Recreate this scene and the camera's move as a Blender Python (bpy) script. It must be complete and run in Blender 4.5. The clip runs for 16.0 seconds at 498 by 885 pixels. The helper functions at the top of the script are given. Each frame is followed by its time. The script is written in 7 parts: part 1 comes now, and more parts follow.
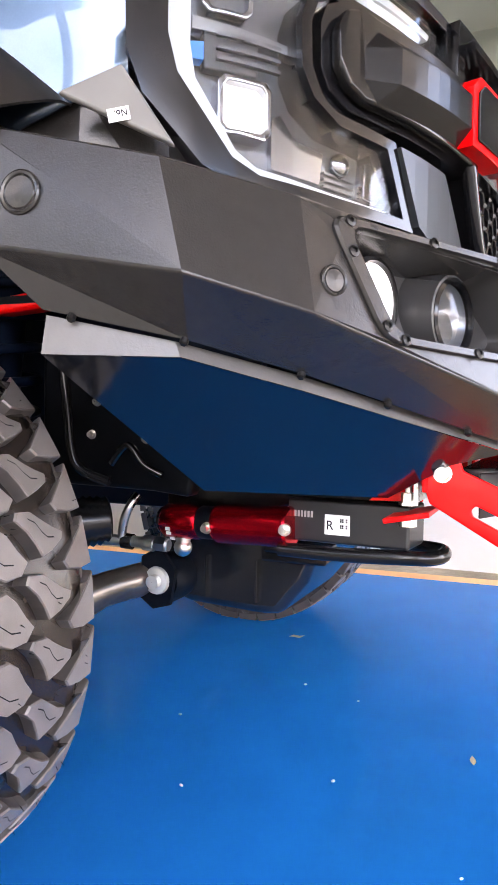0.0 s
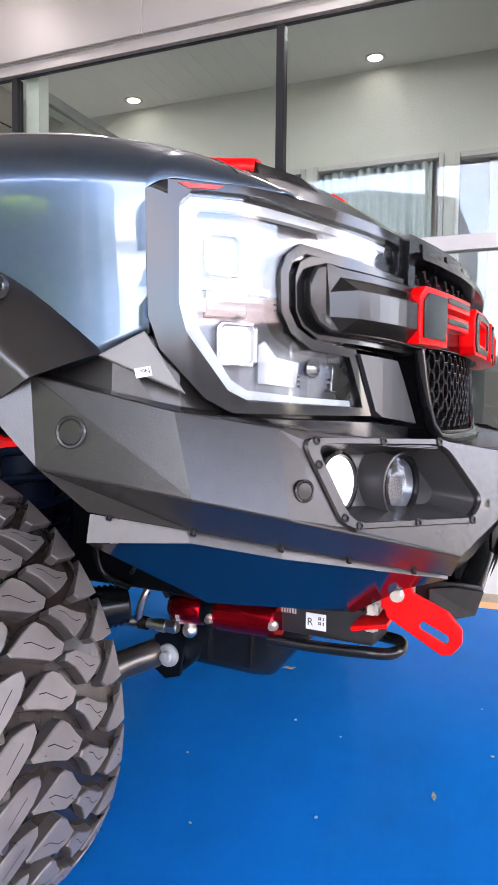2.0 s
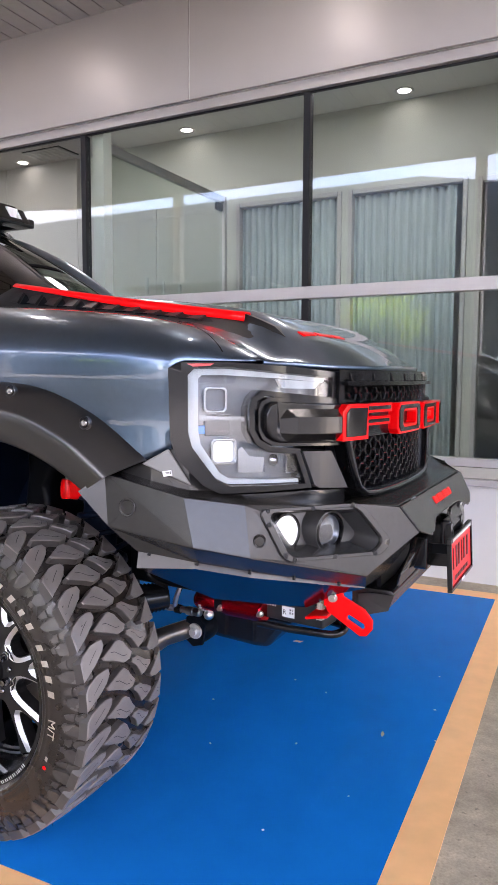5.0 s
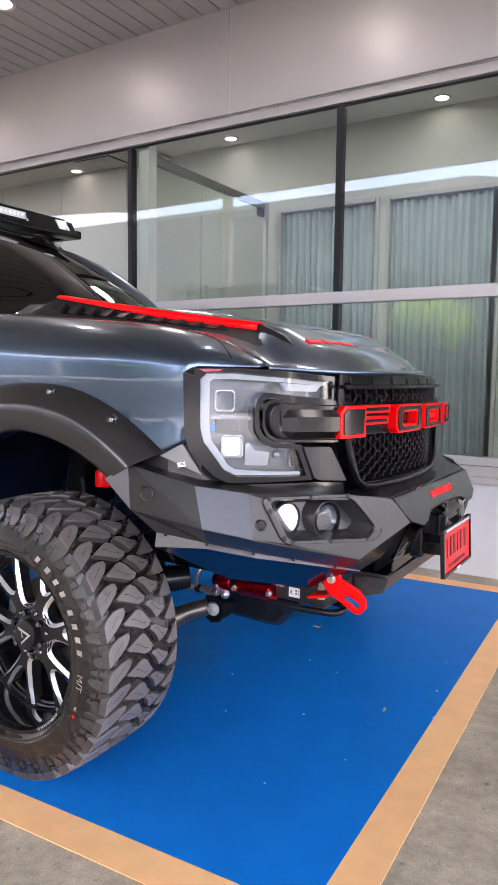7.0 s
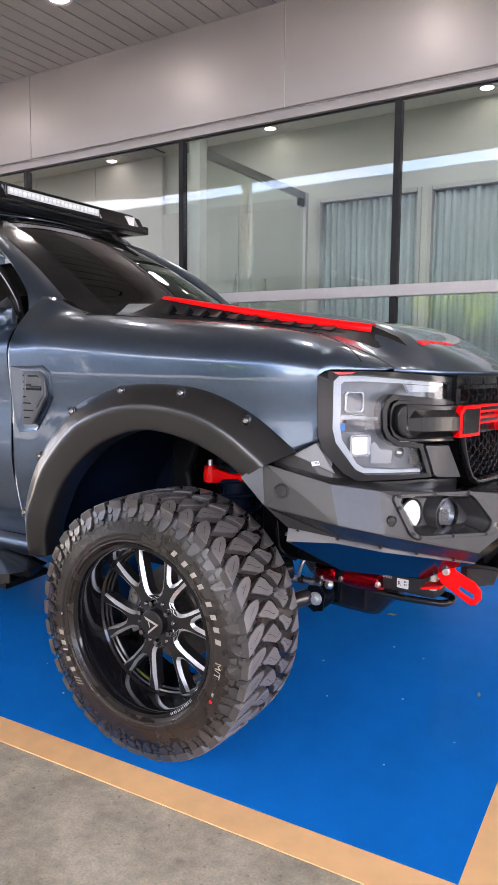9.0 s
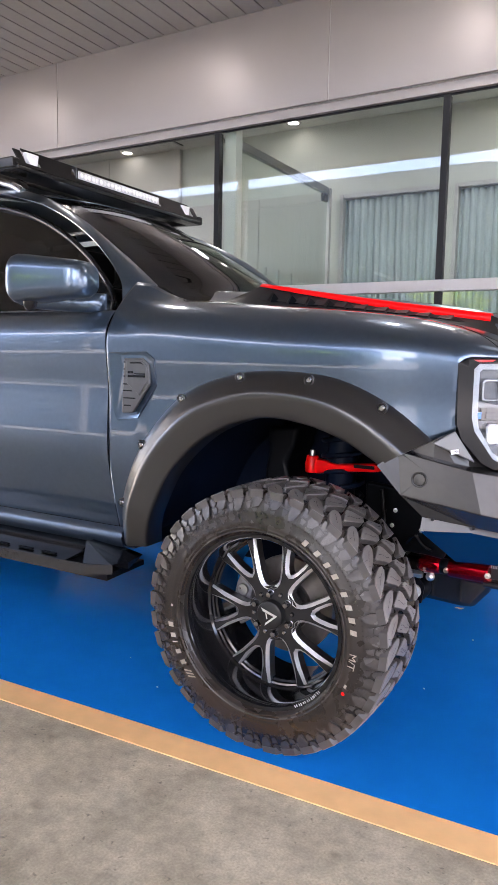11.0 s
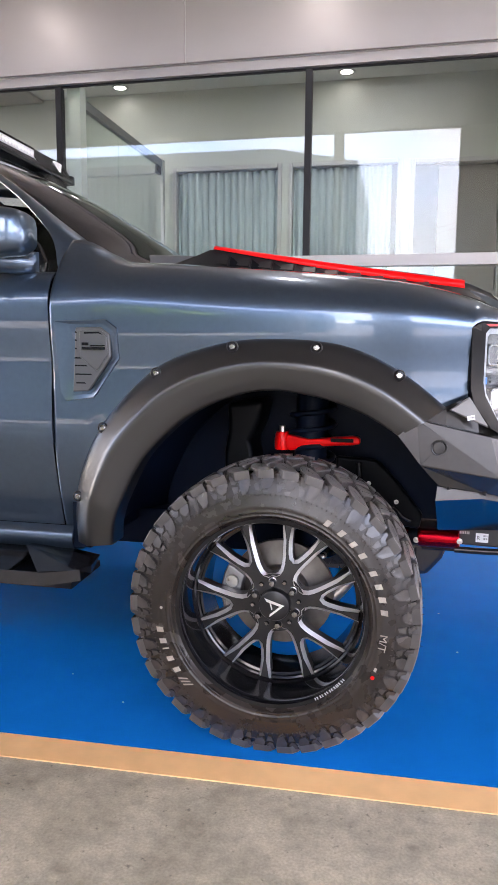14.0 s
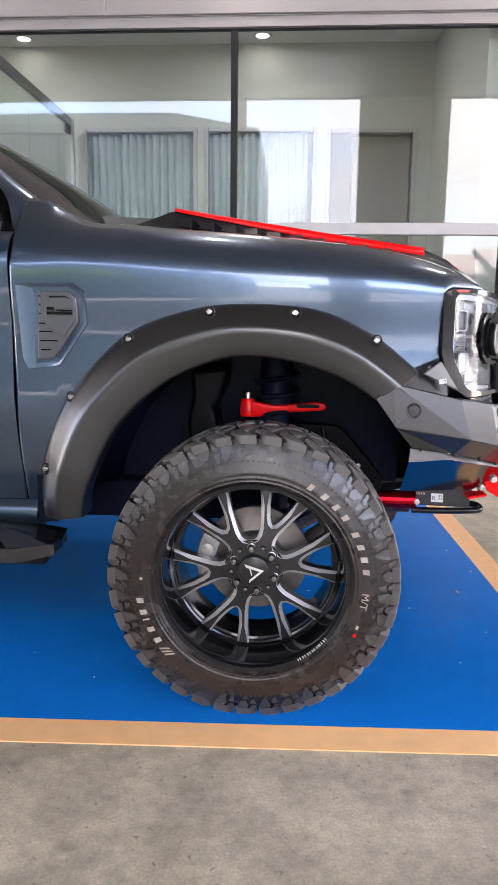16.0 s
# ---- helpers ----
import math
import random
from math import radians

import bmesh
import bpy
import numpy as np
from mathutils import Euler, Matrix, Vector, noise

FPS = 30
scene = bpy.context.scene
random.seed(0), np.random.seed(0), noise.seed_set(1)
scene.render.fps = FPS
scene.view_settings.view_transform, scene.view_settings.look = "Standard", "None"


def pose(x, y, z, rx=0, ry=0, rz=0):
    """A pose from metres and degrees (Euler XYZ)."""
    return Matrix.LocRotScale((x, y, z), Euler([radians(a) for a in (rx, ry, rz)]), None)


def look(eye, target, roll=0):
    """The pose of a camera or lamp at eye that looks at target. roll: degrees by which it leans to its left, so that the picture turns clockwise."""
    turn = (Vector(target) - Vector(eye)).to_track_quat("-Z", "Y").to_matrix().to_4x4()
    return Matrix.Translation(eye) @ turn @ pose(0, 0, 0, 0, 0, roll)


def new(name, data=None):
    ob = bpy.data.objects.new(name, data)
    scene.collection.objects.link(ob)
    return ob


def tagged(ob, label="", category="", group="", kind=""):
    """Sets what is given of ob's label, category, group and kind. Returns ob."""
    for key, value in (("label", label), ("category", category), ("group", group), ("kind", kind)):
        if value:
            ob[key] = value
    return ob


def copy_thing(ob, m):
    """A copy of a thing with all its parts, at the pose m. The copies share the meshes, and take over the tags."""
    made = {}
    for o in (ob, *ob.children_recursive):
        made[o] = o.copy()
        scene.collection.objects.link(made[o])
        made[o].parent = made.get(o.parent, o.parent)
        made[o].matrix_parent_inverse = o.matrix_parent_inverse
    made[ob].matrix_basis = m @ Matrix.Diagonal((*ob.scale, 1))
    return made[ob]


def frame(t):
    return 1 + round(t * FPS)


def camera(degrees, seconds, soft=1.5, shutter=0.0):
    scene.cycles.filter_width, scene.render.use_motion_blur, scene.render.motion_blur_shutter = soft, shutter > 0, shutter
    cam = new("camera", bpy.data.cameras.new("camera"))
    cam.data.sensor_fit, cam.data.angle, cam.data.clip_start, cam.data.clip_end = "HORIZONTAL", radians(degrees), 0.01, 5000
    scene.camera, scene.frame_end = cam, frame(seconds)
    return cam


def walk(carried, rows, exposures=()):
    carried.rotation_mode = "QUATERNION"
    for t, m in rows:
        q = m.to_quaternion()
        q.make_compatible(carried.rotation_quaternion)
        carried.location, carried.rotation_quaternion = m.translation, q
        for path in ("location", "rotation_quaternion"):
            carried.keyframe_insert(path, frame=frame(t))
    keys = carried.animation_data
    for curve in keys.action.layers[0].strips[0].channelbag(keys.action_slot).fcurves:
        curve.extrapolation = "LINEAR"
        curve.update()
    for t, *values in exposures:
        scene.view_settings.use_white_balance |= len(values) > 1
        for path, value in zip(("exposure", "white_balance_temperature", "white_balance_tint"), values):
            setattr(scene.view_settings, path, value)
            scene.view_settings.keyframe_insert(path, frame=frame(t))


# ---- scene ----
cam = camera(38.7, 16.0)
PATH = [
    (0, (0.943, -0.52, 0.664), (0.18, 1.328, 0.617), 1.0),
    (0.5, (0.927, -0.517, 0.641), (0.168, 1.333, 0.589), 0.9),
    (1, (0.927, -0.537, 0.676), (0.166, 1.311, 0.614), 0.8),
    (1.5, (0.979, -0.611, 0.803), (0.22, 1.238, 0.744), 0.6),
    (2, (1.039, -0.74, 0.931), (0.281, 1.108, 0.823), 0.6),
    (2.5, (1.134, -0.85, 1.035), (0.377, 0.994, 0.877), 0.6),
    (3, (1.251, -0.965, 1.12), (0.482, 0.874, 0.952), 0.6),
    (3.5, (1.276, -1.033, 1.133), (0.468, 0.789, 0.958), 0.6),
    (4, (1.306, -1.13, 1.146), (0.461, 0.674, 0.972), 0.6),
    (4.2, (1.328, -1.172, 1.162), (0.469, 0.625, 0.979), 0.5),
    (6.3, (1.702, -1.389, 1.211), (0.699, 0.332, 1.037), 0.5),
    (6.5, (1.709, -1.395, 1.21), (0.691, 0.317, 1.032), 0.6),
    (7, (1.693, -1.447, 1.215), (0.658, 0.254, 1.027), 0.7),
    (7.5, (1.674, -1.575, 1.23), (0.637, 0.122, 1.027), 0.6),
    (8, (1.645, -1.689, 1.26), (0.607, 0.006, 1.039), 0.6),
    (8.5, (1.581, -1.732, 1.268), (0.539, -0.04, 1.039), 0.6),
    (9, (1.433, -1.708, 1.263), (0.388, -0.018, 1.032), 0.5),
    (9.5, (1.297, -1.711, 1.254), (0.251, -0.022, 1.027), 0.5),
    (10, (1.219, -1.772, 1.234), (0.171, -0.084, 1.006), 0.4),
    (10.2, (1.176, -1.834, 1.232), (0.133, -0.142, 1.005), 0.6),
    (12.3, (0.732, -1.978, 1.203), (-0.071, -0.165, 0.941), 0.5),
    (12.5, (0.667, -2.011, 1.207), (-0.098, -0.182, 0.942), 0.4),
    (13, (0.546, -2.049, 1.202), (-0.131, -0.186, 0.936), 0.4),
    (13.5, (0.453, -1.998, 1.175), (-0.123, -0.102, 0.907), 0.4),
    (14, (0.351, -1.953, 1.163), (-0.062, -0.015, 0.895), 0.5),
    (14.5, (0.245, -1.946, 1.165), (-0.06, 0.012, 0.892), 0.6),
    (15, (0.165, -1.982, 1.145), (-0.058, -0.014, 0.863), 0.6),
    (15.5, (0.127, -1.984, 1.14), (-0.029, -0.017, 0.816), 0.6),
    (16, (0.12, -1.975, 1.145), (-0.004, -0.009, 0.8), 0.6),
]
walk(cam, [(t, look(eye, target, roll)) for t, eye, target, roll in PATH], [(0, 5.18, 7150, 20.5), (1.3, 5.1, 7000, 20.5), (2.6, 4.58, 6380, 22), (4, 4.42, 6580, 23), (9, 4.4, 6650, 21), (12.5, 4.58, 6590, 21), (16, 4.44, 6590, 21)])

# ---- light ----
world = bpy.data.worlds.new("sky")
scene.world = world
world.use_nodes = True
wn = world.node_tree.nodes
sky = wn.new("ShaderNodeTexSky")
sky.sky_type, sky.sun_disc = "NISHITA", False
sky.sun_elevation, sky.sun_rotation = radians(79), radians(160)
sky.dust_density, sky.ozone_density = 0.2, 2.5
wl = world.node_tree.links
wtc, cloud, cover, veil = wn.new("ShaderNodeTexCoord"), wn.new("ShaderNodeTexNoise"), wn.new("ShaderNodeMapRange"), wn.new("ShaderNodeMix")
cloud.inputs["Scale"].default_value, cloud.inputs["Detail"].default_value = 2.6, 8
cover.inputs["From Min"].default_value, cover.inputs["From Max"].default_value = 0.42, 0.62
cover.inputs["To Min"].default_value, cover.inputs["To Max"].default_value = 0.05, 1.0
veil.data_type = "RGBA"
veil.inputs[7].default_value = (5.0, 4.9, 4.8, 1)
wl.new(wtc.outputs["Generated"], cloud.inputs["Vector"]), wl.new(cloud.outputs["Fac"], cover.inputs["Value"])
wl.new(cover.outputs[0], veil.inputs["Factor"]), wl.new(sky.outputs[0], veil.inputs[6]), wl.new(veil.outputs[2], wn["Background"].inputs[0])
wn["Background"].inputs[1].default_value = 0.10
sun_data = bpy.data.lights.new("sun", "SUN")
sun_data.energy, sun_data.angle, sun_data.color = 5.0, radians(0.5), (1, 0.96, 0.9)
sun = new("sun", sun_data)
sun.matrix_world = look((1, -2.9, 16), (0, 0, 0))

# ---- materials ----


def mat(name, color, rough=0.5, metal=0.0, vary=0.0, scale=20.0, bump=0.0, bscale=200.0, coat=0.0, spec=0.5, rvary=0.0):
    """Principled surface with two scales of noise in colour and roughness and a fine relief."""
    m = bpy.data.materials.new(name)
    m.use_nodes = True
    n, l = m.node_tree.nodes, m.node_tree.links
    b = n["Principled BSDF"]
    b.inputs["Base Color"].default_value = (*color, 1)
    b.inputs["Roughness"].default_value = rough
    b.inputs["Metallic"].default_value = metal
    b.inputs["Coat Weight"].default_value = coat
    b.inputs["Coat Roughness"].default_value = 0.03
    b.inputs["Specular IOR Level"].default_value = spec
    if vary or bump or rvary:
        tc = n.new("ShaderNodeTexCoord")
    if vary or rvary:
        a = n.new("ShaderNodeTexNoise")
        a.inputs["Scale"].default_value, a.inputs["Detail"].default_value = scale, 8
        c = n.new("ShaderNodeTexNoise")
        c.inputs["Scale"].default_value, c.inputs["Detail"].default_value = scale * 0.12, 4
        l.new(tc.outputs["Object"], a.inputs["Vector"])
        l.new(tc.outputs["Object"], c.inputs["Vector"])
        add = n.new("ShaderNodeMath")
        l.new(a.outputs["Fac"], add.inputs[0]), l.new(c.outputs["Fac"], add.inputs[1])
        half = n.new("ShaderNodeMath")
        half.operation = "MULTIPLY"
        l.new(add.outputs[0], half.inputs[0])
        half.inputs[1].default_value = 0.5
    if vary:
        r = n.new("ShaderNodeMapRange")
        r.inputs["From Min"].default_value, r.inputs["From Max"].default_value = 0.35, 0.65
        r.inputs["To Min"].default_value, r.inputs["To Max"].default_value = 1 - vary, 1 + vary
        mix = n.new("ShaderNodeMix")
        mix.data_type, mix.blend_type = "RGBA", "MULTIPLY"
        mix.inputs["Factor"].default_value = 1
        mix.inputs[6].default_value = (*color, 1)
        l.new(half.outputs[0], r.inputs["Value"])
        l.new(r.outputs[0], mix.inputs[7])
        l.new(mix.outputs[2], b.inputs["Base Color"])
    if rvary:
        r2 = n.new("ShaderNodeMapRange")
        r2.inputs["From Min"].default_value, r2.inputs["From Max"].default_value = 0.35, 0.65
        r2.inputs["To Min"].default_value, r2.inputs["To Max"].default_value = max(0.0, rough - rvary), rough + rvary
        l.new(half.outputs[0], r2.inputs["Value"])
        l.new(r2.outputs[0], b.inputs["Roughness"])
    if bump:
        f = n.new("ShaderNodeTexNoise")
        f.inputs["Scale"].default_value, f.inputs["Detail"].default_value = bscale, 3
        l.new(tc.outputs["Object"], f.inputs["Vector"])
        bp = n.new("ShaderNodeBump")
        bp.inputs["Strength"].default_value, bp.inputs["Distance"].default_value = bump, 0.002
        l.new(f.outputs["Fac"], bp.inputs["Height"])
        l.new(bp.outputs[0], b.inputs["Normal"])
    return m


def glow(name, color, strength):
    m = mat(name, color, 0.4)
    b = m.node_tree.nodes["Principled BSDF"]
    b.inputs["Emission Color"].default_value = (*color, 1)
    b.inputs["Emission Strength"].default_value = strength
    return m


def glass(name, color=(1, 1, 1), rough=0.0, gloss=0.04):
    """Clear glazing: a see-through pane whose gloss grows towards grazing view."""
    m = bpy.data.materials.new(name)
    m.use_nodes = True
    n, l = m.node_tree.nodes, m.node_tree.links
    n.remove(n["Principled BSDF"])
    t, g, x = n.new("ShaderNodeBsdfTransparent"), n.new("ShaderNodeBsdfGlossy"), n.new("ShaderNodeMixShader")
    f, p, r = n.new("ShaderNodeLayerWeight"), n.new("ShaderNodeMath"), n.new("ShaderNodeMapRange")
    t.inputs[0].default_value = (*color, 1)
    g.inputs["Roughness"].default_value = rough
    f.inputs[0].default_value = 0.5
    p.operation = "POWER"
    p.inputs[1].default_value = 5
    r.inputs["To Min"].default_value = gloss
    l.new(f.outputs["Facing"], p.inputs[0]), l.new(p.outputs[0], r.inputs["Value"]), l.new(r.outputs[0], x.inputs[0])
    l.new(t.outputs[0], x.inputs[1]), l.new(g.outputs[0], x.inputs[2])
    l.new(x.outputs[0], n["Material Output"].inputs[0])
    return m


def concrete(name, color):
    """Worn concrete: broad stains, mottling, sand grain and dark specks."""
    m = mat(name, color, 0.62, bump=0.3, bscale=260)
    n, l = m.node_tree.nodes, m.node_tree.links
    tc = n.new("ShaderNodeTexCoord")
    last = None
    for scale, detail, lo, hi, a, b in ((1.1, 6, 0.3, 0.7, 0.80, 1.18), (5, 9, 0.35, 0.65, 0.78, 1.17), (28, 8, 0.3, 0.7, 0.85, 1.14), (140, 6, 0.3, 0.7, 0.84, 1.15), (40, 3, 0.64, 0.74, 1.0, 0.5), (9, 5, 0.62, 0.72, 1.0, 0.78)):
        t = n.new("ShaderNodeTexNoise")
        t.inputs["Scale"].default_value, t.inputs["Detail"].default_value = scale, detail
        l.new(tc.outputs["Object"], t.inputs["Vector"])
        r = n.new("ShaderNodeMapRange")
        r.inputs["From Min"].default_value, r.inputs["From Max"].default_value = lo, hi
        r.inputs["To Min"].default_value, r.inputs["To Max"].default_value = a, b
        l.new(t.outputs["Fac"], r.inputs["Value"])
        if last:
            k = n.new("ShaderNodeMath")
            k.operation = "MULTIPLY"
            l.new(last.outputs[0], k.inputs[0]), l.new(r.outputs[0], k.inputs[1])
            last = k
        else:
            last = r
    mix = n.new("ShaderNodeMix")
    mix.data_type, mix.blend_type = "RGBA", "MULTIPLY"
    mix.inputs["Factor"].default_value = 1
    mix.inputs[6].default_value = (*color, 1)
    l.new(last.outputs[0], mix.inputs[7])
    l.new(mix.outputs[2], n["Principled BSDF"].inputs["Base Color"])
    return m




def leaf(name, color):
    """Thin leaves that let light through."""
    m = mat(name, color, 0.5, vary=0.3, scale=4)
    n, l = m.node_tree.nodes, m.node_tree.links
    t, x = n.new("ShaderNodeBsdfTranslucent"), n.new("ShaderNodeMixShader")
    t.inputs[0].default_value = (color[0] * 1.5, color[1] * 1.5, color[2], 1)
    x.inputs[0].default_value = 0.5
    l.new(n["Principled BSDF"].outputs[0], x.inputs[1]), l.new(t.outputs[0], x.inputs[2]), l.new(x.outputs[0], n["Material Output"].inputs[0])
    return m


# PAINT is a neutral dark grey; blue floor and sky reflections tint its base
PAINT = mat("metallic grey paint", (0.078, 0.118, 0.172), 0.30, 0.9, coat=1.0, vary=0.06, scale=500, spec=0.5)
FLARE = mat("satin moulded black", (0.010, 0.0095, 0.0095), 0.28, bump=0.03, bscale=700, vary=0.1, scale=30, spec=1.0)
BLACK_SATIN = mat("satin black plastic", (0.008, 0.0078, 0.008), 0.19, bump=0.03, bscale=900, vary=0.2, scale=30, rvary=0.04, spec=0.34)
BUMPER = mat("textured black steel", (0.022, 0.0208, 0.020), 0.24, bump=0.11, bscale=480, vary=0.10, scale=60, spec=0.48)
GLOSS_BLACK = mat("gloss black", (0.006, 0.006, 0.007), 0.13, spec=0.4)
# LINER's navy cast puts light bounced off the blue floor into the colour
LINER = mat("black liner with blue bounce", (0.004, 0.008, 0.018), 0.4, bump=0.1, vary=0.25, scale=9, spec=0.06)
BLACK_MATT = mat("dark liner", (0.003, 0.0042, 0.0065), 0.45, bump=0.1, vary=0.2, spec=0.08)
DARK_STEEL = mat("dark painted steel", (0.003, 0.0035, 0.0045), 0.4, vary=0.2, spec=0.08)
TREAD = mat("dusty tread rubber", (0.148, 0.133, 0.123), 0.38, bump=0.2, bscale=500, vary=0.2, scale=25, rvary=0.1)
RUBBER = mat("tyre rubber", (0.021, 0.0156, 0.0125), 0.27, bump=0.2, bscale=500, vary=0.25, scale=18, rvary=0.12)
FLANK = mat("dull flank rubber", (0.062, 0.054, 0.049), 0.4, bump=0.15, bscale=400, vary=0.25, scale=20)
RED = mat("red powder coat", (0.85, 0.003, 0.003), 0.3, coat=0.1, spec=0.15, vary=0.06, scale=40)
RED_ANOD = mat("red anodised aluminium", (0.55, 0.005, 0.015), 0.25, 0.9, vary=0.08)
STEEL = mat("bare steel", (0.55, 0.54, 0.52), 0.32, 1.0, vary=0.12, scale=60, rvary=0.08)
ZINC = mat("zinc bolts", (0.72, 0.7, 0.66), 0.28, 1.0, vary=0.1)
BLUE_FLOOR = mat("blue epoxy paint", (0.0, 0.168, 0.55), 0.15, vary=0.06, scale=6, bump=0.02, bscale=60, rvary=0.03, spec=0.02)
YELLOW = mat("yellow line paint", (0.95, 0.54, 0.24), 0.5, vary=0.07, scale=14, bump=0.1, bscale=120)
CONCRETE = concrete("concrete", (0.43, 0.368, 0.268))
WALL_PAINT = mat("painted wall", (0.66, 0.65, 0.63), 0.6, vary=0.04, scale=5)
PANEL = mat("composite cladding panel", (0.32, 0.295, 0.288), 0.4, 0.2, vary=0.03, scale=3)
FRAME_WHITE = mat("white aluminium", (0.43, 0.41, 0.405), 0.35, vary=0.03)
FRAME_DARK = mat("dark anodised aluminium", (0.008, 0.008, 0.010), 0.45, spec=0.25)
GLASS = glass("window glass", (0.9, 0.94, 0.92), gloss=0.052)
TINT = glass("tinted glass", (0.022, 0.022, 0.02), gloss=0.075)
CEIL = mat("grey metal slats", (0.34, 0.318, 0.305), 0.45, vary=0.05)
SOFFIT = mat("dark grey soffit", (0.165, 0.145, 0.132), 0.5, vary=0.08, scale=3)
CURTAIN = mat("grey-blue curtain", (0.34, 0.39, 0.405), 0.85, vary=0.1, scale=30)

# ---- shapes ----
YC = 0.965  # the truck's middle line


def part(name, bm, material, parent=None, label="", smooth=None, bevel=0.0, seg=2, flat=False):
    me = bpy.data.meshes.new(name)
    bmesh.ops.recalc_face_normals(bm, faces=bm.faces)
    bm.to_mesh(me)
    bm.free()
    me.materials.append(material)
    ob = new(name, me)
    if parent:
        ob.parent = parent
    if label:
        ob["label"] = label
    if smooth is not None:
        me.shade_smooth()
        md = ob.modifiers.new("edges", "EDGE_SPLIT")
        md.split_angle = radians(smooth)
    if bevel:
        bv = ob.modifiers.new("bevel", "BEVEL")
        bv.width, bv.segments, bv.limit_method, bv.angle_limit = bevel, seg, "ANGLE", radians(7 if flat else 25)
        if smooth is None and not flat:
            me.shade_smooth()
            ob.modifiers.new("weighted", "WEIGHTED_NORMAL")
    return ob


def empty(name, place=(0, 0, 0), **tags):
    ob = new(name)
    ob.location = place
    return tagged(ob, **tags)


def grid(bm, rows, close=False):
    vs = [[bm.verts.new(p) for p in r] for r in rows]
    for a, b in zip(vs, vs[1:]):
        n = len(a)
        for i in range(n if close else n - 1):
            j = (i + 1) % n
            bm.faces.new((a[i], a[j], b[j], b[i]))
    return vs


def slab(bm, pts, axis, a, b):
    """A polygon given in the two other axes, made solid from a to b along axis."""
    def at(p, v):
        return {"x": (v, p[0], p[1]), "y": (p[0], v, p[1]), "z": (p[0], p[1], v)}[axis]
    lo = [bm.verts.new(at(p, a)) for p in pts]
    hi = [bm.verts.new(at(p, b)) for p in pts]
    bm.faces.new(lo), bm.faces.new(hi)
    for i in range(len(pts)):
        j = (i + 1) % len(pts)
        bm.faces.new((lo[i], lo[j], hi[j], hi[i]))


def box(bm, lo, hi, m=None):
    vs = bmesh.ops.create_cube(bm, size=1)["verts"]
    for v in vs:
        v.co = Vector([lo[i] + (v.co[i] + 0.5) * (hi[i] - lo[i]) for i in range(3)])
        if m:
            v.co = m @ v.co
    return vs


def plate(bm, quad, t):
    """Thick plate on a polygon of 3D points; t metres against its normal."""
    p = [Vector(q) for q in quad]
    nrm = (p[1] - p[0]).cross(p[-1] - p[0]).normalized()
    a = [bm.verts.new(q) for q in p]
    b = [bm.verts.new(q - nrm * t) for q in p]
    bm.faces.new(a), bm.faces.new(b[::-1])
    for i in range(len(p)):
        j = (i + 1) % len(p)
        bm.faces.new((a[i], b[i], b[j], a[j]))


def tube(bm, pts, r, n=12, caps=True):
    pts = [Vector(p) for p in pts]
    rows, up = [], Vector((0.13, 0.2, 1))
    for i, p in enumerate(pts):
        d = (pts[min(i + 1, len(pts) - 1)] - pts[max(i - 1, 0)]).normalized()
        x = d.cross(up).normalized()
        y = d.cross(x)
        rr = r[i] if isinstance(r, (list, tuple)) else r
        rows.append([p + (x * math.cos(k * math.tau / n) + y * math.sin(k * math.tau / n)) * rr for k in range(n)])
    vs = grid(bm, rows, True)
    if caps:
        bm.faces.new(vs[0]), bm.faces.new(vs[-1])


def lathe(bm, prof, c, axis="y", n=64, cap=False):
    """Turns a profile of (radius, along) round an axis through c."""
    rows = []
    for r, h in prof:
        row = []
        for k in range(n):
            u, v = r * math.cos(k * math.tau / n), r * math.sin(k * math.tau / n)
            row.append(Vector(c) + Vector({"y": (u, h, v), "x": (h, u, v), "z": (u, v, h)}[axis]))
        rows.append(row)
    vs = grid(bm, rows, True)
    if cap:
        bm.faces.new(vs[0]), bm.faces.new(vs[-1])


def smoothline(pts, n):
    """Points along a smooth curve through pts."""
    pts = [Vector(p) for p in pts]
    out = []
    for i in range(len(pts) - 1):
        p0, p1, p2, p3 = pts[max(i - 1, 0)], pts[i], pts[i + 1], pts[min(i + 2, len(pts) - 1)]
        for k in range(n):
            t = k / n
            out.append(0.5 * (2 * p1 + (p2 - p0) * t + (2 * p0 - 5 * p1 + 4 * p2 - p3) * t * t + (3 * p1 - p0 - 3 * p2 + p3) * t ** 3))
    return out + [pts[-1]]


def curve(x, *knots):
    """Smooth interpolation of (x, value) knots."""
    if x <= knots[0][0]:
        return knots[0][1]
    for i in range(len(knots) - 1):
        (x1, y1), (x2, y2) = knots[i], knots[i + 1]
        if x <= x2:
            x0, y0 = knots[i - 1] if i else (2 * x1 - x2, 2 * y1 - y2)
            x3, y3 = knots[i + 2] if i + 2 < len(knots) else (2 * x2 - x1, 2 * y2 - y1)
            t, h = (x - x1) / (x2 - x1), x2 - x1
            m1, m2 = (y2 - y0) / (x2 - x0) * h, (y3 - y1) / (x3 - x1) * h
            return (2 * t ** 3 - 3 * t * t + 1) * y1 + (t ** 3 - 2 * t * t + t) * m1 + (3 * t * t - 2 * t ** 3) * y2 + (t ** 3 - t * t) * m2
    return knots[-1][1]


def far_side(p):
    return Vector((p[0], 2 * YC - p[1], p[2]))


# ---- the place ----
WY = 2.945  # face of the glazed wall


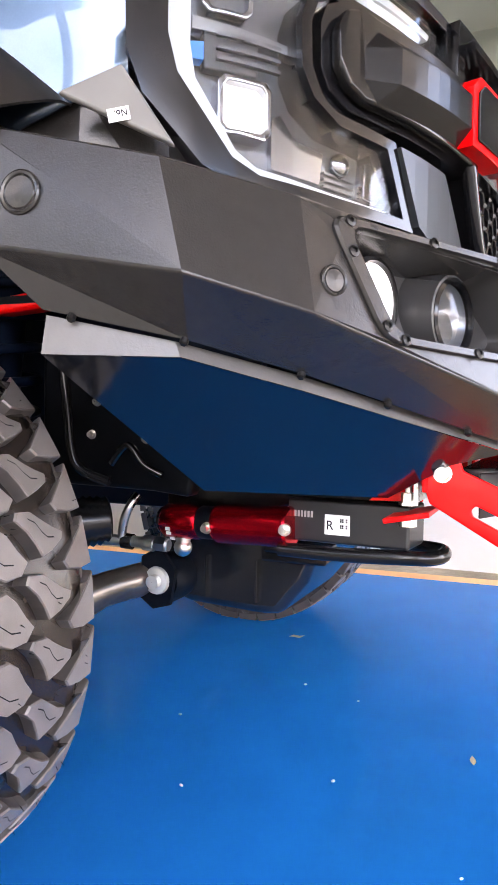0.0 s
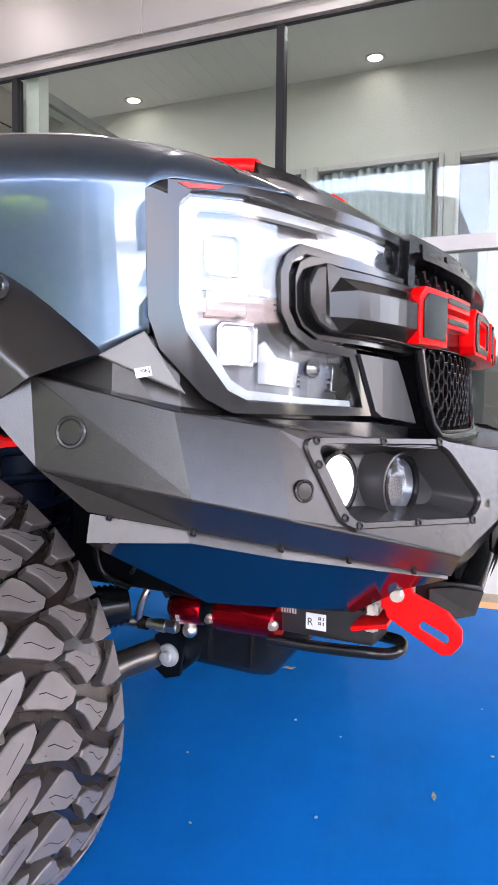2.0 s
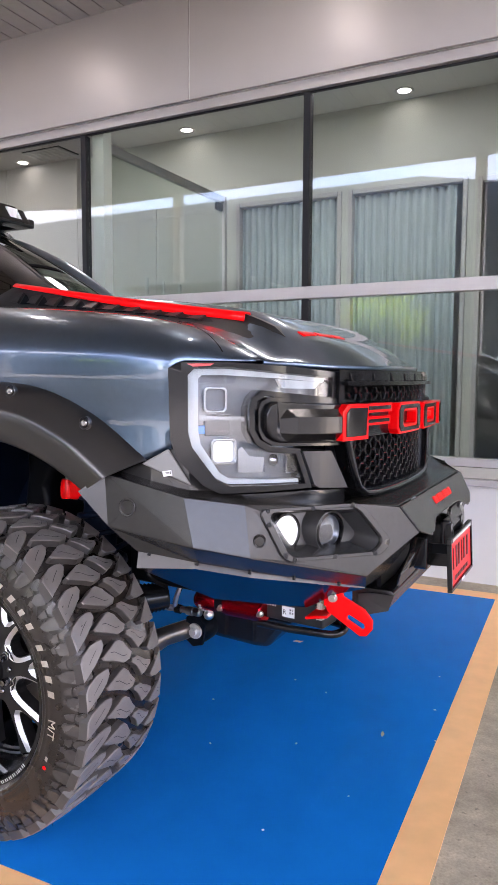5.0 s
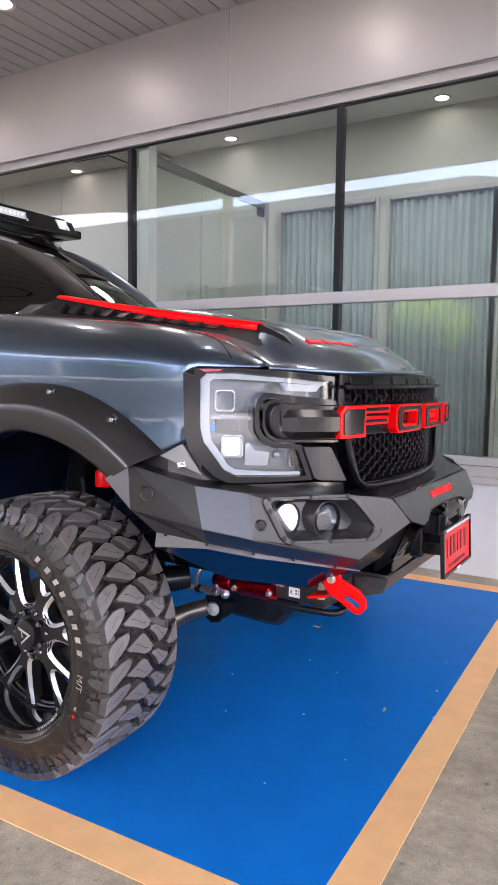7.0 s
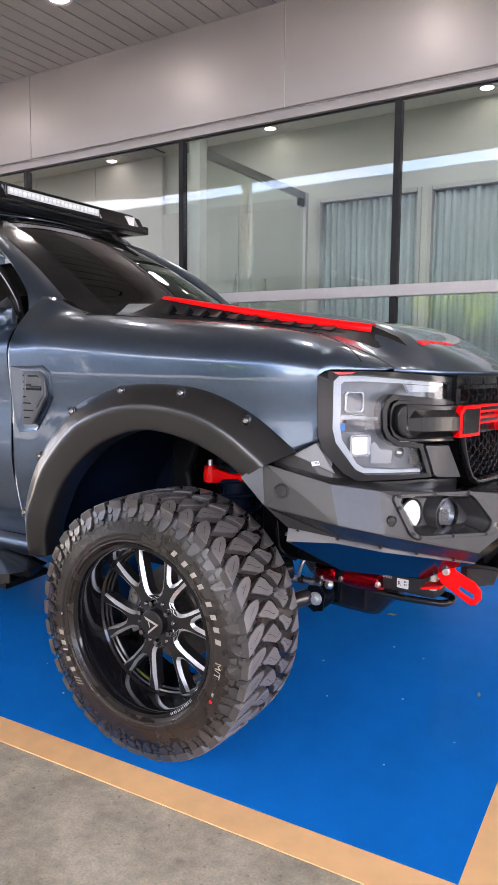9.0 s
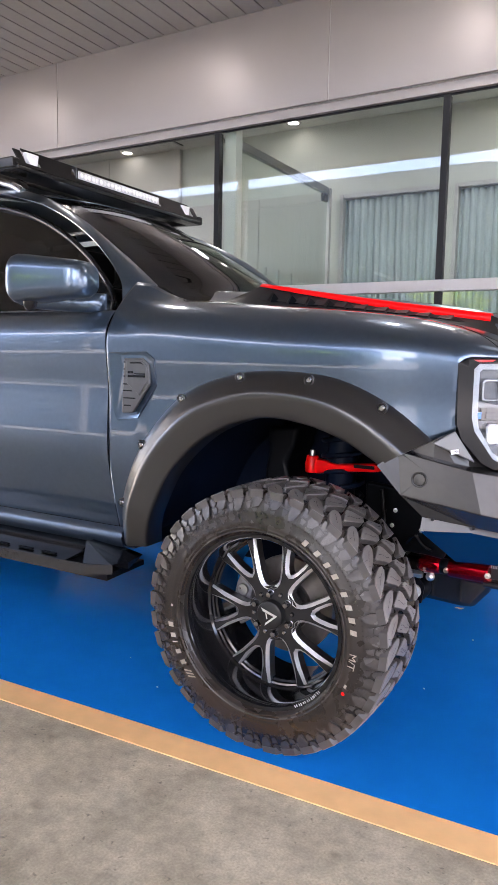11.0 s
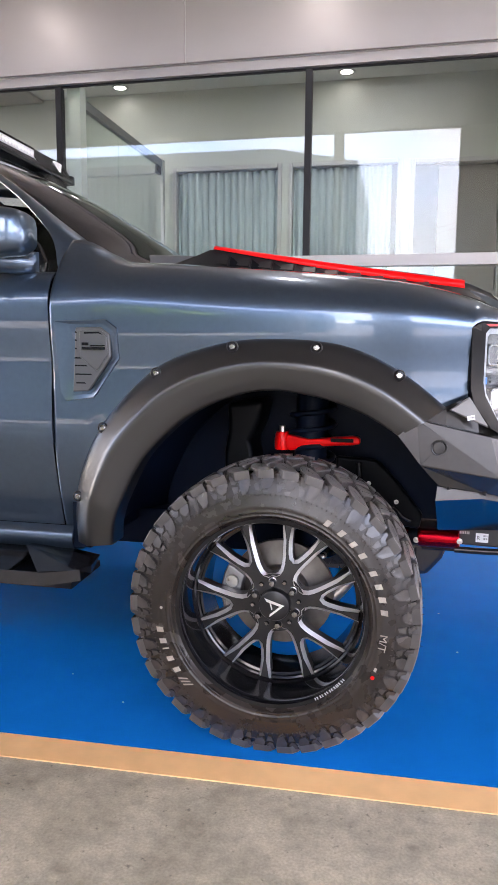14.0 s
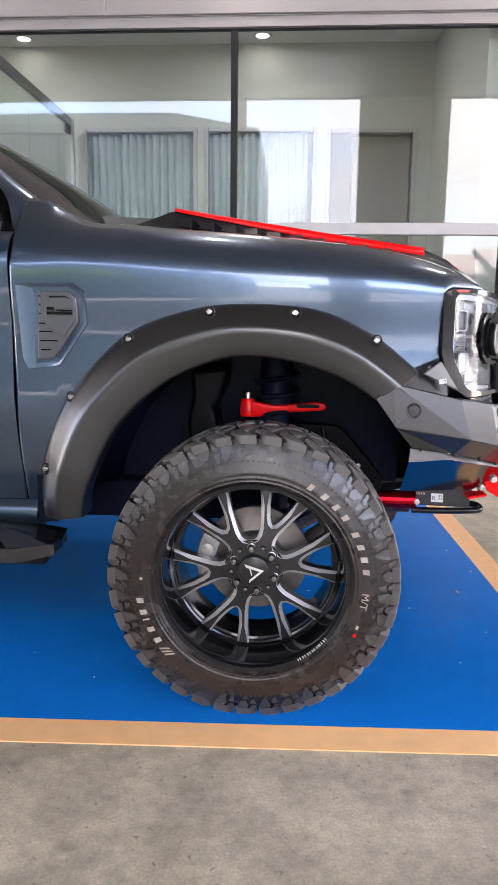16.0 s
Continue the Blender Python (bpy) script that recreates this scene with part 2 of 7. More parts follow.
def place():
    bm = bmesh.new()
    slab(bm, [(-40, -60), (40, -60), (40, 12), (-40, 12)], "z", -0.3, 0.0)
    tagged(part("ground", bm, CONCRETE), "weathered grey concrete forecourt under and round the truck", "ground", kind="structure")
    # unseen asphalt, its edge drawn in to keep sunlit ground out of the paint
    bm = bmesh.new()
    box(bm, (-40, -60, 0.001), (40, -6.9, 0.006))
    tagged(part("road", bm, mat("asphalt", (0.07, 0.068, 0.066), 0.8, vary=0.2, scale=8, bump=0.3)), "unseen dark asphalt beyond the forecourt, drawn in to calm reflections", "road", kind="structure")
    # unseen dark ground added to dim what the truck's front reflects
    bm = bmesh.new()
    box(bm, (10.9, -6.899, 0.001), (40, 12, 0.006))
    tagged(part("road_side", bm, bpy.data.materials["asphalt"]), "unseen dark ground added beside the forecourt to dim reflections", "road", kind="structure")
    # the painted bay is turned a little against the wall
    m = pose(1.039, -0.09, 0, 0, 0, 1.9)
    bm = bmesh.new()
    box(bm, (-6.4, 0, 0.001), (0, 2.75, 0.004), m)
    tagged(part("painted_floor", bm, BLUE_FLOOR), "glossy blue painted parking bay on concrete", "floor paint", kind="structure")
    for name, lo, hi in (("near", (-6.4, -0.112, 0.001), (0.112, 0, 0.0045)), ("front", (0, 0, 0.001), (0.112, 2.75, 0.0045)), ("far", (-6.4, 2.75, 0.001), (0.112, 2.862, 0.0045))):
        bm = bmesh.new()
        box(bm, lo, hi, m)
        tagged(part("line_" + name, bm, YELLOW), "yellow-orange painted border line of the bay", "line", kind="structure")


place()


EAST, CANOPY_X = 4.6, 12.0  # corner of the building; unseen canopy end, set far out to shade the front
CANOPY_Y, CANOPY_Z = -8.0, 5.70  # outer edge of the canopy, which rises towards it


def building():
    # base wall under the glazing
    bm = bmesh.new()
    box(bm, (-12, WY, 0), (EAST, WY + 0.15, 0.58))
    tagged(part("wall_base", bm, WALL_PAINT), "low light grey rendered wall below the shop window", "wall", kind="structure")
    bm = bmesh.new()
    box(bm, (-12, WY - 0.06, 0.58), (EAST, WY + 0.16, 0.62))
    tagged(part("window_sill", bm, FRAME_WHITE, bevel=0.006), "white metal sill under the shop window", "sill", kind="structure")
    # cladding above
    x = -12.0
    edges = [-12, -8.86, -6.3, -3.72, -1.135, 1.45, EAST]
    for a, b in zip(edges, edges[1:]):
        bm = bmesh.new()
        box(bm, (a + 0.004, WY - 0.07, 3.038), (b - 0.004, WY - 0.042, 3.76))
        tagged(part("fascia_panel", bm, PANEL, bevel=0.004), "glossy pale grey cladding panel above the shop window", "cladding", "cladding panels", "structure")
        bm = bmesh.new()
        box(bm, (b - 0.0038, WY - 0.064, 3.040), (b + 0.0038, WY - 0.042, 3.755))
        tagged(part("joint_strip", bm, FRAME_WHITE), "pale sealed joint between cladding panels", "trim", "cladding joints", "structure")
    bm = bmesh.new()
    box(bm, (-12, WY - 0.04, 3.038), (EAST, WY + 0.05, 4.9))
    tagged(part("wall_upper", bm, WALL_PAINT), "plain wall behind the cladding", "wall", kind="structure")
    bm = bmesh.new()
    slab(bm, [(WY - 0.032, 2.974), (WY + 0.02, 2.974), (WY + 0.02, 3.036), (WY - 0.032, 3.036)], "x", -12, EAST)
    tagged(part("trim_head", bm, PANEL), "pale aluminium trim along the window head", "trim", kind="structure")
    # canopy of narrow slats
    bm = bmesh.new()
    x = -12.0
    while x < CANOPY_X - 0.15:
        box(bm, (x, 0.30, 3.744), (x + 0.138, WY - 0.072, 3.756))
        x += 0.15
    tagged(part("ceiling", bm, CEIL), "grey slatted metal canopy soffit", "ceiling", kind="structure")
    # unseen outer part, toned dark to dim the reflections in the hood and fenders
    bm = bmesh.new()
    slab(bm, [(0.298, 3.744), (0.298, 3.78), (CANOPY_Y, CANOPY_Z + 0.04), (CANOPY_Y, CANOPY_Z)], "x", -12, CANOPY_X)
    tagged(part("ceiling_outer", bm, SOFFIT), "plain grey metal soffit of the rising, unseen outer canopy", "ceiling", kind="structure")
    for x0, x1 in ((-1.21, -1.0), (1.36, 3.2), (-8.4, -8.2)):
        bm = bmesh.new()
        box(bm, (x0, CANOPY_Y, 0), (x1, CANOPY_Y + 0.2, CANOPY_Z + 0.02))
        tagged(part("pillar", bm, WALL_PAINT, bevel=0.01), "plain rendered pillar carrying the outer canopy edge", "pillar", "canopy pillars", "structure")
    bm = bmesh.new()
    slab(bm, [(WY - 0.041, 3.79), (0.30, 3.79), (CANOPY_Y, CANOPY_Z + 0.045), (CANOPY_Y, CANOPY_Z + 0.15), (0.30, 3.9), (WY - 0.041, 3.9)], "x", -12, CANOPY_X)
    tagged(part("canopy_deck", bm, FRAME_DARK), "dark deck above the soffit slats", "roof", kind="structure")
    bm = bmesh.new()
    box(bm, (-12, CANOPY_Y - 0.09, CANOPY_Z - 0.02), (CANOPY_X, CANOPY_Y - 0.003, CANOPY_Z + 0.4))
    tagged(part("canopy_edge", bm, PANEL), "pale clad edge of the canopy", "cladding", kind="structure")


def shop_window():
    xs = [-12, -9.21, -7.43, -5.65, -3.87, -2.09, -0.31, 1.47, 3.25, EAST]
    win = empty("window_1", (0, WY, 0), label="tall shop window with dark mullions and a white transom", category="window", kind="structure")

    def w(name, lo, hi, material, bev=0.003, label=""):
        bm = bmesh.new()
        box(bm, (lo[0], lo[1] - WY, lo[2]), (hi[0], hi[1] - WY, hi[2]))
        return part(name, bm, material, win, label, bevel=bev)
    w("transom", (-12, WY - 0.02, 1.70), (EAST, WY + 0.06, 1.775), FRAME_WHITE)
    w("sill_frame", (-12, WY - 0.02, 0.622), (EAST, WY + 0.06, 0.685), mat("polished pale sill", (0.46, 0.45, 0.41), 0.07, spec=0.9, vary=0.04))
    w("bottom_rail", (-12, WY - 0.012, 0.687), (EAST, WY + 0.06, 0.735), FRAME_WHITE)
    w("head_frame", (-12, WY + 0.0, 2.962), (EAST, WY + 0.022, 2.973), FRAME_DARK)
    for x in xs[1:-1]:
        w("mullion", (x - 0.022, WY - 0.015, 1.777), (x + 0.022, WY + 0.045, 2.961), FRAME_DARK)
        w("mullion", (x - 0.022, WY - 0.015, 0.722), (x + 0.022, WY + 0.045, 1.698), FRAME_DARK)
    for a, b in zip(xs, xs[1:]):
        for z0, z1 in ((0.722, 1.698), (1.777, 2.961)):
            p = w("pane", (a + 0.023, WY + 0.012, z0), (b - 0.023, WY + 0.02, z1), GLASS, 0)
            p.visible_shadow = False


def lamp_light(name, place, watts, size, color=(1, 0.96, 0.88)):
    d = bpy.data.lights.new(name, "AREA")
    d.shape, d.size, d.energy, d.color = "DISK", size, watts, color
    o = new(name, d)
    o.matrix_world = look(place, Vector(place) - Vector((0, 0.001, 1)))


def room():
    """The office behind the glass."""
    RY, RZ = 5.03, 3.62
    green = mat("pale green wall paint", (0.48, 0.48, 0.44), 0.6, vary=0.03, scale=4)
    bm = bmesh.new()
    box(bm, (-12, WY + 0.15, -0.02), (EAST, RY + 1.7, 0.02))
    tagged(part("floor", bm, mat("office floor", (0.64, 0.63, 0.60), 0.25, vary=0.05)), "pale polished tile floor of the office", "floor", kind="structure")
    bm = bmesh.new()
    box(bm, (-12, WY + 0.052, RZ), (EAST, RY + 1.7, RZ + 0.1))
    tagged(part("ceiling", bm, WALL_PAINT), "plain pale office ceiling", "ceiling", kind="structure")
    warm = mat("warm grey office panels", (0.40, 0.365, 0.345), 0.5, vary=0.03, scale=4)
    bm = bmesh.new()
    edges = [-12.0, -10.4, -8.2, -6.0, -4.95, -3.9, -2.85, -2.06]
    for a, b in zip(edges, edges[1:]):
        box(bm, (a + 0.004, RY - 0.06, 0.02), (b - 0.004, RY - 0.004, RZ - 0.034 if b < -3 else 2.93))
    tagged(part("wall_panels", bm, warm), "warm grey panelled wall in the office beyond the partition", "wall", kind="structure")
    bm = bmesh.new()
    box(bm, (-12, WY + 0.052, RZ - 0.03), (-3.3, RY - 0.002, RZ - 0.004))
    tagged(part("ceiling_west", bm, warm), "warm grey lowered office ceiling", "ceiling", kind="structure")
    bm = bmesh.new()
    box(bm, (-2.055, WY + 0.052, 0.02), (-1.955, WY + 0.149, RZ - 0.002))
    tagged(part("wall_post", bm, green), "pale green post behind the window mullion", "post", kind="structure")
    vent = empty("ceiling_vent", (-4.05, 4.72, RZ - 0.037), label="white slatted ceiling air outlet in the office", category="air vent")
    bm = bmesh.new()
    box(bm, (-0.26, -0.16, 0.0), (0.26, 0.16, 0.006))
    part("backing", bm, BLACK_MATT, vent)
    for k in range(8):
        bm = bmesh.new()
        box(bm, (-0.25, -0.15 + k * 0.038, -0.012), (0.25, -0.128 + k * 0.038, -0.001))
        part("slat", bm, FRAME_WHITE, vent)
    bm = bmesh.new()
    x = -12.0
    for a, b, z1 in ((-1.93, -0.835, 2.90), (-0.77, 0.29, 2.90), (0.37, 1.205, 2.885)):
        box(bm, (x, RY, 0.02), (a, RY + 0.15, RZ))
        box(bm, (a, RY, z1), (b, RY + 0.15, RZ))
        x = b
    box(bm, (x, RY, 0.02), (EAST, RY + 0.15, RZ))
    tagged(part("wall_back", bm, green), "pale green-grey office back wall", "wall", kind="structure")
    bm = bmesh.new()
    box(bm, (1.335, WY + 0.15, 0.02), (1.45, RY - 0.002, RZ))
    tagged(part("wall_side", bm, green), "pale green-grey office side wall", "wall", kind="structure")
    bm = bmesh.new()
    box(bm, (-12, RY + 1.6, 0.02), (EAST, RY + 1.7, RZ))
    tagged(part("wall_corridor", bm, WALL_PAINT), "plain wall beyond the office openings", "wall", kind="structure")
    for x0, x1, y0 in ((-12.1, -12, -1.2), (EAST, EAST + 0.1, WY)):
        bm = bmesh.new()
        box(bm, (x0, y0, 0), (x1, RY + 1.7, 4.9))
        tagged(part("wall_end", bm, WALL_PAINT), "plain end wall of the shop", "wall", kind="structure")
    # white frames of the openings
    for a, b, z1 in ((-1.93, -0.835, 2.90), (-0.77, 0.29, 2.90), (0.37, 1.205, 2.885)):
        bm = bmesh.new()
        for x0, x1, z0, zt in ((a, a + 0.04, 0.02, z1), (b - 0.04, b, 0.02, z1), (a + 0.041, b - 0.041, z1 - 0.04, z1)):
            box(bm, (x0 + 0.001, RY - 0.02, z0), (x1 - 0.001, RY + 0.06, zt - 0.001))
        tagged(part("door_frame", bm, FRAME_WHITE, bevel=0.004), "white frame round an opening in the office", "frame", "office frames", "structure")
    bm = bmesh.new()
    box(bm, (0.62, RY + 0.08, 0.02), (1.16, RY + 0.12, 2.84))
    tagged(part("door_1", bm, mat("grey-brown door", (0.2, 0.175, 0.16), 0.4, vary=0.06), bevel=0.004), "grey-brown flush office door", "door", kind="structure")
    for a, b in ((-1.885, -0.88), (-0.725, 0.20)):
        bm = bmesh.new()
        n = int((b - a) / 0.009)
        rows = []
        for z in (0.05, 1.5, 2.85):
            rows.append([(a + (b - a) * i / n, RY + 0.03 + 0.02 * math.sin(i * 0.78) + 0.012 * math.sin(i * 0.23 + z * 0.3), z) for i in range(n + 1)])
        grid(bm, rows)
        cu = tagged(part("curtain", bm, CURTAIN, smooth=60), "grey-blue pleated floor-length curtain inside the office", "curtain", "office curtains")
        md = cu.modifiers.new("thick", "SOLIDIFY")
        md.thickness = 0.003
    # glazed partition running back from the window wall
    gp = empty("glass_partition", (-2.0, 0, 0), label="frameless glass partition with dark head rail in the office", category="partition", kind="structure")
    for nm, lo, hi, m in (("head_rail", (-0.02, WY + 0.16, 2.875), (0.02, 4.85, 2.94), mat("grey rail", (0.16, 0.16, 0.155), 0.4)), ("edge_post", (-0.03, 4.85, 0.02), (0.03, 4.90, 2.94), FRAME_WHITE),
                          ("pane", (-0.005, WY + 0.17, 0.03), (0.005, 3.80, 2.874), GLASS), ("pane", (-0.005, 3.81, 0.03), (0.005, 4.84, 2.874), GLASS), ("clamp", (-0.015, 4.74, 2.80), (0.015, 4.84, 2.87), FRAME_DARK)):
        bm = bmesh.new()
        box(bm, lo, hi)
        o = part(nm, bm, m, gp)
        o.visible_shadow = nm != "pane"
    for y in (3.64, 3.88, 4.14):
        bm = bmesh.new()
        tube(bm, [(-0.03, y, 1.15), (-0.03, y, 2.02)], 0.016, 12)
        for z in (1.3, 1.87):
            tube(bm, [(-0.03, y, z), (-0.004, y, z)], 0.008, 8)
        part("pull_handle", bm, FRAME_WHITE, gp, "white tubular pull handle", smooth=40)
    glowm = glow("lamp lens", (1, 0.97, 0.9), 1.2)
    for x, lz in ((-6.73, RZ - 0.031), (-4.56, RZ - 0.031), (-2.394, RZ), (-0.227, RZ)):
        lamp = empty("downlight", (x, 4.84, lz), label="round white recessed downlight, lit", category="ceiling light", group="office downlights")
        bm = bmesh.new()
        lathe(bm, [(0.055, -0.004), (0.075, -0.008), (0.082, -0.002), (0.082, 0.0)], (0, 0, 0), "z", 32)
        part("trim_ring", bm, FRAME_WHITE, lamp, smooth=40)
        bm = bmesh.new()
        lathe(bm, [(0.0005, -0.003), (0.055, -0.003)], (0, 0, 0), "z", 32)
        part("lens", bm, glowm, lamp, "glowing white lens")
        lamp_light("office_light", (x, 4.0, RZ - 0.05), 0.85, 0.5, (0.96, 0.98, 0.97))


def canopy_lamps():
    for x in (-4.62, -2.46, -0.3, 1.86):
        lamp = empty("downlight", (x, 2.03, 3.742), label="round white downlight in the canopy soffit, lit", category="ceiling light", group="canopy downlights")
        bm = bmesh.new()
        lathe(bm, [(0.07, -0.006), (0.092, -0.012), (0.1, -0.004), (0.1, 0.002)], (0, 0, 0), "z", 32)
        part("trim_ring", bm, FRAME_WHITE, lamp, smooth=40)
        bm = bmesh.new()
        lathe(bm, [(0.0005, -0.005), (0.07, -0.005)], (0, 0, 0), "z", 32)
        part("lens", bm, glow("canopy lamp lens", (1, 0.97, 0.92), 2), lamp, "glowing white lens")
        lamp_light("canopy_light", (x, 2.03, 3.70), 0.28, 0.14)


def outside():
    bm = bmesh.new()
    slab(bm, [(-34, 0), (-0.85, 0), (-0.85, 5.6), (-2.87, 5.97), (-34, 5.97)], "y", -16.0, -10.0)
    tagged(part("shed", bm, mat("grey sheet cladding", (0.15, 0.18, 0.21), 0.5, vary=0.05)), "grey metal shed across the yard", "building", kind="structure")
    # a small broad-leaved tree in front of the shed
    tree = empty("tree", (-3.45, -9.2, 0), label="small bright green broad-leaved tree beside the forecourt", category="tree")
    bark = mat("grey bark", (0.16, 0.13, 0.10), 0.8, vary=0.2)
    bm = bmesh.new()
    tube(bm, smoothline([(0, 0, 0), (0.03, 0.02, 0.8), (-0.02, 0, 1.6), (0.02, 0, 2.6)], 4), [0.07 - 0.004 * i for i in range(13)], 10)
    for a, h in ((20, 1.3), (140, 1.45), (250, 1.6), (320, 1.8)):
        d = Vector((math.cos(radians(a)), math.sin(radians(a)), 0.8))
        tube(bm, [Vector((0, 0, h)), Vector((0, 0, h)) + d * 0.35, Vector((0, 0, h + 0.1)) + d * 0.6], [0.03, 0.02, 0.008], 6)
    part("trunk", bm, bark, tree, "grey trunk with limbs", smooth=50)
    bm = bmesh.new()
    rnd = random.Random(7)
    hearts = [Vector((rnd.uniform(-1.0, 1.0), rnd.uniform(-0.35, 0.35), rnd.uniform(1.75, 2.95))) for _ in range(36)]
    for _ in range(3600):
        c = rnd.choice(hearts) + Vector((rnd.gauss(0, 0.14), rnd.gauss(0, 0.14), rnd.gauss(0, 0.11)))
        m = Matrix.Translation(c) @ pose(0, 0, 0, rnd.uniform(-60, 60), rnd.uniform(-60, 60), rnd.uniform(0, 360))
        w = rnd.uniform(0.03, 0.05)
        bm.faces.new([bm.verts.new(m @ Vector(p)) for p in ((-1.6 * w, 0, 0), (0, -0.6 * w, 0.01), (1.6 * w, 0, 0), (0, 0.6 * w, 0.01))])
    tagged(part("crown", bm, leaf("green leaves", (0.24, 0.34, 0.035)), tree, "bright green leaf crown"), kind="stuff")
    # low houses on the far side of the street
    wallm, roofm = mat("weathered house wall", (0.30, 0.29, 0.27), 0.7, vary=0.15, scale=3), mat("dark roof sheets", (0.14, 0.10, 0.09), 0.6, vary=0.1)
    for x0, x1, h, east in ((1.5, 8.5, 3.1, 0), (9.2, 15.5, 3.4, 0), (16.5, 25.0, 3.0, 0), (26.0, 38.0, 3.3, 0), (-18.0, -9.5, 3.6, 1), (-8.8, 0.5, 3.2, 1), (1.4, 9.0, 3.8, 1)):
        house = empty("house", (21.0, x0, 0) if east else (x0, -26, 0), label="low weathered house with a dark pitched roof", category="house", group="far houses", kind="structure")
        house.rotation_euler.z = radians(90) if east else 0
        bm = bmesh.new()
        box(bm, (0, -6, 0), (x1 - x0, 0, h))
        part("wall", bm, wallm, house)
        bm = bmesh.new()
        slab(bm, [(0.4, h), (0.4, h + 0.12), (-3.0, h + 1.3), (-6.4, h + 0.12), (-6.4, h)], "x", -0.3, x1 - x0 + 0.3)
        part("roof", bm, roofm, house, "dark pitched roof")
        n = int((x1 - x0) / 2)
        for k in range(n):
            bm = bmesh.new()
            box(bm, (0.6 + k * 2.0, -0.02, 1.0), (1.6 + k * 2.0, 0.03, 2.2))
            part("window", bm, GLOSS_BLACK, house, "dark window")
    # overhead cables beyond the yard
    for (xa, za), (xb, zb) in (((-6.0, 2.95), (9.0, 6.68)), ((-6.0, 2.80), (9.0, 6.53)), ((-6.0, 2.62), (9.0, 6.22))):
        bm = bmesh.new()
        tube(bm, [(xa + (xb - xa) * k / 12, -14.0, za + (zb - za) * k / 12 - 0.12 * math.sin(math.pi * k / 12)) for k in range(13)], 0.012, 6)
        tagged(part("cable", bm, BLACK_MATT), "thin black overhead power cable beyond the yard", "cable", "overhead cables", "structure")


building()
shop_window()
room()
canopy_lamps()
outside()

# ---- the truck ----
truck = empty("pickup_truck", (0, 0, 0), label="lifted dark grey pickup truck with black steel bumper and red accents", category="truck")
HUB = (0.013, 0.0, 0.415)


def crown(y, mid):
    return 0.4155 - 0.0055 * abs((y - mid) / 0.15) ** 2.5


def block(bm, sides, poly, i, count, mid, base):
    """One tread block, polygon of (pitch, y) bent round the tyre: dusty top in one mesh, clean flanks in another."""
    top, out, out2, bot = [], [], [], []
    cs = sum(p[0] for p in poly) / len(poly)
    cy = sum(p[1] for p in poly) / len(poly)
    for s, y in poly:
        rt = crown(y, mid)
        for k, r, store, m in ((0.93, rt, top, bm), (0.99, rt - 0.0022, out, bm), (0.99, rt - 0.0022, out2, sides), (1.05, base, bot, sides)):
            a = (i + cs + (s - cs) * k) * math.tau / count
            yy = cy + (y - cy) * k
            store.append(m.verts.new((r * math.sin(a), yy, r * math.cos(a))))
    bm.faces.new(top)
    n = len(poly)
    for m, u, w in ((bm, top, out), (sides, out2, bot)):
        for j in range(n):
            m.faces.new((u[j], u[(j + 1) % n], w[(j + 1) % n], w[j]))


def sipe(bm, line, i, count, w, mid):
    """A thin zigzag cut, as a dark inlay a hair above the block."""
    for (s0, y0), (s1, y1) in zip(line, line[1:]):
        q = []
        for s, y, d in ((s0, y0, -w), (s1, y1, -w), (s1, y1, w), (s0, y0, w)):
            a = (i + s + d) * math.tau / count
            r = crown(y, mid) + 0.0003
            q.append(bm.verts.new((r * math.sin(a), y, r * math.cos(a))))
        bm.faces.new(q)


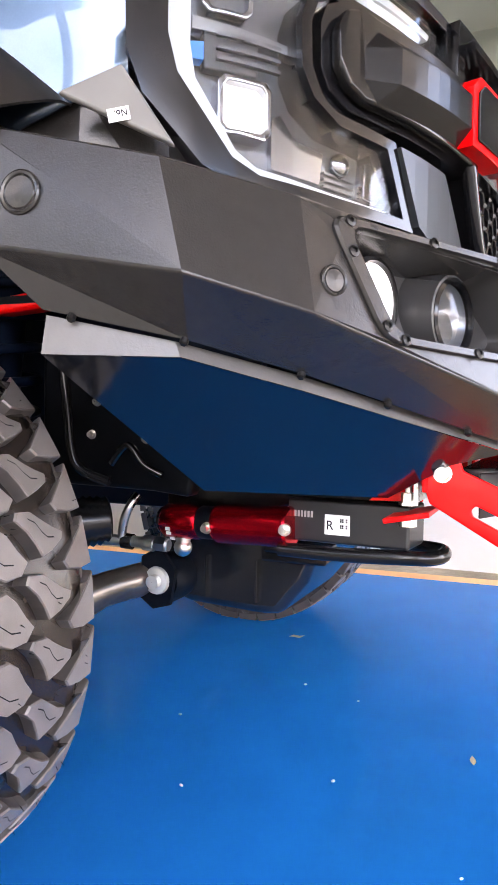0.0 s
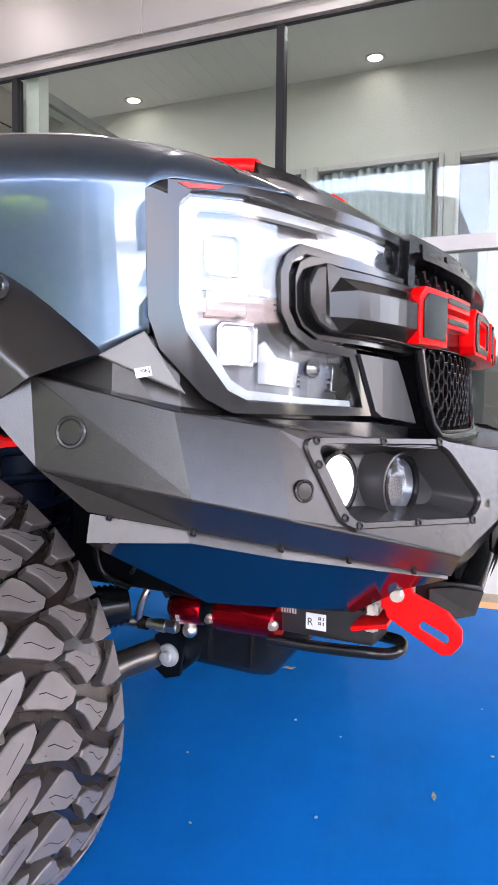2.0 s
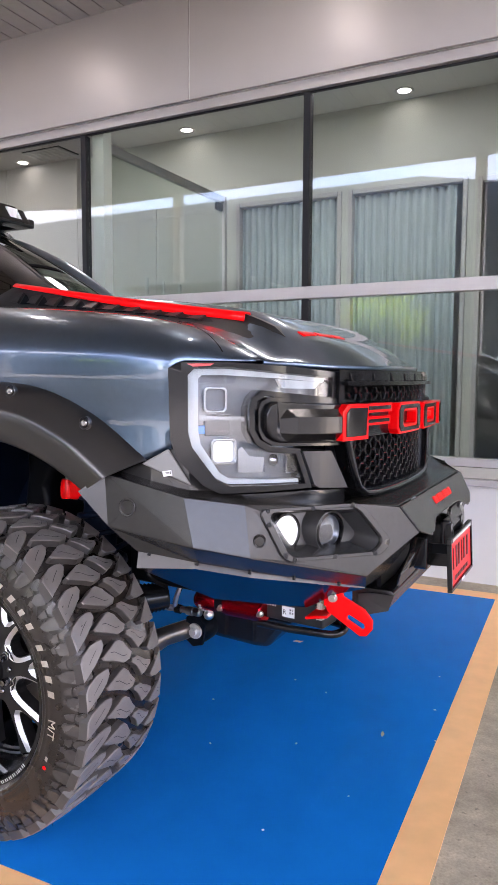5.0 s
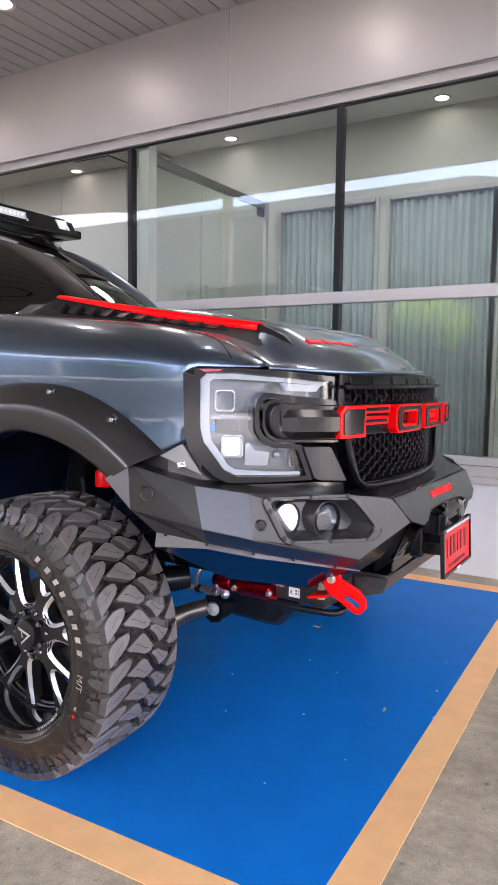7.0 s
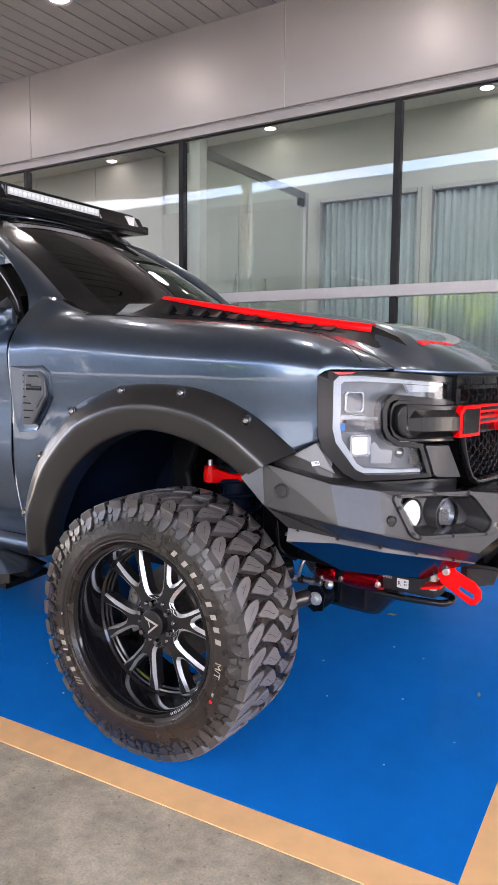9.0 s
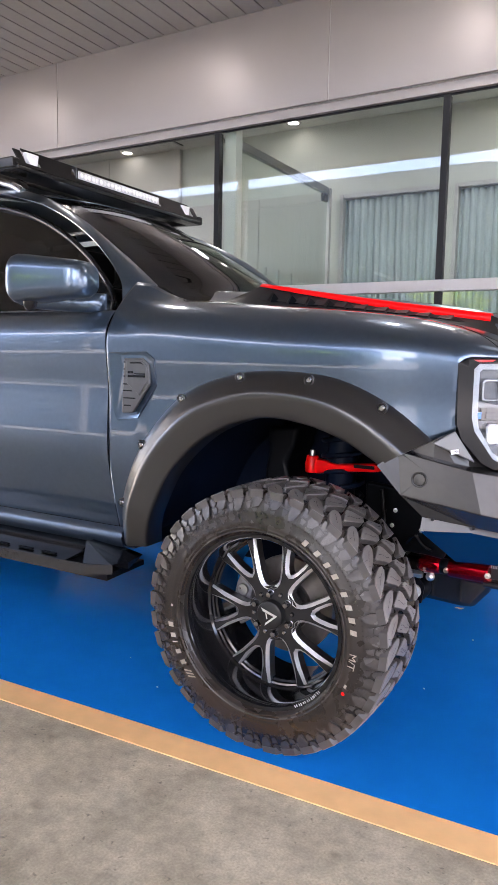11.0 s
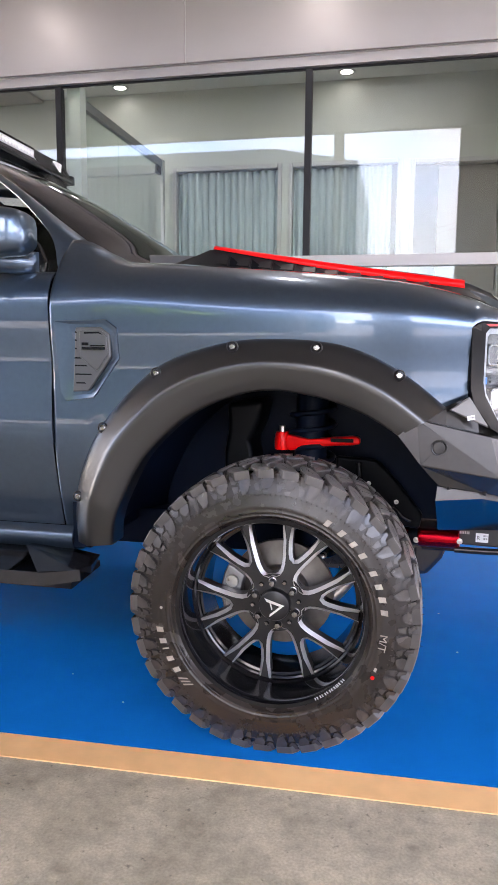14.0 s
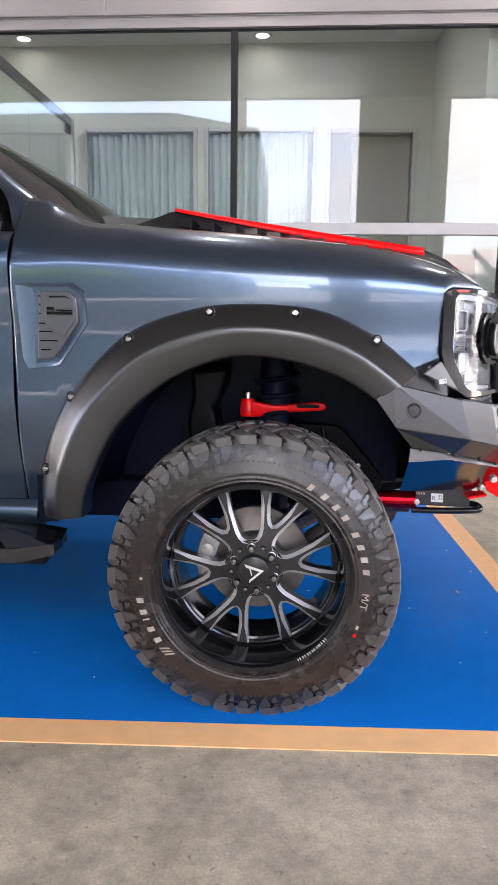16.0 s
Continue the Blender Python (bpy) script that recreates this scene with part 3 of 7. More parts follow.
def wheel(name, place, label):
    w = empty(name, place)
    w.parent = truck
    w["label"] = label
    N, mid = 37, 0.078
    # carcass
    bm = bmesh.new()
    half = [(0.268, -0.056), (0.2785, -0.0705), (0.2865, -0.079), (0.2865, -0.0815), (0.2895, -0.082), (0.291, -0.0805), (0.296, -0.0815), (0.2975, -0.0832), (0.300, -0.0834), (0.3015, -0.0825), (0.309, -0.0832), (0.318, -0.0835), (0.320, -0.0825), (0.345, -0.081), (0.352, -0.0785), (0.372, -0.0725), (0.388, -0.066), (0.400, -0.058), (0.4045, -0.046), (0.402, -0.030), (0.397, -0.016)]
    prof = half + [(r, 2 * mid - y) for r, y in half[::-1]]
    lathe(bm, prof, (0, 0, 0), "y", 96)
    tyre = part("tyre", bm, RUBBER, w, "black mud-terrain tyre", smooth=85)
    # tread
    shoulder_in = [(1.10, -0.071), (0.75, -0.030), (0.47, -0.002), (0.20, 0.014), (0.03, 0.012), (0.00, -0.005), (0.05, -0.030), (0.27, -0.060), (0.47, -0.071)]
    centre_in = [(0.45, 0.026), (0.63, -0.004), (0.73, 0.000), (0.93, 0.038), (1.13, 0.070), (1.10, 0.095), (0.93, 0.108), (0.73, 0.095), (0.45, 0.082), (0.28, 0.066), (0.30, 0.052)]
    centre_out = [(0.25, 0.098), (0.45, 0.114), (0.68, 0.125), (0.90, 0.133), (0.82, 0.153), (0.68, 0.175), (0.55, 0.178), (0.45, 0.160), (0.30, 0.143), (0.14, 0.126), (0.13, 0.104)]
    shoulder_out = [(0.20, 0.227), (0.24, 0.200), (0.20, 0.176), (0.05, 0.168), (-0.20, 0.190), (-0.45, 0.212), (-0.67, 0.227)]
    rnd = random.Random(5)
    bm, sides = bmesh.new(), bmesh.new()
    for i in range(N):
        for poly in (shoulder_in, centre_in, centre_out, shoulder_out):
            block(bm, sides, [(s + rnd.uniform(-0.012, 0.012), y) for s, y in poly], i, N, mid, 0.388)
    part("tread", bm, TREAD, tyre, "chunky tread blocks", smooth=35)
    tagged(part("tread_flank", sides, FLANK, tyre, "clean black flanks of the tread blocks"), kind="stuff")
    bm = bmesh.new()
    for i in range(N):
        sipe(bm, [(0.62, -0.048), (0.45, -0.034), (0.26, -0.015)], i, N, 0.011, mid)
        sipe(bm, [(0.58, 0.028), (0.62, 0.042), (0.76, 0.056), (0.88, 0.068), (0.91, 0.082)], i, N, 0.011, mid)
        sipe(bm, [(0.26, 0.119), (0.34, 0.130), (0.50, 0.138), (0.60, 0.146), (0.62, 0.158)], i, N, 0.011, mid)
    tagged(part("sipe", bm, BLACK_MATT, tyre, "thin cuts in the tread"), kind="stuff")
    # stepped lugs of the shoulder and fine sidewall ribs
    def skin(r):
        return -0.0815 + max(0, r - 0.345) ** 1.25 * 0.85
    rnd = random.Random(11)
    bm = bmesh.new()
    for i in range(N):
        odd = i % 2
        lugs = [([(-0.20, 0.410), (0.30, 0.410), (0.26, 0.392), (0.34, 0.384), (0.22, 0.366 - 0.008 * odd), (-0.02, 0.362 - 0.012 * odd), (-0.12, 0.376), (-0.06, 0.388)], 0.007),
                ([(0.40, 0.400), (0.74, 0.400), (0.70, 0.384), (0.60, 0.377), (0.46, 0.380)], 0.005),
                ([(0.44, 0.374), (0.70, 0.372), (0.64, 0.357), (0.50, 0.353 + 0.006 * odd)], 0.003),
                ([(-0.10, 0.357), (0.16, 0.360), (0.12, 0.350), (-0.04, 0.349)], 0.002)]
        for poly, d in lugs:
            d *= rnd.uniform(0.85, 1.15)
            for flip in (False, True):
                f, h = [], []
                for s, r in poly:
                    a = (i + 0.735 + s * 1.15) * math.tau / N
                    y0, y1 = skin(r) - d, skin(r) + 0.012
                    if flip:
                        y0, y1 = 2 * mid - y0, 2 * mid - y1
                    f.append(bm.verts.new((r * math.sin(a), y0, r * math.cos(a)))), h.append(bm.verts.new((r * math.sin(a), y1, r * math.cos(a))))
                bm.faces.new(f)
                for j in range(len(poly)):
                    k = (j + 1) % len(poly)
                    bm.faces.new((f[j], f[k], h[k], h[j]))
    for i in range(150):
        a0 = i * math.tau / 150
        q = [bm.verts.new((r * math.sin(a0 + da), skin(r) - d, r * math.cos(a0 + da))) for da, r, d in ((-0.004, 0.3445, 0.0002), (0.004, 0.3445, 0.0002), (0.004, 0.3485, 0.0016), (-0.004, 0.3485, 0.0016))]
        bm.faces.new(q)
    # base paler than the sidewall: the lugs' glossy highlights are put into the colour
    tagged(part("side_tread", bm, mat("highlight-toned shoulder rubber", (0.052, 0.045, 0.041), 0.19, bump=0.25, bscale=300, vary=0.4, scale=30, rvary=0.1), tyre, "stepped shoulder lugs"), kind="stuff")
    # raised marks on the sidewall, cream filled
    cream = mat("cream rubber", (0.34, 0.295, 0.24), 0.6, vary=0.2, scale=120)
    bm = bmesh.new()

    def mark(a0, a1, r0, r1, y=-0.0845, lean=0.0):
        q = []
        for a, r in ((a0, r0), (a1, r0), (a1 + lean, r1), (a0 + lean, r1)):
            a = radians(a)
            q.append(bm.verts.new((r * math.sin(a), y + max(0, r - 0.32) * 0.05, r * math.cos(a))))
        bm.faces.new(q)
    for a, wd in ((28.0, 4.4), (36.2, 4.6), (44.0, 4.2), (51.0, 4.4), (61.0, 4.2), (68.0, 4.4), (74.6, 4.6), (81.2, 4.4)):
        mark(a, a + wd * 0.62, 0.310, 0.329, lean=0.8)
    for a, wd in ((224.0, 1.0), (226.0, 1.0), (228.0, 1.0)):
        mark(a, a + wd, 0.314, 0.338, lean=3.0)
    for a, wd in ((234.0, 4.2), (240.6, 4.2), (247.2, 1.3), (250.4, 4.2), (256.6, 4.4)):
        mark(a, a + wd * 0.62, 0.316, 0.336, lean=0.6)
    mark(111.5, 113.6, 0.319, 0.3265, lean=0.3)
    txt = bpy.data.curves.new("letters", "FONT")
    txt.body, txt.size, txt.extrude, txt.align_x = "M/T", 0.030, 0.0004, "CENTER"
    to = new("letters", txt)
    bpy.context.view_layer.update()
    me = bpy.data.meshes.new_from_object(to)
    bpy.data.objects.remove(to)
    for v in me.vertices:
        a, rr = radians(98.5) + v.co.x / 0.318, 0.309 + v.co.y
        v.co = Vector((rr * math.sin(a), -0.0848 + max(0, rr - 0.32) * 0.05 - v.co.z, rr * math.cos(a)))
    me.materials.append(cream)
    lt = new("letters", me)
    lt.parent, lt["label"] = tyre, "cream raised letters on the sidewall"
    tagged(part("sidewall_print", bm, cream, tyre, "cream raised bars on the sidewall"), kind="stuff")
    # fine moulding whiskers left on the tread edge
    rnd = random.Random(3)
    bm = bmesh.new()
    for i in range(150):
        a, y = rnd.uniform(0, math.tau), rnd.choice((-0.062, -0.05, -0.03, 0.03, 0.09, 0.15, 0.21)) + rnd.uniform(-0.008, 0.008)
        d, rr = rnd.uniform(-0.25, 0.25), crown(y, mid) - 0.001
        tip = rr + rnd.uniform(0.004, 0.009)
        tube(bm, [(rr * math.sin(a), y, rr * math.cos(a)), (tip * math.sin(a + d * 0.02), y - 0.002, tip * math.cos(a + d * 0.02))], [0.0007, 0.0003], 3)
    tagged(part("whisker", bm, BLACK_MATT, tyre, "fine rubber moulding whiskers"), kind="stuff")
    bm = bmesh.new()
    lathe(bm, [(0.0005, -0.085), (0.0055, -0.085)], (0.291, 0, -0.148), "y", 16)
    part("dot", bm, RED, tyre, "small red paint dot")
    bm = bmesh.new()
    lathe(bm, [(0.0005, -0.0852), (0.0045, -0.0852)], (-0.315, 0, 0.0), "y", 16)
    part("dot", bm, cream, tyre, "small pale paint dot")
    for ob in (tyre, *tyre.children):
        for v in ob.data.vertices:
            rr = math.hypot(v.co.x, v.co.z)
            if rr > 0.34:
                k = (rr + (rr - 0.34) * 0.095) / rr
                v.co.x, v.co.z = v.co.x * k, max(v.co.z * k, -0.4135)
    # rim
    bm = bmesh.new()
    lathe(bm, [(0.266, -0.045), (0.2785, -0.060), (0.2805, -0.066), (0.2765, -0.0705), (0.266, -0.0695), (0.2615, -0.062), (0.2585, -0.045), (0.2545, -0.005), (0.2525, 0.035), (0.247, 0.042), (0.246, 0.052), (0.241, 0.055), (0.2395, 0.064), (0.233, 0.067), (0.231, 0.12), (0.236, 0.20), (0.25, 0.215)], (0, 0, 0), "y", 96)
    rim = part("rim", bm, mat("gloss black wheel paint", (0.006, 0.006, 0.007), 0.1, vary=0.1), w, "gloss black deep-dish alloy rim", smooth=30)
    spoke_mat = mat("satin black wheel face", (0.016, 0.015, 0.015), 0.3, 0.2, vary=0.1)
    milled = mat("milled aluminium", (0.86, 0.84, 0.82), 0.40, 0.9, vary=0.06, scale=50)
    half = [(29.9, 0.086), (24, 0.087), (18.5, 0.092), (15.3, 0.103), (14.4, 0.12), (14.9, 0.14), (16.6, 0.19), (18.8, 0.2495), (10.2, 0.2495), (8.3, 0.19), (5.6, 0.160), (2.9, 0.145), (0, 0.140)]
    outline = half + [(-a, r) for a, r in half[-2::-1]]
    for k in range(6):
        rot = 68 + 60 * k

        def at(a, r, y):
            a = radians(a + rot)
            dish = 0.012 * ((r - 0.09) / 0.15)
            return (r * math.cos(a), y + dish, r * math.sin(a))
        cx = 0.15
        inset = []
        n = len(outline)
        pts = [Vector((r * math.cos(radians(a)), r * math.sin(radians(a)))) for a, r in outline]
        for j in range(n):
            p0, p1, p2 = pts[j - 1], pts[j], pts[(j + 1) % n]
            nr = Vector((0, 0))
            for d in ((p1 - p0), (p2 - p1)):
                d.normalize()
                nr += Vector((d.y, -d.x))
            nr.normalize()
            inset.append(p1 + nr * (0.0100 if p1.length < 0.2 else 0.0085))
        hubside = [0, n - 1]
        for j in hubside:
            inset[j] = pts[j] * (0.97)
        bm = bmesh.new()
        f = [bm.verts.new(at(math.degrees(math.atan2(p.y, p.x)), p.length, 0.030)) for p in inset]
        c1 = bm.verts.new(at(29.9, 0.05, 0.03))
        c0 = bm.verts.new(at(-29.9, 0.05, 0.03))
        bm.faces.new(f + [c0, c1])
        b0 = [bm.verts.new(at(a, r, 0.040)) for a, r in outline]
        b1 = [bm.verts.new(at(a, r, 0.075)) for a, r in outline]
        for j in range(n - 1):
            bm.faces.new((b0[j], b0[j + 1], b1[j + 1], b1[j]))
        part("spoke", bm, spoke_mat, rim)
        bm = bmesh.new()
        u = [bm.verts.new(at(math.degrees(math.atan2(p.y, p.x)), p.length, 0.0302)) for p in inset]
        v = [bm.verts.new(at(a, r, 0.0398)) for a, r in outline]
        for j in range(n - 1):
            if j in (7, n - 9):
                continue
            bm.faces.new((u[j], u[j + 1], v[j + 1], v[j]))
        part("milled_edge", bm, milled, rim, "bright milled spoke edge")
    bm = bmesh.new()
    lathe(bm, [(0.088, 0.0315), (0.052, 0.0315), (0.050, 0.045), (0.05, 0.05)], (0, 0, 0), "y", 48)
    lathe(bm, [(0.088, 0.06), (0.0005, 0.06)], (0, 0, 0), "y", 48)
    part("hub_plate", bm, spoke_mat, rim, smooth=30)
    for k in range(6):
        a = radians(68 + 30 + 60 * k)
        bm = bmesh.new()
        c = (0.064 * math.cos(a), 0, 0.064 * math.sin(a))
        lathe(bm, [(0.0135, 0.031), (0.0135, 0.029), (0.011, 0.028)], c, "y", 16)
        lathe(bm, [(0.010, 0.030), (0.010, 0.012), (0.008, 0.008), (0.0005, 0.007)], c, "y", 8)
        part("lug_nut", bm, mat("black chrome nut", (0.30, 0.30, 0.31), 0.15, 1.0), rim, smooth=30)
        b6 = radians(68 + 60 * k)
        bm = bmesh.new()
        lathe(bm, [(0.0075, 0.033), (0.0075, 0.024), (0.005, 0.021), (0.0005, 0.021)], (0.069 * math.cos(b6), 0, 0.069 * math.sin(b6)), "y", 12)
        part("hub_stud", bm, mat("black chrome nut", (0.30, 0.30, 0.31), 0.15, 1.0), rim, smooth=30)
    bm = bmesh.new()
    lathe(bm, [(0.046, 0.04), (0.046, 0.006), (0.044, 0.002), (0.040, 0.0), (0.0005, -0.001)], (0, 0, 0), "y", 40)
    part("centre_cap", bm, spoke_mat, rim, smooth=30)
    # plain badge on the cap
    bm = bmesh.new()
    tri3 = [(-0.030, -0.022), (0.004, 0.031), (0.030, -0.022)]
    tri_in = [(-0.017, -0.0175), (0.004, 0.017), (0.021, -0.0175)]
    o = [bm.verts.new((x, -0.0018, z)) for x, z in tri3]
    q = [bm.verts.new((x, -0.0018, z)) for x, z in tri_in]
    for j in (0, 1):
        bm.faces.new((o[j], o[(j + 1) % 3], q[(j + 1) % 3], q[j]))
    bm.faces.new([bm.verts.new((x, -0.0018, z)) for x, z in ((-0.012, -0.010), (0.010, -0.010), (0.008, -0.006), (-0.0095, -0.006))])
    bm.transform(Matrix.Rotation(radians(75), 4, "Y"))
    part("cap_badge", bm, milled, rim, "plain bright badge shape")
    bm = bmesh.new()
    for a in (-60.5, -57.0, -53.5, -50, -46.5, -44, -40.5):
        for da, r0, r1 in ((0, 0.2662, 0.2745), (1.5, 0.2662, 0.2745)):
            q = []
            for aa, r in ((a + da, r0), (a + da + 0.7, r0), (a + da + 0.7, r1), (a + da, r1)):
                q.append(bm.verts.new((r * math.cos(radians(aa)), -0.0712, r * math.sin(radians(aa)))))
            bm.faces.new(q)
    part("lip_print", bm, FRAME_WHITE, rim, "small white marks on the rim lip")
    # brake
    bm = bmesh.new()
    lathe(bm, [(0.085, 0.115), (0.088, 0.128), (0.095, 0.13), (0.162, 0.13), (0.162, 0.155), (0.09, 0.155)], (0, 0, 0), "y", 64)
    lathe(bm, [(0.085, 0.115), (0.0005, 0.115)], (0, 0, 0), "y", 48)
    part("brake_disc", bm, mat("brake iron", (0.17, 0.155, 0.145), 0.4, 0.9, vary=0.2, scale=40), w, "grey vented brake disc", smooth=30)
    bm = bmesh.new()
    arc = [(radians(a), 0.182) for a in (150, 162, 174, 186, 198, 210)] + [(radians(a), 0.118) for a in (208, 196, 184, 172, 160, 152)]
    slab(bm, [(r * math.cos(a), r * math.sin(a)) for a, r in arc], "y", 0.09, 0.17)
    cal = part("brake_caliper", bm, mat("cast caliper", (0.30, 0.30, 0.31), 0.4, 0.8, vary=0.15, scale=60), w, "cast grey brake caliper", bevel=0.006)
    for a in (166, 194):
        bm = bmesh.new()
        lathe(bm, [(0.02, 0.088), (0.018, 0.083), (0.0005, 0.082)], (0.15 * math.cos(radians(a)), 0, 0.15 * math.sin(radians(a))), "y", 20)
        part("piston_cover", bm, STEEL, cal, smooth=30)
    return w


front_wheel = wheel("wheel", HUB, "black alloy wheel with milled Y spokes and mud-terrain tyre")
for place, turn in (((-3.27, 0, 0.415), 0), ((0.013, 2 * YC, 0.415), 180), ((-3.27, 2 * YC, 0.415), 180)):
    copy_thing(front_wheel, pose(*place, 0, 0, turn))


# ---- body panels ----
def crease_z(x):
    return curve(x, (-1.8, 1.245), (-0.938, 1.268), (-0.57, 1.275), (-0.08, 1.246), (0.397, 1.232), (0.54, 1.222))


def gap_z(x):
    return curve(x, (-0.78, 1.500), (-0.70, 1.498), (-0.633, 1.488), (-0.57, 1.452), (-0.51, 1.431), (-0.40, 1.425), (-0.11, 1.404), (0.163, 1.381), (0.36, 1.357), (0.48, 1.331), (0.56, 1.305), (0.63, 1.274), (0.672, 1.252), (0.69, 1.241))


def side_y(x, z):
    """The body side below the crease."""
    y = curve(z, (0.5, 0.15), (0.59, 0.125), (0.72, 0.088), (0.86, 0.066), (1.0, 0.066), (1.1, 0.066), (1.2, 0.055), (1.28, 0.052))
    if x > 0.15:
        y += 0.055 * ((x - 0.15) / 0.39) ** 2
    return y


OUT = [(-0.634, 0.547), (-0.630, 0.66), (-0.600, 0.79), (-0.525, 0.935), (-0.371, 1.092), (-0.191, 1.165), (-0.03, 1.186), (0.177, 1.172), (0.337, 1.105), (0.476, 0.998)]
INN = [(-0.502, 0.555), (-0.490, 0.625), (-0.452, 0.72), (-0.385, 0.84), (-0.26, 0.957), (-0.13, 1.02), (-0.01, 1.043), (0.13, 1.026), (0.25, 0.985), (0.352, 0.925)]
OUTS = smoothline([(x, 0, z) for x, z in OUT], 6)
INNS = smoothline([(x, 0, z) for x, z in INN], 6)


def arch_z(x):
    """Lower edge of the fender, hidden behind the flare."""
    pts = [(a * 0.55 + b * 0.45) for a, b in zip(OUTS, INNS)]
    for p, q in zip(pts, pts[1:]):
        if p.x <= x <= q.x and q.x > p.x:
            return p.z + (q.z - p.z) * (x - p.x) / (q.x - p.x)
    return 0.56 if x < 0 else 0.985


def panel(rows, name, material, parent, label="", thick=0.004, smooth=45, both=True):
    """A pressed panel from rows of points, and its mirror image on the other side."""
    made = []
    for side in ((0, 1) if both else (0,)):
        bm = bmesh.new()
        grid(bm, [[far_side(p) if side else Vector(p) for p in r] for r in rows])
        made.append(part(name, bm, material, parent, label, smooth=smooth))
        md = made[-1].modifiers.new("thick", "SOLIDIFY")
        md.thickness, md.offset = thick, 0
        made[-1].modifiers.move(1, 0)
    return made


def corner_y(x):
    """Outer edge of the body above the lamp corner."""
    return curve(x, (0.537, 0.107), (0.587, 0.152), (0.652, 0.214), (0.69, 0.266))


def fender():
    rows = []
    xs = [-0.697, -0.69, -0.66, -0.635, -0.61, -0.58] + [-0.55 + 0.03 * i for i in range(36)] + [0.52, 0.536, 0.538, 0.55, 0.565, 0.585, 0.605, 0.625, 0.645, 0.66, 0.675, 0.688]
    for x in xs:
        row = []
        if x < -0.57:
            zb = 0.535
        else:
            zb = arch_z(x)
        if x > 0.44:
            zb = 0.985 + (x - 0.44) * 0.45
        zc, zt = crease_z(x), gap_z(x)
        if x > 0.537:
            zc = 1.222 + 0.0175 * min(1, (x - 0.537) / 0.02)
            zb = zc - 0.001
        for i in range(15):
            z = zb + (zc - zb) * i / 14
            row.append((x, side_y(x, z), z))
        y0 = side_y(x, zc)
        if x > 0.537:
            y0 = corner_y(x)
            row = [(x, y0, p[2]) for p in row]
        for i in range(1, 15):
            a = i / 14 * math.pi / 2
            p = Vector((x, y0 + (0.302 - y0) * (1 - math.cos(a)) ** 1.05, zc + (zt - zc) * math.sin(a)))
            w = max(0.0, min(1.0, (-0.50 - x) / 0.17))
            row.append(p.lerp(Vector((x, y0 + (0.225 - y0) * (i / 14) ** 1.5, zc + (zt - zc) * (i / 14) ** 0.9)), w * w * (3 - 2 * w)))
        rows.append(row)
    panel(rows, "fender", PAINT, truck, "dark grey front fender", smooth=100)
    # seam from the hood edge down to the lamp
    for side in (0, 1):
        bm = bmesh.new()
        pts = []
        for i in range(13):
            x = 0.50 + 0.128 * i / 12
            y, zc, zt = 0.301 - (x - 0.50) * 0.745, 1.222 if x < 0.537 else 1.2395, gap_z(x)
            y0 = corner_y(x) if x > 0.537 else side_y(x, zc)
            a = math.acos(max(-1, min(1, 1 - (max(0, y - y0) / (0.302 - y0)) ** (1 / 1.05))))
            p = Vector((x, y - 0.0006, zc + (zt - zc) * math.sin(a) + 0.0012))
            pts.append(far_side(p) if side else p)
        tube(bm, pts, 0.0022, 6)
        part("hood_seam", bm, BLACK_MATT, truck, "thin dark seam between hood and fender", smooth=60)
    # door and cab side below the glass
    for x0, x1, nm in ((-1.76, -0.703, "front_door"), (-2.62, -1.766, "rear_door")):
        rows = []
        for i in range(25):
            x = x0 + (x1 - x0) * i / 24
            zc = crease_z(x)
            row = [(x, side_y(x, z) + 0.004 * math.sin((z - 0.6) * 14), z) for z in [0.585 + (zc - 0.585) * k / 22 for k in range(23)]]
            y0 = side_y(x, zc)
            zt = 1.388
            for k in range(1, 9):
                a = k / 8 * math.pi / 2
                row.append((x, y0 + 0.085 * (1 - math.cos(a)), zc + (zt - zc) * math.sin(a)))
            rows.append(row)
        panel(rows, nm, PAINT, truck, "dark grey cab door")
    # sill
    rows = []
    for i in range(2):
        x = (-2.7, -0.66)[i]
        rows.append([(x, 0.12, 0.582), (x, 0.095, 0.57), (x, 0.088, 0.545), (x, 0.10, 0.515), (x, 0.16, 0.495), (x, 0.3, 0.49)])
    panel(rows, "sill", PAINT, truck, "dark grey sill panel", smooth=60)
    # load bed
    rows = []
    for i in range(13):
        x = -4.35 + 1.72 * i / 12
        zb = 0.62
        d = abs(x + 3.27)
        if d < 0.56:
            zb = 0.55 + math.sqrt(0.56 ** 2 - d * d) * 1.05
        row = [(x, side_y(-1, z), z) for z in [zb + (1.25 - zb) * k / 8 for k in range(9)]]
        row += [(x, 0.06, 1.36), (x, 0.085, 1.40), (x, 0.14, 1.405)]
        rows.append(row)
    panel(rows, "bed_side", PAINT, truck, "dark grey load bed side")
    bm = bmesh.new()
    box(bm, (-4.36, 0.14, 0.6), (-4.32, 2 * YC - 0.14, 1.4))
    part("tailgate", bm, PAINT, truck, bevel=0.01)
    bm = bmesh.new()
    box(bm, (-4.3, 0.2, 0.58), (-2.64, 2 * YC - 0.2, 0.8))
    box(bm, (-4.3, 0.52, 0.42), (0.08, 0.62, 0.56))
    box(bm, (-4.3, 2 * YC - 0.62, 0.42), (0.08, 2 * YC - 0.52, 0.56))
    part("chassis", bm, LINER, truck, "black ladder frame", bevel=0.01)


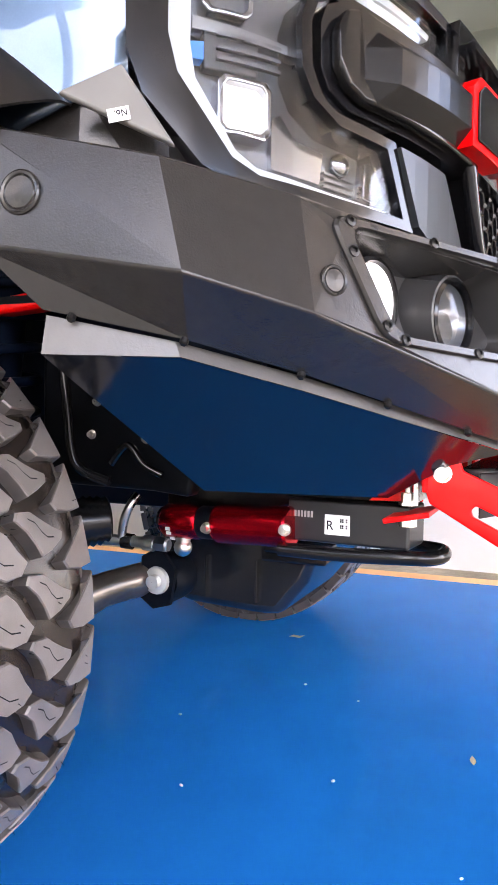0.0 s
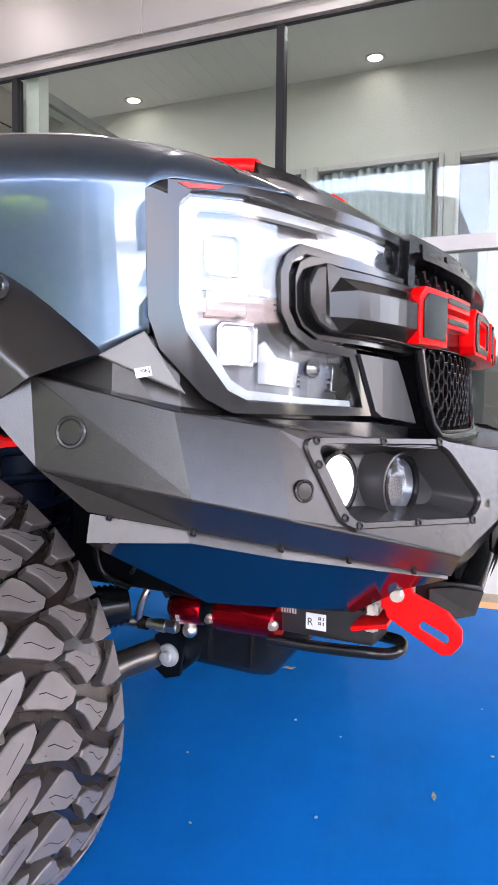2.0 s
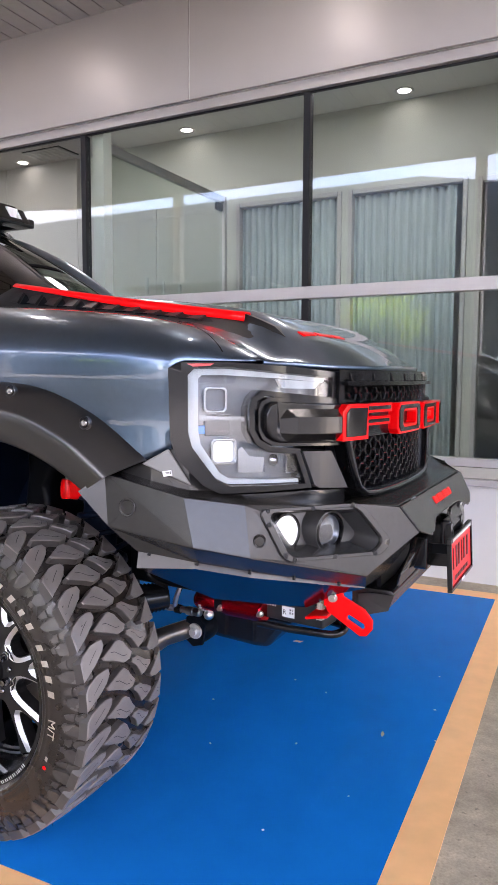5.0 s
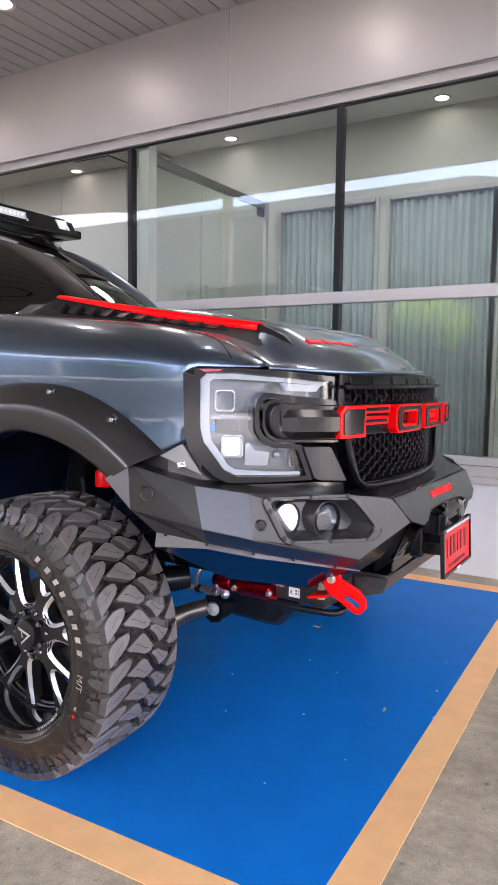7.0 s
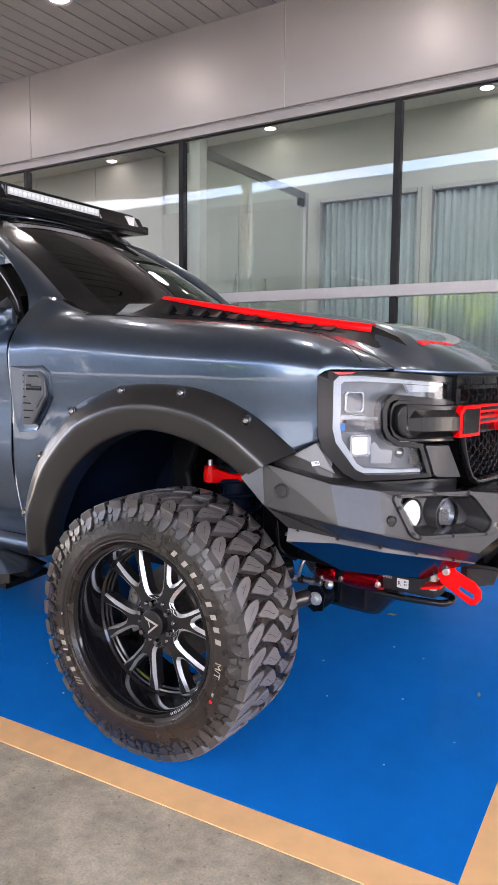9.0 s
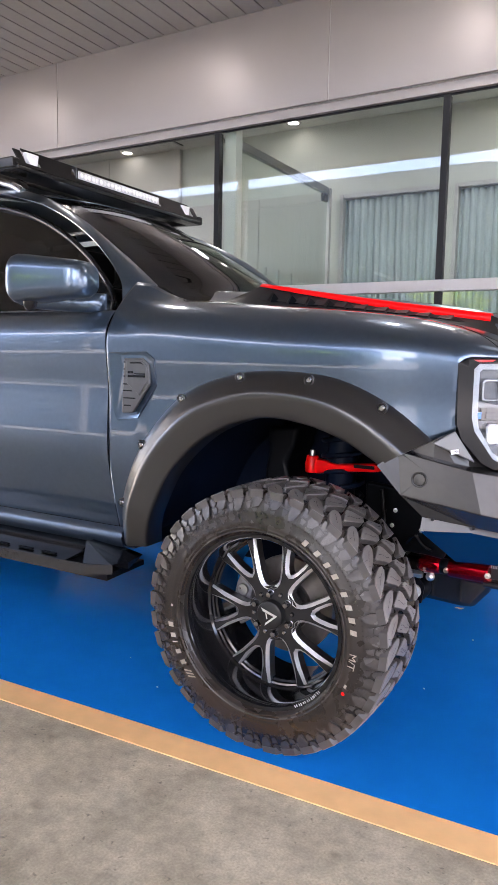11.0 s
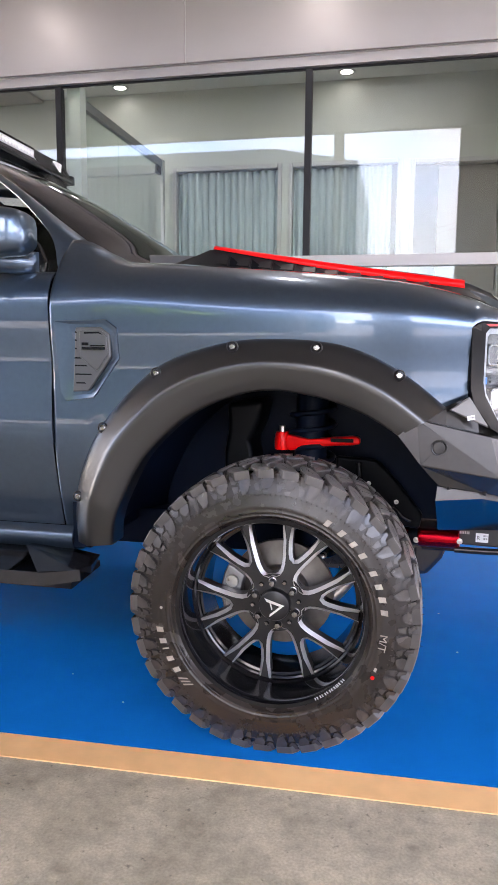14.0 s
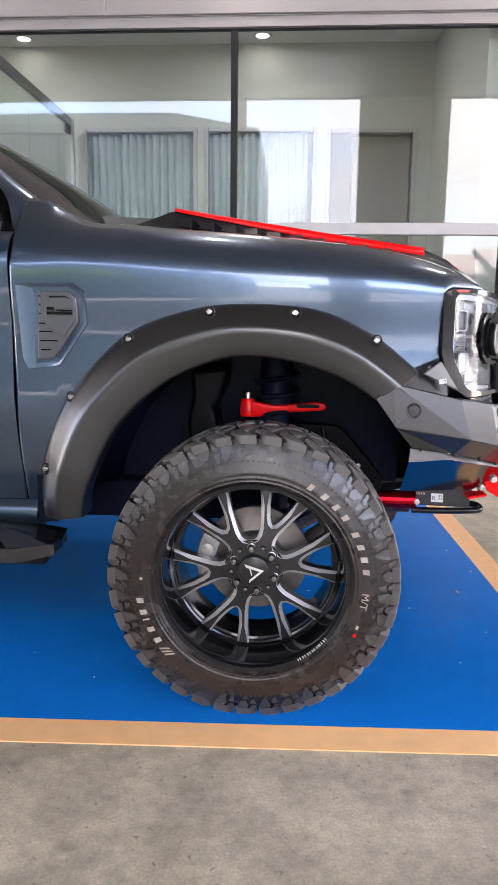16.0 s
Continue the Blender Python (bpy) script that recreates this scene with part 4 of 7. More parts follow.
def flare():
    sec = [(0.0, 0.066), (0.02, 0.052), (0.07, 0.040), (0.2, 0.022), (0.34, 0.006), (0.42, -0.004), (0.47, -0.008), (0.52, -0.009), (0.6, -0.007), (0.8, 0.0), (0.96, 0.006), (1.0, 0.010), (1.01, 0.02), (1.0, 0.10)]
    rows = []
    n = len(OUTS)
    for i, (a, b) in enumerate(zip(OUTS, INNS)):
        extra = 0.055 * max(0, (a.x - 0.15) / 0.39) ** 2
        rear = 0.03 * max(0, (0.72 - a.z) / 0.2) if a.x < -0.5 else 0
        rows.append([(a.x + (b.x - a.x) * u, y + extra * (1 - u * 0.8) + rear, a.z + (b.z - a.z) * u) for u, y in sec])
    fl = panel(rows, "wheel_arch_flare", FLARE, truck, "satin black riveted wheel arch flare", thick=0.003, smooth=50)
    # bolts in shallow round pockets
    for x, y, z in ((-0.607, 0.030, 0.702), (-0.524, 0.036, 0.916), (-0.352, 0.030, 1.084), (-0.12, 0.020, 1.162), (0.119, 0.022, 1.161), (0.346, 0.034, 1.088)):
        bm = bmesh.new()
        lathe(bm, [(0.0165, 0.006), (0.0165, -0.003), (0.0145, -0.005), (0.0125, -0.002)], (x, y, z), "y", 24)
        part("bolt_pocket", bm, FLARE, fl[0], smooth=30)
        bm = bmesh.new()
        lathe(bm, [(0.0092, 0.0), (0.0088, -0.005), (0.0065, -0.007), (0.0005, -0.0072)], (x, y, z), "y", 20)
        part("bolt", bm, mat("flare bolt", (0.38, 0.37, 0.36), 0.25, 1.0), fl[0], "bright domed bolt", smooth=30)
    # liner behind
    bm = bmesh.new()
    rows = [[(b.x * 1.0, 0.085, b.z + 0.004), (b.x * 1.06, 0.12, b.z + 0.03), (b.x * 1.06, 0.3, b.z + 0.05), (b.x * 1.02, 0.62, b.z)] for b in INNS]
    grid(bm, rows)
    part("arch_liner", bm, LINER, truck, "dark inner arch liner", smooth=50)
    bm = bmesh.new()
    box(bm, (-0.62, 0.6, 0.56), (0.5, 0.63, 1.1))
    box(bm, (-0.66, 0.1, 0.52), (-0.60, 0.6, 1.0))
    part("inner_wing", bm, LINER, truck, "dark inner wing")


fender()
flare()


# ---- hood and cab ----
def hood_front(y):
    """Front edge of the hood: x and z over y."""
    d = abs(y - YC)
    return curve(d, (0, 0.872), (0.2, 0.862), (0.385, 0.808), (0.5, 0.766), (0.6, 0.722), (0.665, 0.688)), curve(d, (0, 1.236), (0.385, 1.232), (0.665, 1.241))


def hood_base(x):
    return curve(x, (-0.78, 1.438), (-0.40, 1.427), (-0.11, 1.406), (0.163, 1.383), (0.36, 1.359), (0.48, 1.342), (0.60, 1.314), (0.72, 1.278), (0.90, 1.21))


def hood_z(x, y):
    """Height of the hood: flat shoulders, a raised middle and a rounded front edge."""
    d = abs(y - YC) / 0.663
    u = max(0.0, min(1.0, (0.86 - d) / 0.30))
    w = max(0.0, min(1.0, (x - 0.55) / 0.14))
    z = hood_base(x) + 0.002 + (0.056 - 0.024 * w * w * (3 - 2 * w)) * u * u * (3 - 2 * u)
    z += 0.006 * max(0, 1 - (abs(y - YC) / 0.44) ** 6) * max(0, min(1, (0.62 - x) / 0.25))
    xf, zf = hood_front(y)
    e = max(0.0, min(1.0, 1 - (xf - x) / 0.20))
    z = zf + (z - zf) * (1 - e ** 2.4)
    k = max(0.0, min(1.0, (abs(y - YC) - 0.50) / 0.155))
    edge = gap_z(x) if x > -0.45 else hood_base(x)
    return z * (1 - k * k * (3 - 2 * k)) + edge * k * k * (3 - 2 * k)


def hood():
    bm = bmesh.new()
    rows = []
    ny, nx = 56, 44
    for j in range(ny + 1):
        y = 0.306 + (2 * YC - 0.612) * j / ny
        xf, zf = hood_front(y)
        row = []
        for i in range(nx + 1):
            t = 1 - (1 - i / nx) ** 1.5
            x = -0.74 + 0.13 * (1 - ((y - YC) / 0.66) ** 2) + (xf + 0.74 - 0.13 * (1 - ((y - YC) / 0.66) ** 2)) * t
            row.append((x, y, hood_z(x, y)))
        row.append((xf - 0.004, y, zf - 0.012))
        row.append((xf - 0.03, y, zf - 0.014))
        rows.append(row)
    grid(bm, rows)
    hd = part("hood", bm, PAINT, truck, "dark grey clamshell hood", smooth=120)
    md = hd.modifiers.new("thick", "SOLIDIFY")
    md.thickness, md.offset = 0.004, -1
    hd.modifiers.move(1, 0)
    # red mark of three plain blocks across the front of the hood
    for y0, y1 in ((0.58, 0.68), (0.70, 0.82), (0.835, 0.925)):
        bm = bmesh.new()
        grid(bm, [[(0.662 + 0.020 * i / 3, y0 + (y1 - y0) * j / 6, hood_z(0.662 + 0.020 * i / 3, y0 + (y1 - y0) * j / 6) + 0.001) for j in range(7)] for i in range(4)])
        mk = part("hood_mark", bm, RED, hd, "plain red block on the hood", smooth=60)
        md = mk.modifiers.new("thick", "SOLIDIFY")
        md.thickness, md.offset = 0.003, 0
    # raised louvred scoop on each side with a red top edge
    for side in (0, 1):
        def s(p):
            return far_side(p) if side else Vector(p)

        def top(t):
            return 1.502 - 0.119 * t - 0.003 * math.sin(t * math.pi)
        bm = bmesh.new()
        rows = []
        for i in range(27):
            x = -0.48 + 1.15 * i / 26
            t = (x + 0.285) / 0.826
            y = 0.45 + 0.048 * t
            zt = top(max(0, min(1, t))) - 0.006
            wide = 0.062 + 0.026 * max(0, min(1, t)) + 0.03 * max(0, min(1, (t - 0.75) / 0.25))
            low = hood_z(x, y - wide) - 0.004
            if x < -0.285:
                u = (x + 0.48) / 0.195
                zt = low + 0.004 + (zt - low - 0.004) * u ** 1.1
            if t > 1:
                u = (x - 0.541) / 0.129
                zt = zt - 0.01 - (zt - 0.01 - hood_z(x, y) - 0.001) * min(1, u) - 0.004 * u
            inner = hood_z(x, y + 0.2) - 0.004
            rows.append([s((x, y - wide, low)), s((x, y - wide + 0.006, low + 0.005)), s((x, y - 0.016, max(low + 0.004, zt - 0.020))), s((x, y, zt)), s((x, y + 0.05, zt + 0.001)), s((x, y + 0.2, min(inner, zt)))])
        grid(bm, rows)
        part("scoop_cover", bm, mat("matt black scoop", (0.010, 0.010, 0.0105), 0.42, bump=0.06, bscale=700, vary=0.15), hd, "matt black hood scoop cover", smooth=35)
        bm = bmesh.new()
        rows = []
        for i in range(17):
            t = i / 16
            x = -0.285 + 0.826 * t
            y = 0.45 + 0.048 * t
            zt = top(t)
            h = 0.010 + 0.018 * min(1, t * 1.6)
            rows.append([s((x, y - 0.018, zt - h)), s((x, y - 0.011, zt - 0.005)), s((x, y - 0.003, zt)), s((x, y + 0.022, zt + 0.001)), s((x, y + 0.026, zt - 0.006))])
        grid(bm, rows)
        st = part("scoop_strip", bm, RED, hd, "glossy red strip", smooth=50)
        md = st.modifiers.new("thick", "SOLIDIFY")
        md.thickness = 0.004
        # wedge-shaped louvre openings, each with a raised lip behind
        for i in range(10):
            x = -0.225 + 0.073 * i

            def at(x, w):
                t = (x + 0.285) / 0.826
                y = 0.45 + 0.048 * t
                wide = 0.062 + 0.026 * max(0, min(1, t))
                lo, hi = Vector((x, y - wide + 0.006, hood_z(x, y - wide) + 0.001)), Vector((x, y - 0.016, top(t) - 0.026))
                return lo.lerp(hi, w) + Vector((0, -0.0025, 0.0025))
            bm = bmesh.new()
            plate(bm, [s(at(x, 0.88)), s(at(x + 0.002, 0.22)), s(at(x + 0.040, 0.30)), s(at(x + 0.012, 0.75))], 0.003)
            part("louvre", bm, BLACK_MATT, hd, "dark louvre slot")
            bm = bmesh.new()
            off = s((0, -0.006, 0.004)) - s((0, 0, 0))
            a, b, c, d = s(at(x - 0.004, 0.9)), s(at(x - 0.004, 0.2)), s(at(x - 0.050, 0.32)), s(at(x - 0.046, 0.80))
            vs = [bm.verts.new(v) for v in (a, b, c, d, a + off, b + off)]
            for f in ((4, 5, 2, 3), (0, 1, 5, 4), (1, 2, 5), (0, 4, 3)):
                bm.faces.new([vs[k] for k in f])
            part("louvre_lip", bm, mat("matt black scoop", (0.010, 0.010, 0.0105), 0.42), hd, "matt black louvre lip")


def cab():
    # pillar, roof rail and roof skin as one pressed shell
    rail = [(-0.703, 0.150, 1.33), (-0.735, 0.185, 1.42), (-0.755, 0.205, 1.49), (-0.80, 0.222, 1.55), (-0.90, 0.243, 1.645), (-1.04, 0.265, 1.742), (-1.20, 0.285, 1.822), (-1.36, 0.30, 1.875), (-1.6, 0.312, 1.925), (-2.0, 0.325, 1.955), (-2.55, 0.34, 1.93)]
    ws = [(-0.50, 0.272, 1.375), (-0.585, 0.297, 1.44), (-0.68, 0.320, 1.498), (-0.80, 0.345, 1.582), (-0.93, 0.372, 1.668), (-1.08, 0.40, 1.760), (-1.24, 0.425, 1.845), (-1.39, 0.445, 1.915), (-1.6, 0.46, 1.962), (-2.0, 0.47, 1.985), (-2.55, 0.475, 1.965)]
    rl, wl = smoothline(rail, 5), smoothline(ws, 5)
    rows = []
    for a, b in zip(rl, wl):
        row = []
        for k in range(8):
            t = k / 7
            p = a.lerp(b, t)
            p.z += 0.018 * math.sin(math.pi * t)
            p.y -= 0.006 * math.sin(math.pi * t)
            row.append(p)
        rows.append(row)
    panel(rows, "pillar_rail", PAINT, truck, "dark grey windscreen pillar and roof rail", smooth=50)
    bm = bmesh.new()
    roof = []
    for p in wl:
        if p.x > -1.385:
            continue
        n = 16
        roof.append([(p.x + 0.055 * (1 - (2 * k / n - 1) ** 2) * max(0, min(1, (p.x + 1.9) / 0.5)), p.y + (2 * YC - 2 * p.y) * k / n, p.z + 0.028 * (1 - (2 * k / n - 1) ** 2)) for k in range(n + 1)])
    grid(bm, roof)
    rf = part("roof", bm, PAINT, truck, "dark grey cab roof", smooth=50)
    md = rf.modifiers.new("thick", "SOLIDIFY")
    md.thickness = 0.02
    # windscreen
    bm = bmesh.new()
    rows = []
    for p in wl:
        if p.x < -1.40:
            break
        n = 20
        rows.append([(p.x + 0.15 * (1 - (2 * k / n - 1) ** 2) * (0.95 - 0.55 * (-0.56 - p.x) / 0.84), p.y + 0.002 + (2 * YC - 2 * p.y) * k / n, p.z + 0.022 * (1 - (2 * k / n - 1) ** 2)) for k in range(n + 1)])
    grid(bm, rows)
    g = part("windscreen", bm, TINT, truck, "dark tinted windscreen", smooth=60)
    bm = bmesh.new()
    grid(bm, [[(p[0] + dx, p[1], p[2] + dz) for p in (r[0], r[1], r[2])] for r, dx, dz in [(r, 0.002, 0.002) for r in rows]])
    grid(bm, [[(p[0] + 0.002, p[1], p[2] + 0.002) for p in r] for r in rows[:4]])
    grid(bm, [[(p[0] + 0.002, p[1], p[2] + 0.002) for p in r] for r in rows[-4:]])
    grid(bm, [[(p[0] + 0.002, p[1], p[2] + 0.002) for p in (r[-1], r[-2], r[-3])] for r in rows])
    part("windscreen_border", bm, GLOSS_BLACK, g, "black ceramic border of the glass", smooth=60)
    # rubber and dark cabin behind the glass
    bm = bmesh.new()
    box(bm, (-1.2, 0.34, 1.2), (-0.62, 2 * YC - 0.34, 1.40))
    part("dashboard", bm, BLACK_MATT, truck, "black dashboard", bevel=0.03)
    for y in (0.62, 1.31):
        bm = bmesh.new()
        box(bm, (-1.95, y - 0.24, 0.95), (-1.75, y + 0.24, 1.62))
        box(bm, (-1.92, y - 0.13, 1.63), (-1.82, y + 0.13, 1.82))
        part("seat", bm, BLACK_MATT, truck, "black cab seat", bevel=0.04)
    # side glass
    for side in (0, 1):
        bm = bmesh.new()
        top = [p for p in rl if p.z > 1.40]
        rows = [[], []]
        for p in top:
            q, b = Vector((p.x - 0.045, p.y + 0.012, p.z - 0.05)), Vector((p.x - 0.045, 0.148, 1.385))
            if q.z < b.z:
                q.z = b.z
            rows[0].append(far_side(q) if side else q), rows[1].append(far_side(b) if side else b)
        grid(bm, rows)
        part("side_glass", bm, TINT, truck, "dark tinted door glass", smooth=60)
        bm = bmesh.new()
        pts = [Vector((p.x - 0.043, p.y + 0.004, p.z - 0.048)) for p in top]
        tube(bm, [far_side(p) if side else p for p in pts], 0.012, 8)
        tube(bm, [far_side(p) if side else Vector(p) for p in ((-0.80, 0.140, 1.388), (-1.5, 0.138, 1.392), (-2.5, 0.14, 1.392))], 0.010, 8)
        part("window_seal", bm, BLACK_SATIN, truck, "black window seal", smooth=60)
    bm = bmesh.new()
    box(bm, (-2.64, 0.3, 0.8), (-2.6, 2 * YC - 0.3, 1.95))
    part("cab_back", bm, PAINT, truck, bevel=0.01)
    # black trim where the pillar foot meets the fender
    bm = bmesh.new()
    rows = []
    for i in range(9):
        t = i / 8
        x = -0.757 + 0.215 * t
        rows.append([(x, 0.302, gap_z(x) - 0.002), (x, 0.24 + 0.05 * t, 1.492 - 0.06 * t)])
    grid(bm, rows)
    part("cowl_trim", bm, BLACK_SATIN, truck, "black cowl trim")
    # silver roof mouldings
    for side in (0, 1):
        bm = bmesh.new()
        pts = smoothline([(-1.44, 0.36, 1.925), (-1.52, 0.355, 1.965), (-1.7, 0.355, 1.992), (-2.4, 0.365, 1.995)], 6)
        tube(bm, [far_side(p) if side else p for p in pts], 0.018, 10)
        part("roof_rail", bm, mat("silver roof rail", (0.55, 0.57, 0.6), 0.25, 0.9), truck, "silver roof rail", smooth=60)


def mirror():
    bm = bmesh.new()
    rows = []
    n = 19
    for i in range(n):
        a = i / (n - 1)
        end = min(1.0, 0.30 + 0.70 * math.sin(min(1, a / 0.22) * math.pi / 2)) * min(1.0, 0.80 + 0.20 * math.sin(min(1, (1 - a) / 0.10) * math.pi / 2))
        x = -1.035 + 0.305 * a
        hz = 0.098 - 0.036 * a
        row = []
        for k in range(28):
            b = k / 28 * math.tau
            cy, cz = math.cos(b), math.sin(b)
            cy, cz = abs(cy) ** 0.62 * math.copysign(1, cy), abs(cz) ** 0.62 * math.copysign(1, cz)
            row.append((x, -0.075 + 0.075 * a + 0.085 * cy * (1 - 0.25 * a) * end, 1.489 - 0.001 * a + cz * hz * end))
        rows.append(row)
    vs = grid(bm, rows, True)
    bm.faces.new(vs[0]), bm.faces.new(vs[-1])
    md = part("door_mirror", bm, PAINT, truck, "dark grey door mirror with black lower half", smooth=60)
    bm = bmesh.new()
    rows = []
    for i in range(12):
        t = i / 11
        c = Vector((-0.98 + 0.205 * t, -0.07 + 0.215 * t, 1.424 - 0.010 * t))
        k0 = 0.75 + 0.25 * min(1, t * 5)
        rows.append([c + Vector((0.0, 0.048 * k0 * math.cos(k / 16 * math.tau), 0.038 * k0 * math.sin(k / 16 * math.tau))) for k in range(16)])
    vs = grid(bm, rows, True)
    bm.faces.new(vs[0]), bm.faces.new(vs[-1])
    part("mirror_arm", bm, PAINT, md, "mirror arm", smooth=60)
    bm = bmesh.new()
    slab(bm, [(-0.86, 1.380), (-0.755, 1.384), (-0.748, 1.42), (-0.775, 1.475), (-0.80, 1.50), (-0.865, 1.47)], "y", 0.142, 0.165)
    part("mirror_foot", bm, BLACK_SATIN, md, "black mirror foot", bevel=0.006)
    bm = bmesh.new()
    lathe(bm, [(0.0005, -0.022), (0.012, -0.020), (0.022, -0.006), (0.026, 0.012)], (-0.93, -0.085, 1.397), "z", 20)
    part("camera_pod", bm, GLOSS_BLACK, md, "small black camera pod", smooth=50)


def side_vent():
    outer = [(-0.682, 1.236), (-0.515, 1.240), (-0.480, 1.215), (-0.476, 1.125), (-0.562, 1.004), (-0.655, 0.992), (-0.672, 1.02)]
    inner = [(-0.615, 1.222), (-0.530, 1.224), (-0.500, 1.202), (-0.496, 1.128), (-0.574, 1.020), (-0.628, 1.016), (-0.622, 1.10)]
    bm = bmesh.new()
    o0 = [bm.verts.new((x, side_y(x, z) - 0.001, z)) for x, z in outer]
    o1 = [bm.verts.new((x * 0.985 - 0.009, side_y(x, z) - 0.007, z * 0.985 + 0.0165)) for x, z in outer]
    o2 = [bm.verts.new((x, side_y(x, z) + 0.0, z)) for x, z in inner]
    for u, v in ((o0, o1), (o1, o2)):
        for j in range(7):
            bm.faces.new((u[j], u[(j + 1) % 7], v[(j + 1) % 7], v[j]))
    bm.faces.new(o2)
    v = part("side_vent", bm, PAINT, truck, "dark grey fender vent surround", smooth=25)
    bm = bmesh.new()
    slab(bm, [(x * 0.94 - 0.034, z * 0.94 + 0.067) for x, z in inner], "y", 0.046, 0.06)
    insert = mat("satin grey vent plastic", (0.085, 0.088, 0.094), 0.30, 0.3, vary=0.05)
    part("vent_plate", bm, insert, v, "satin grey vent insert", bevel=0.004)
    bm = bmesh.new()
    slab(bm, [(-0.598, 1.206), (-0.53, 1.208), (-0.509, 1.190), (-0.507, 1.135), (-0.543, 1.086), (-0.597, 1.128)], "y", 0.0415, 0.048)
    part("vent_shield", bm, insert, v, "raised grey shield of the vent", bevel=0.003)
    for x0, x1, z in ((-0.618, -0.606, 1.202), (-0.618, -0.606, 1.178), (-0.618, -0.606, 1.153), (-0.620, -0.594, 1.125), (-0.620, -0.574, 1.102), (-0.619, -0.560, 1.076), (-0.617, -0.580, 1.050)):
        bm = bmesh.new()
        slab(bm, [(x0 + 0.005, z + 0.002), (x1 - 0.004, z + 0.002), (x1, z - 0.0022), (x0 + 0.005, z - 0.0022)], "y", 0.0445, 0.05)
        part("vent_slit", bm, BLACK_MATT, v, "dark vent slit")
    bm = bmesh.new()
    slab(bm, [(-0.582, 1.202), (-0.535, 1.203), (-0.52, 1.193), (-0.535, 1.198), (-0.582, 1.197)], "y", 0.0405, 0.045)
    part("vent_slit", bm, BLACK_MATT, v, "dark vent slit")
    bm = bmesh.new()
    for x0, x1, z0, z1 in ((-0.588, -0.568, 1.163, 1.171), (-0.588, -0.515, 1.150, 1.158), (-0.56, -0.515, 1.160, 1.164)):
        box(bm, (x0, 0.0365, z0), (x1, 0.0418, z1))
    part("badge", bm, GLOSS_BLACK, v, "small black badge bars")


def side_step():
    st = empty("running_board", (0, 0, 0))
    st.parent = truck
    st["label"] = "black steel side step under the sill"
    bm = bmesh.new()
    slab(bm, [(0.14, 0.512), (0.05, 0.508), (0.03, 0.494), (-0.085, 0.480), (-0.085, 0.470), (0.14, 0.480)], "x", -2.6, -0.80)
    part("tread_plate", bm, BLACK_SATIN, st, "black ribbed step plate", bevel=0.004)
    # thin folded front plate, kicked up at its end
    bm = bmesh.new()
    for x0, x1, za, zb, zc, zd in ((-2.6, -0.669, 0.483, 0.447, 0.493, 0.452), (-0.669, -0.548, 0.493, 0.452, 0.511, 0.478)):
        plate(bm, [(x0, -0.09, za), (x1, -0.09, zc), (x1, -0.09, zd), (x0, -0.09, zb)], 0.005)
    part("front_plate", bm, BUMPER, st, "folded dark front plate")
    # end wedge that slopes from the sill to a blunt tip
    bm = bmesh.new()
    r0, r1, f0, f1, t0, t1, q0, q1 = [bm.verts.new(p) for p in ((-0.80, 0.05, 0.528), (-0.80, 0.14, 0.520), (-0.69, -0.085, 0.492), (-0.565, -0.085, 0.506), (-0.555, 0.0, 0.496), (-0.57, 0.10, 0.500), (-0.555, 0.0, 0.470), (-0.80, 0.14, 0.47))]
    for q in ((r0, f0, f1, t0), (r0, t0, t1, r1), (t0, q0, t1), (t1, q0, q1, r1), (f1, q0, t0)):
        bm.faces.new(q)
    part("end_wedge", bm, BLACK_SATIN, st, "black wedge-shaped step end")
    bm = bmesh.new()
    slab(bm, [(-0.085, 0.447), (-0.085, 0.469), (0.12, 0.474), (0.12, 0.455)], "x", -2.6, -0.58)
    part("step_tube", bm, BLACK_MATT, st, "dark under side of the step")
    for x in (-0.90, -1.02, -1.15, -1.28):
        bm = bmesh.new()
        box(bm, (x - 0.035, -0.05, 0.488), (x + 0.035, -0.035, 0.4925))
        part("grip_slot", bm, BLACK_MATT, st)
    for k in range(2):
        bm = bmesh.new()
        box(bm, (-0.655 + k * 0.022, -0.04, 0.499), (-0.648 + k * 0.022, 0.0, 0.503))
        part("step_mark", bm, STEEL, st, "short pale mark")


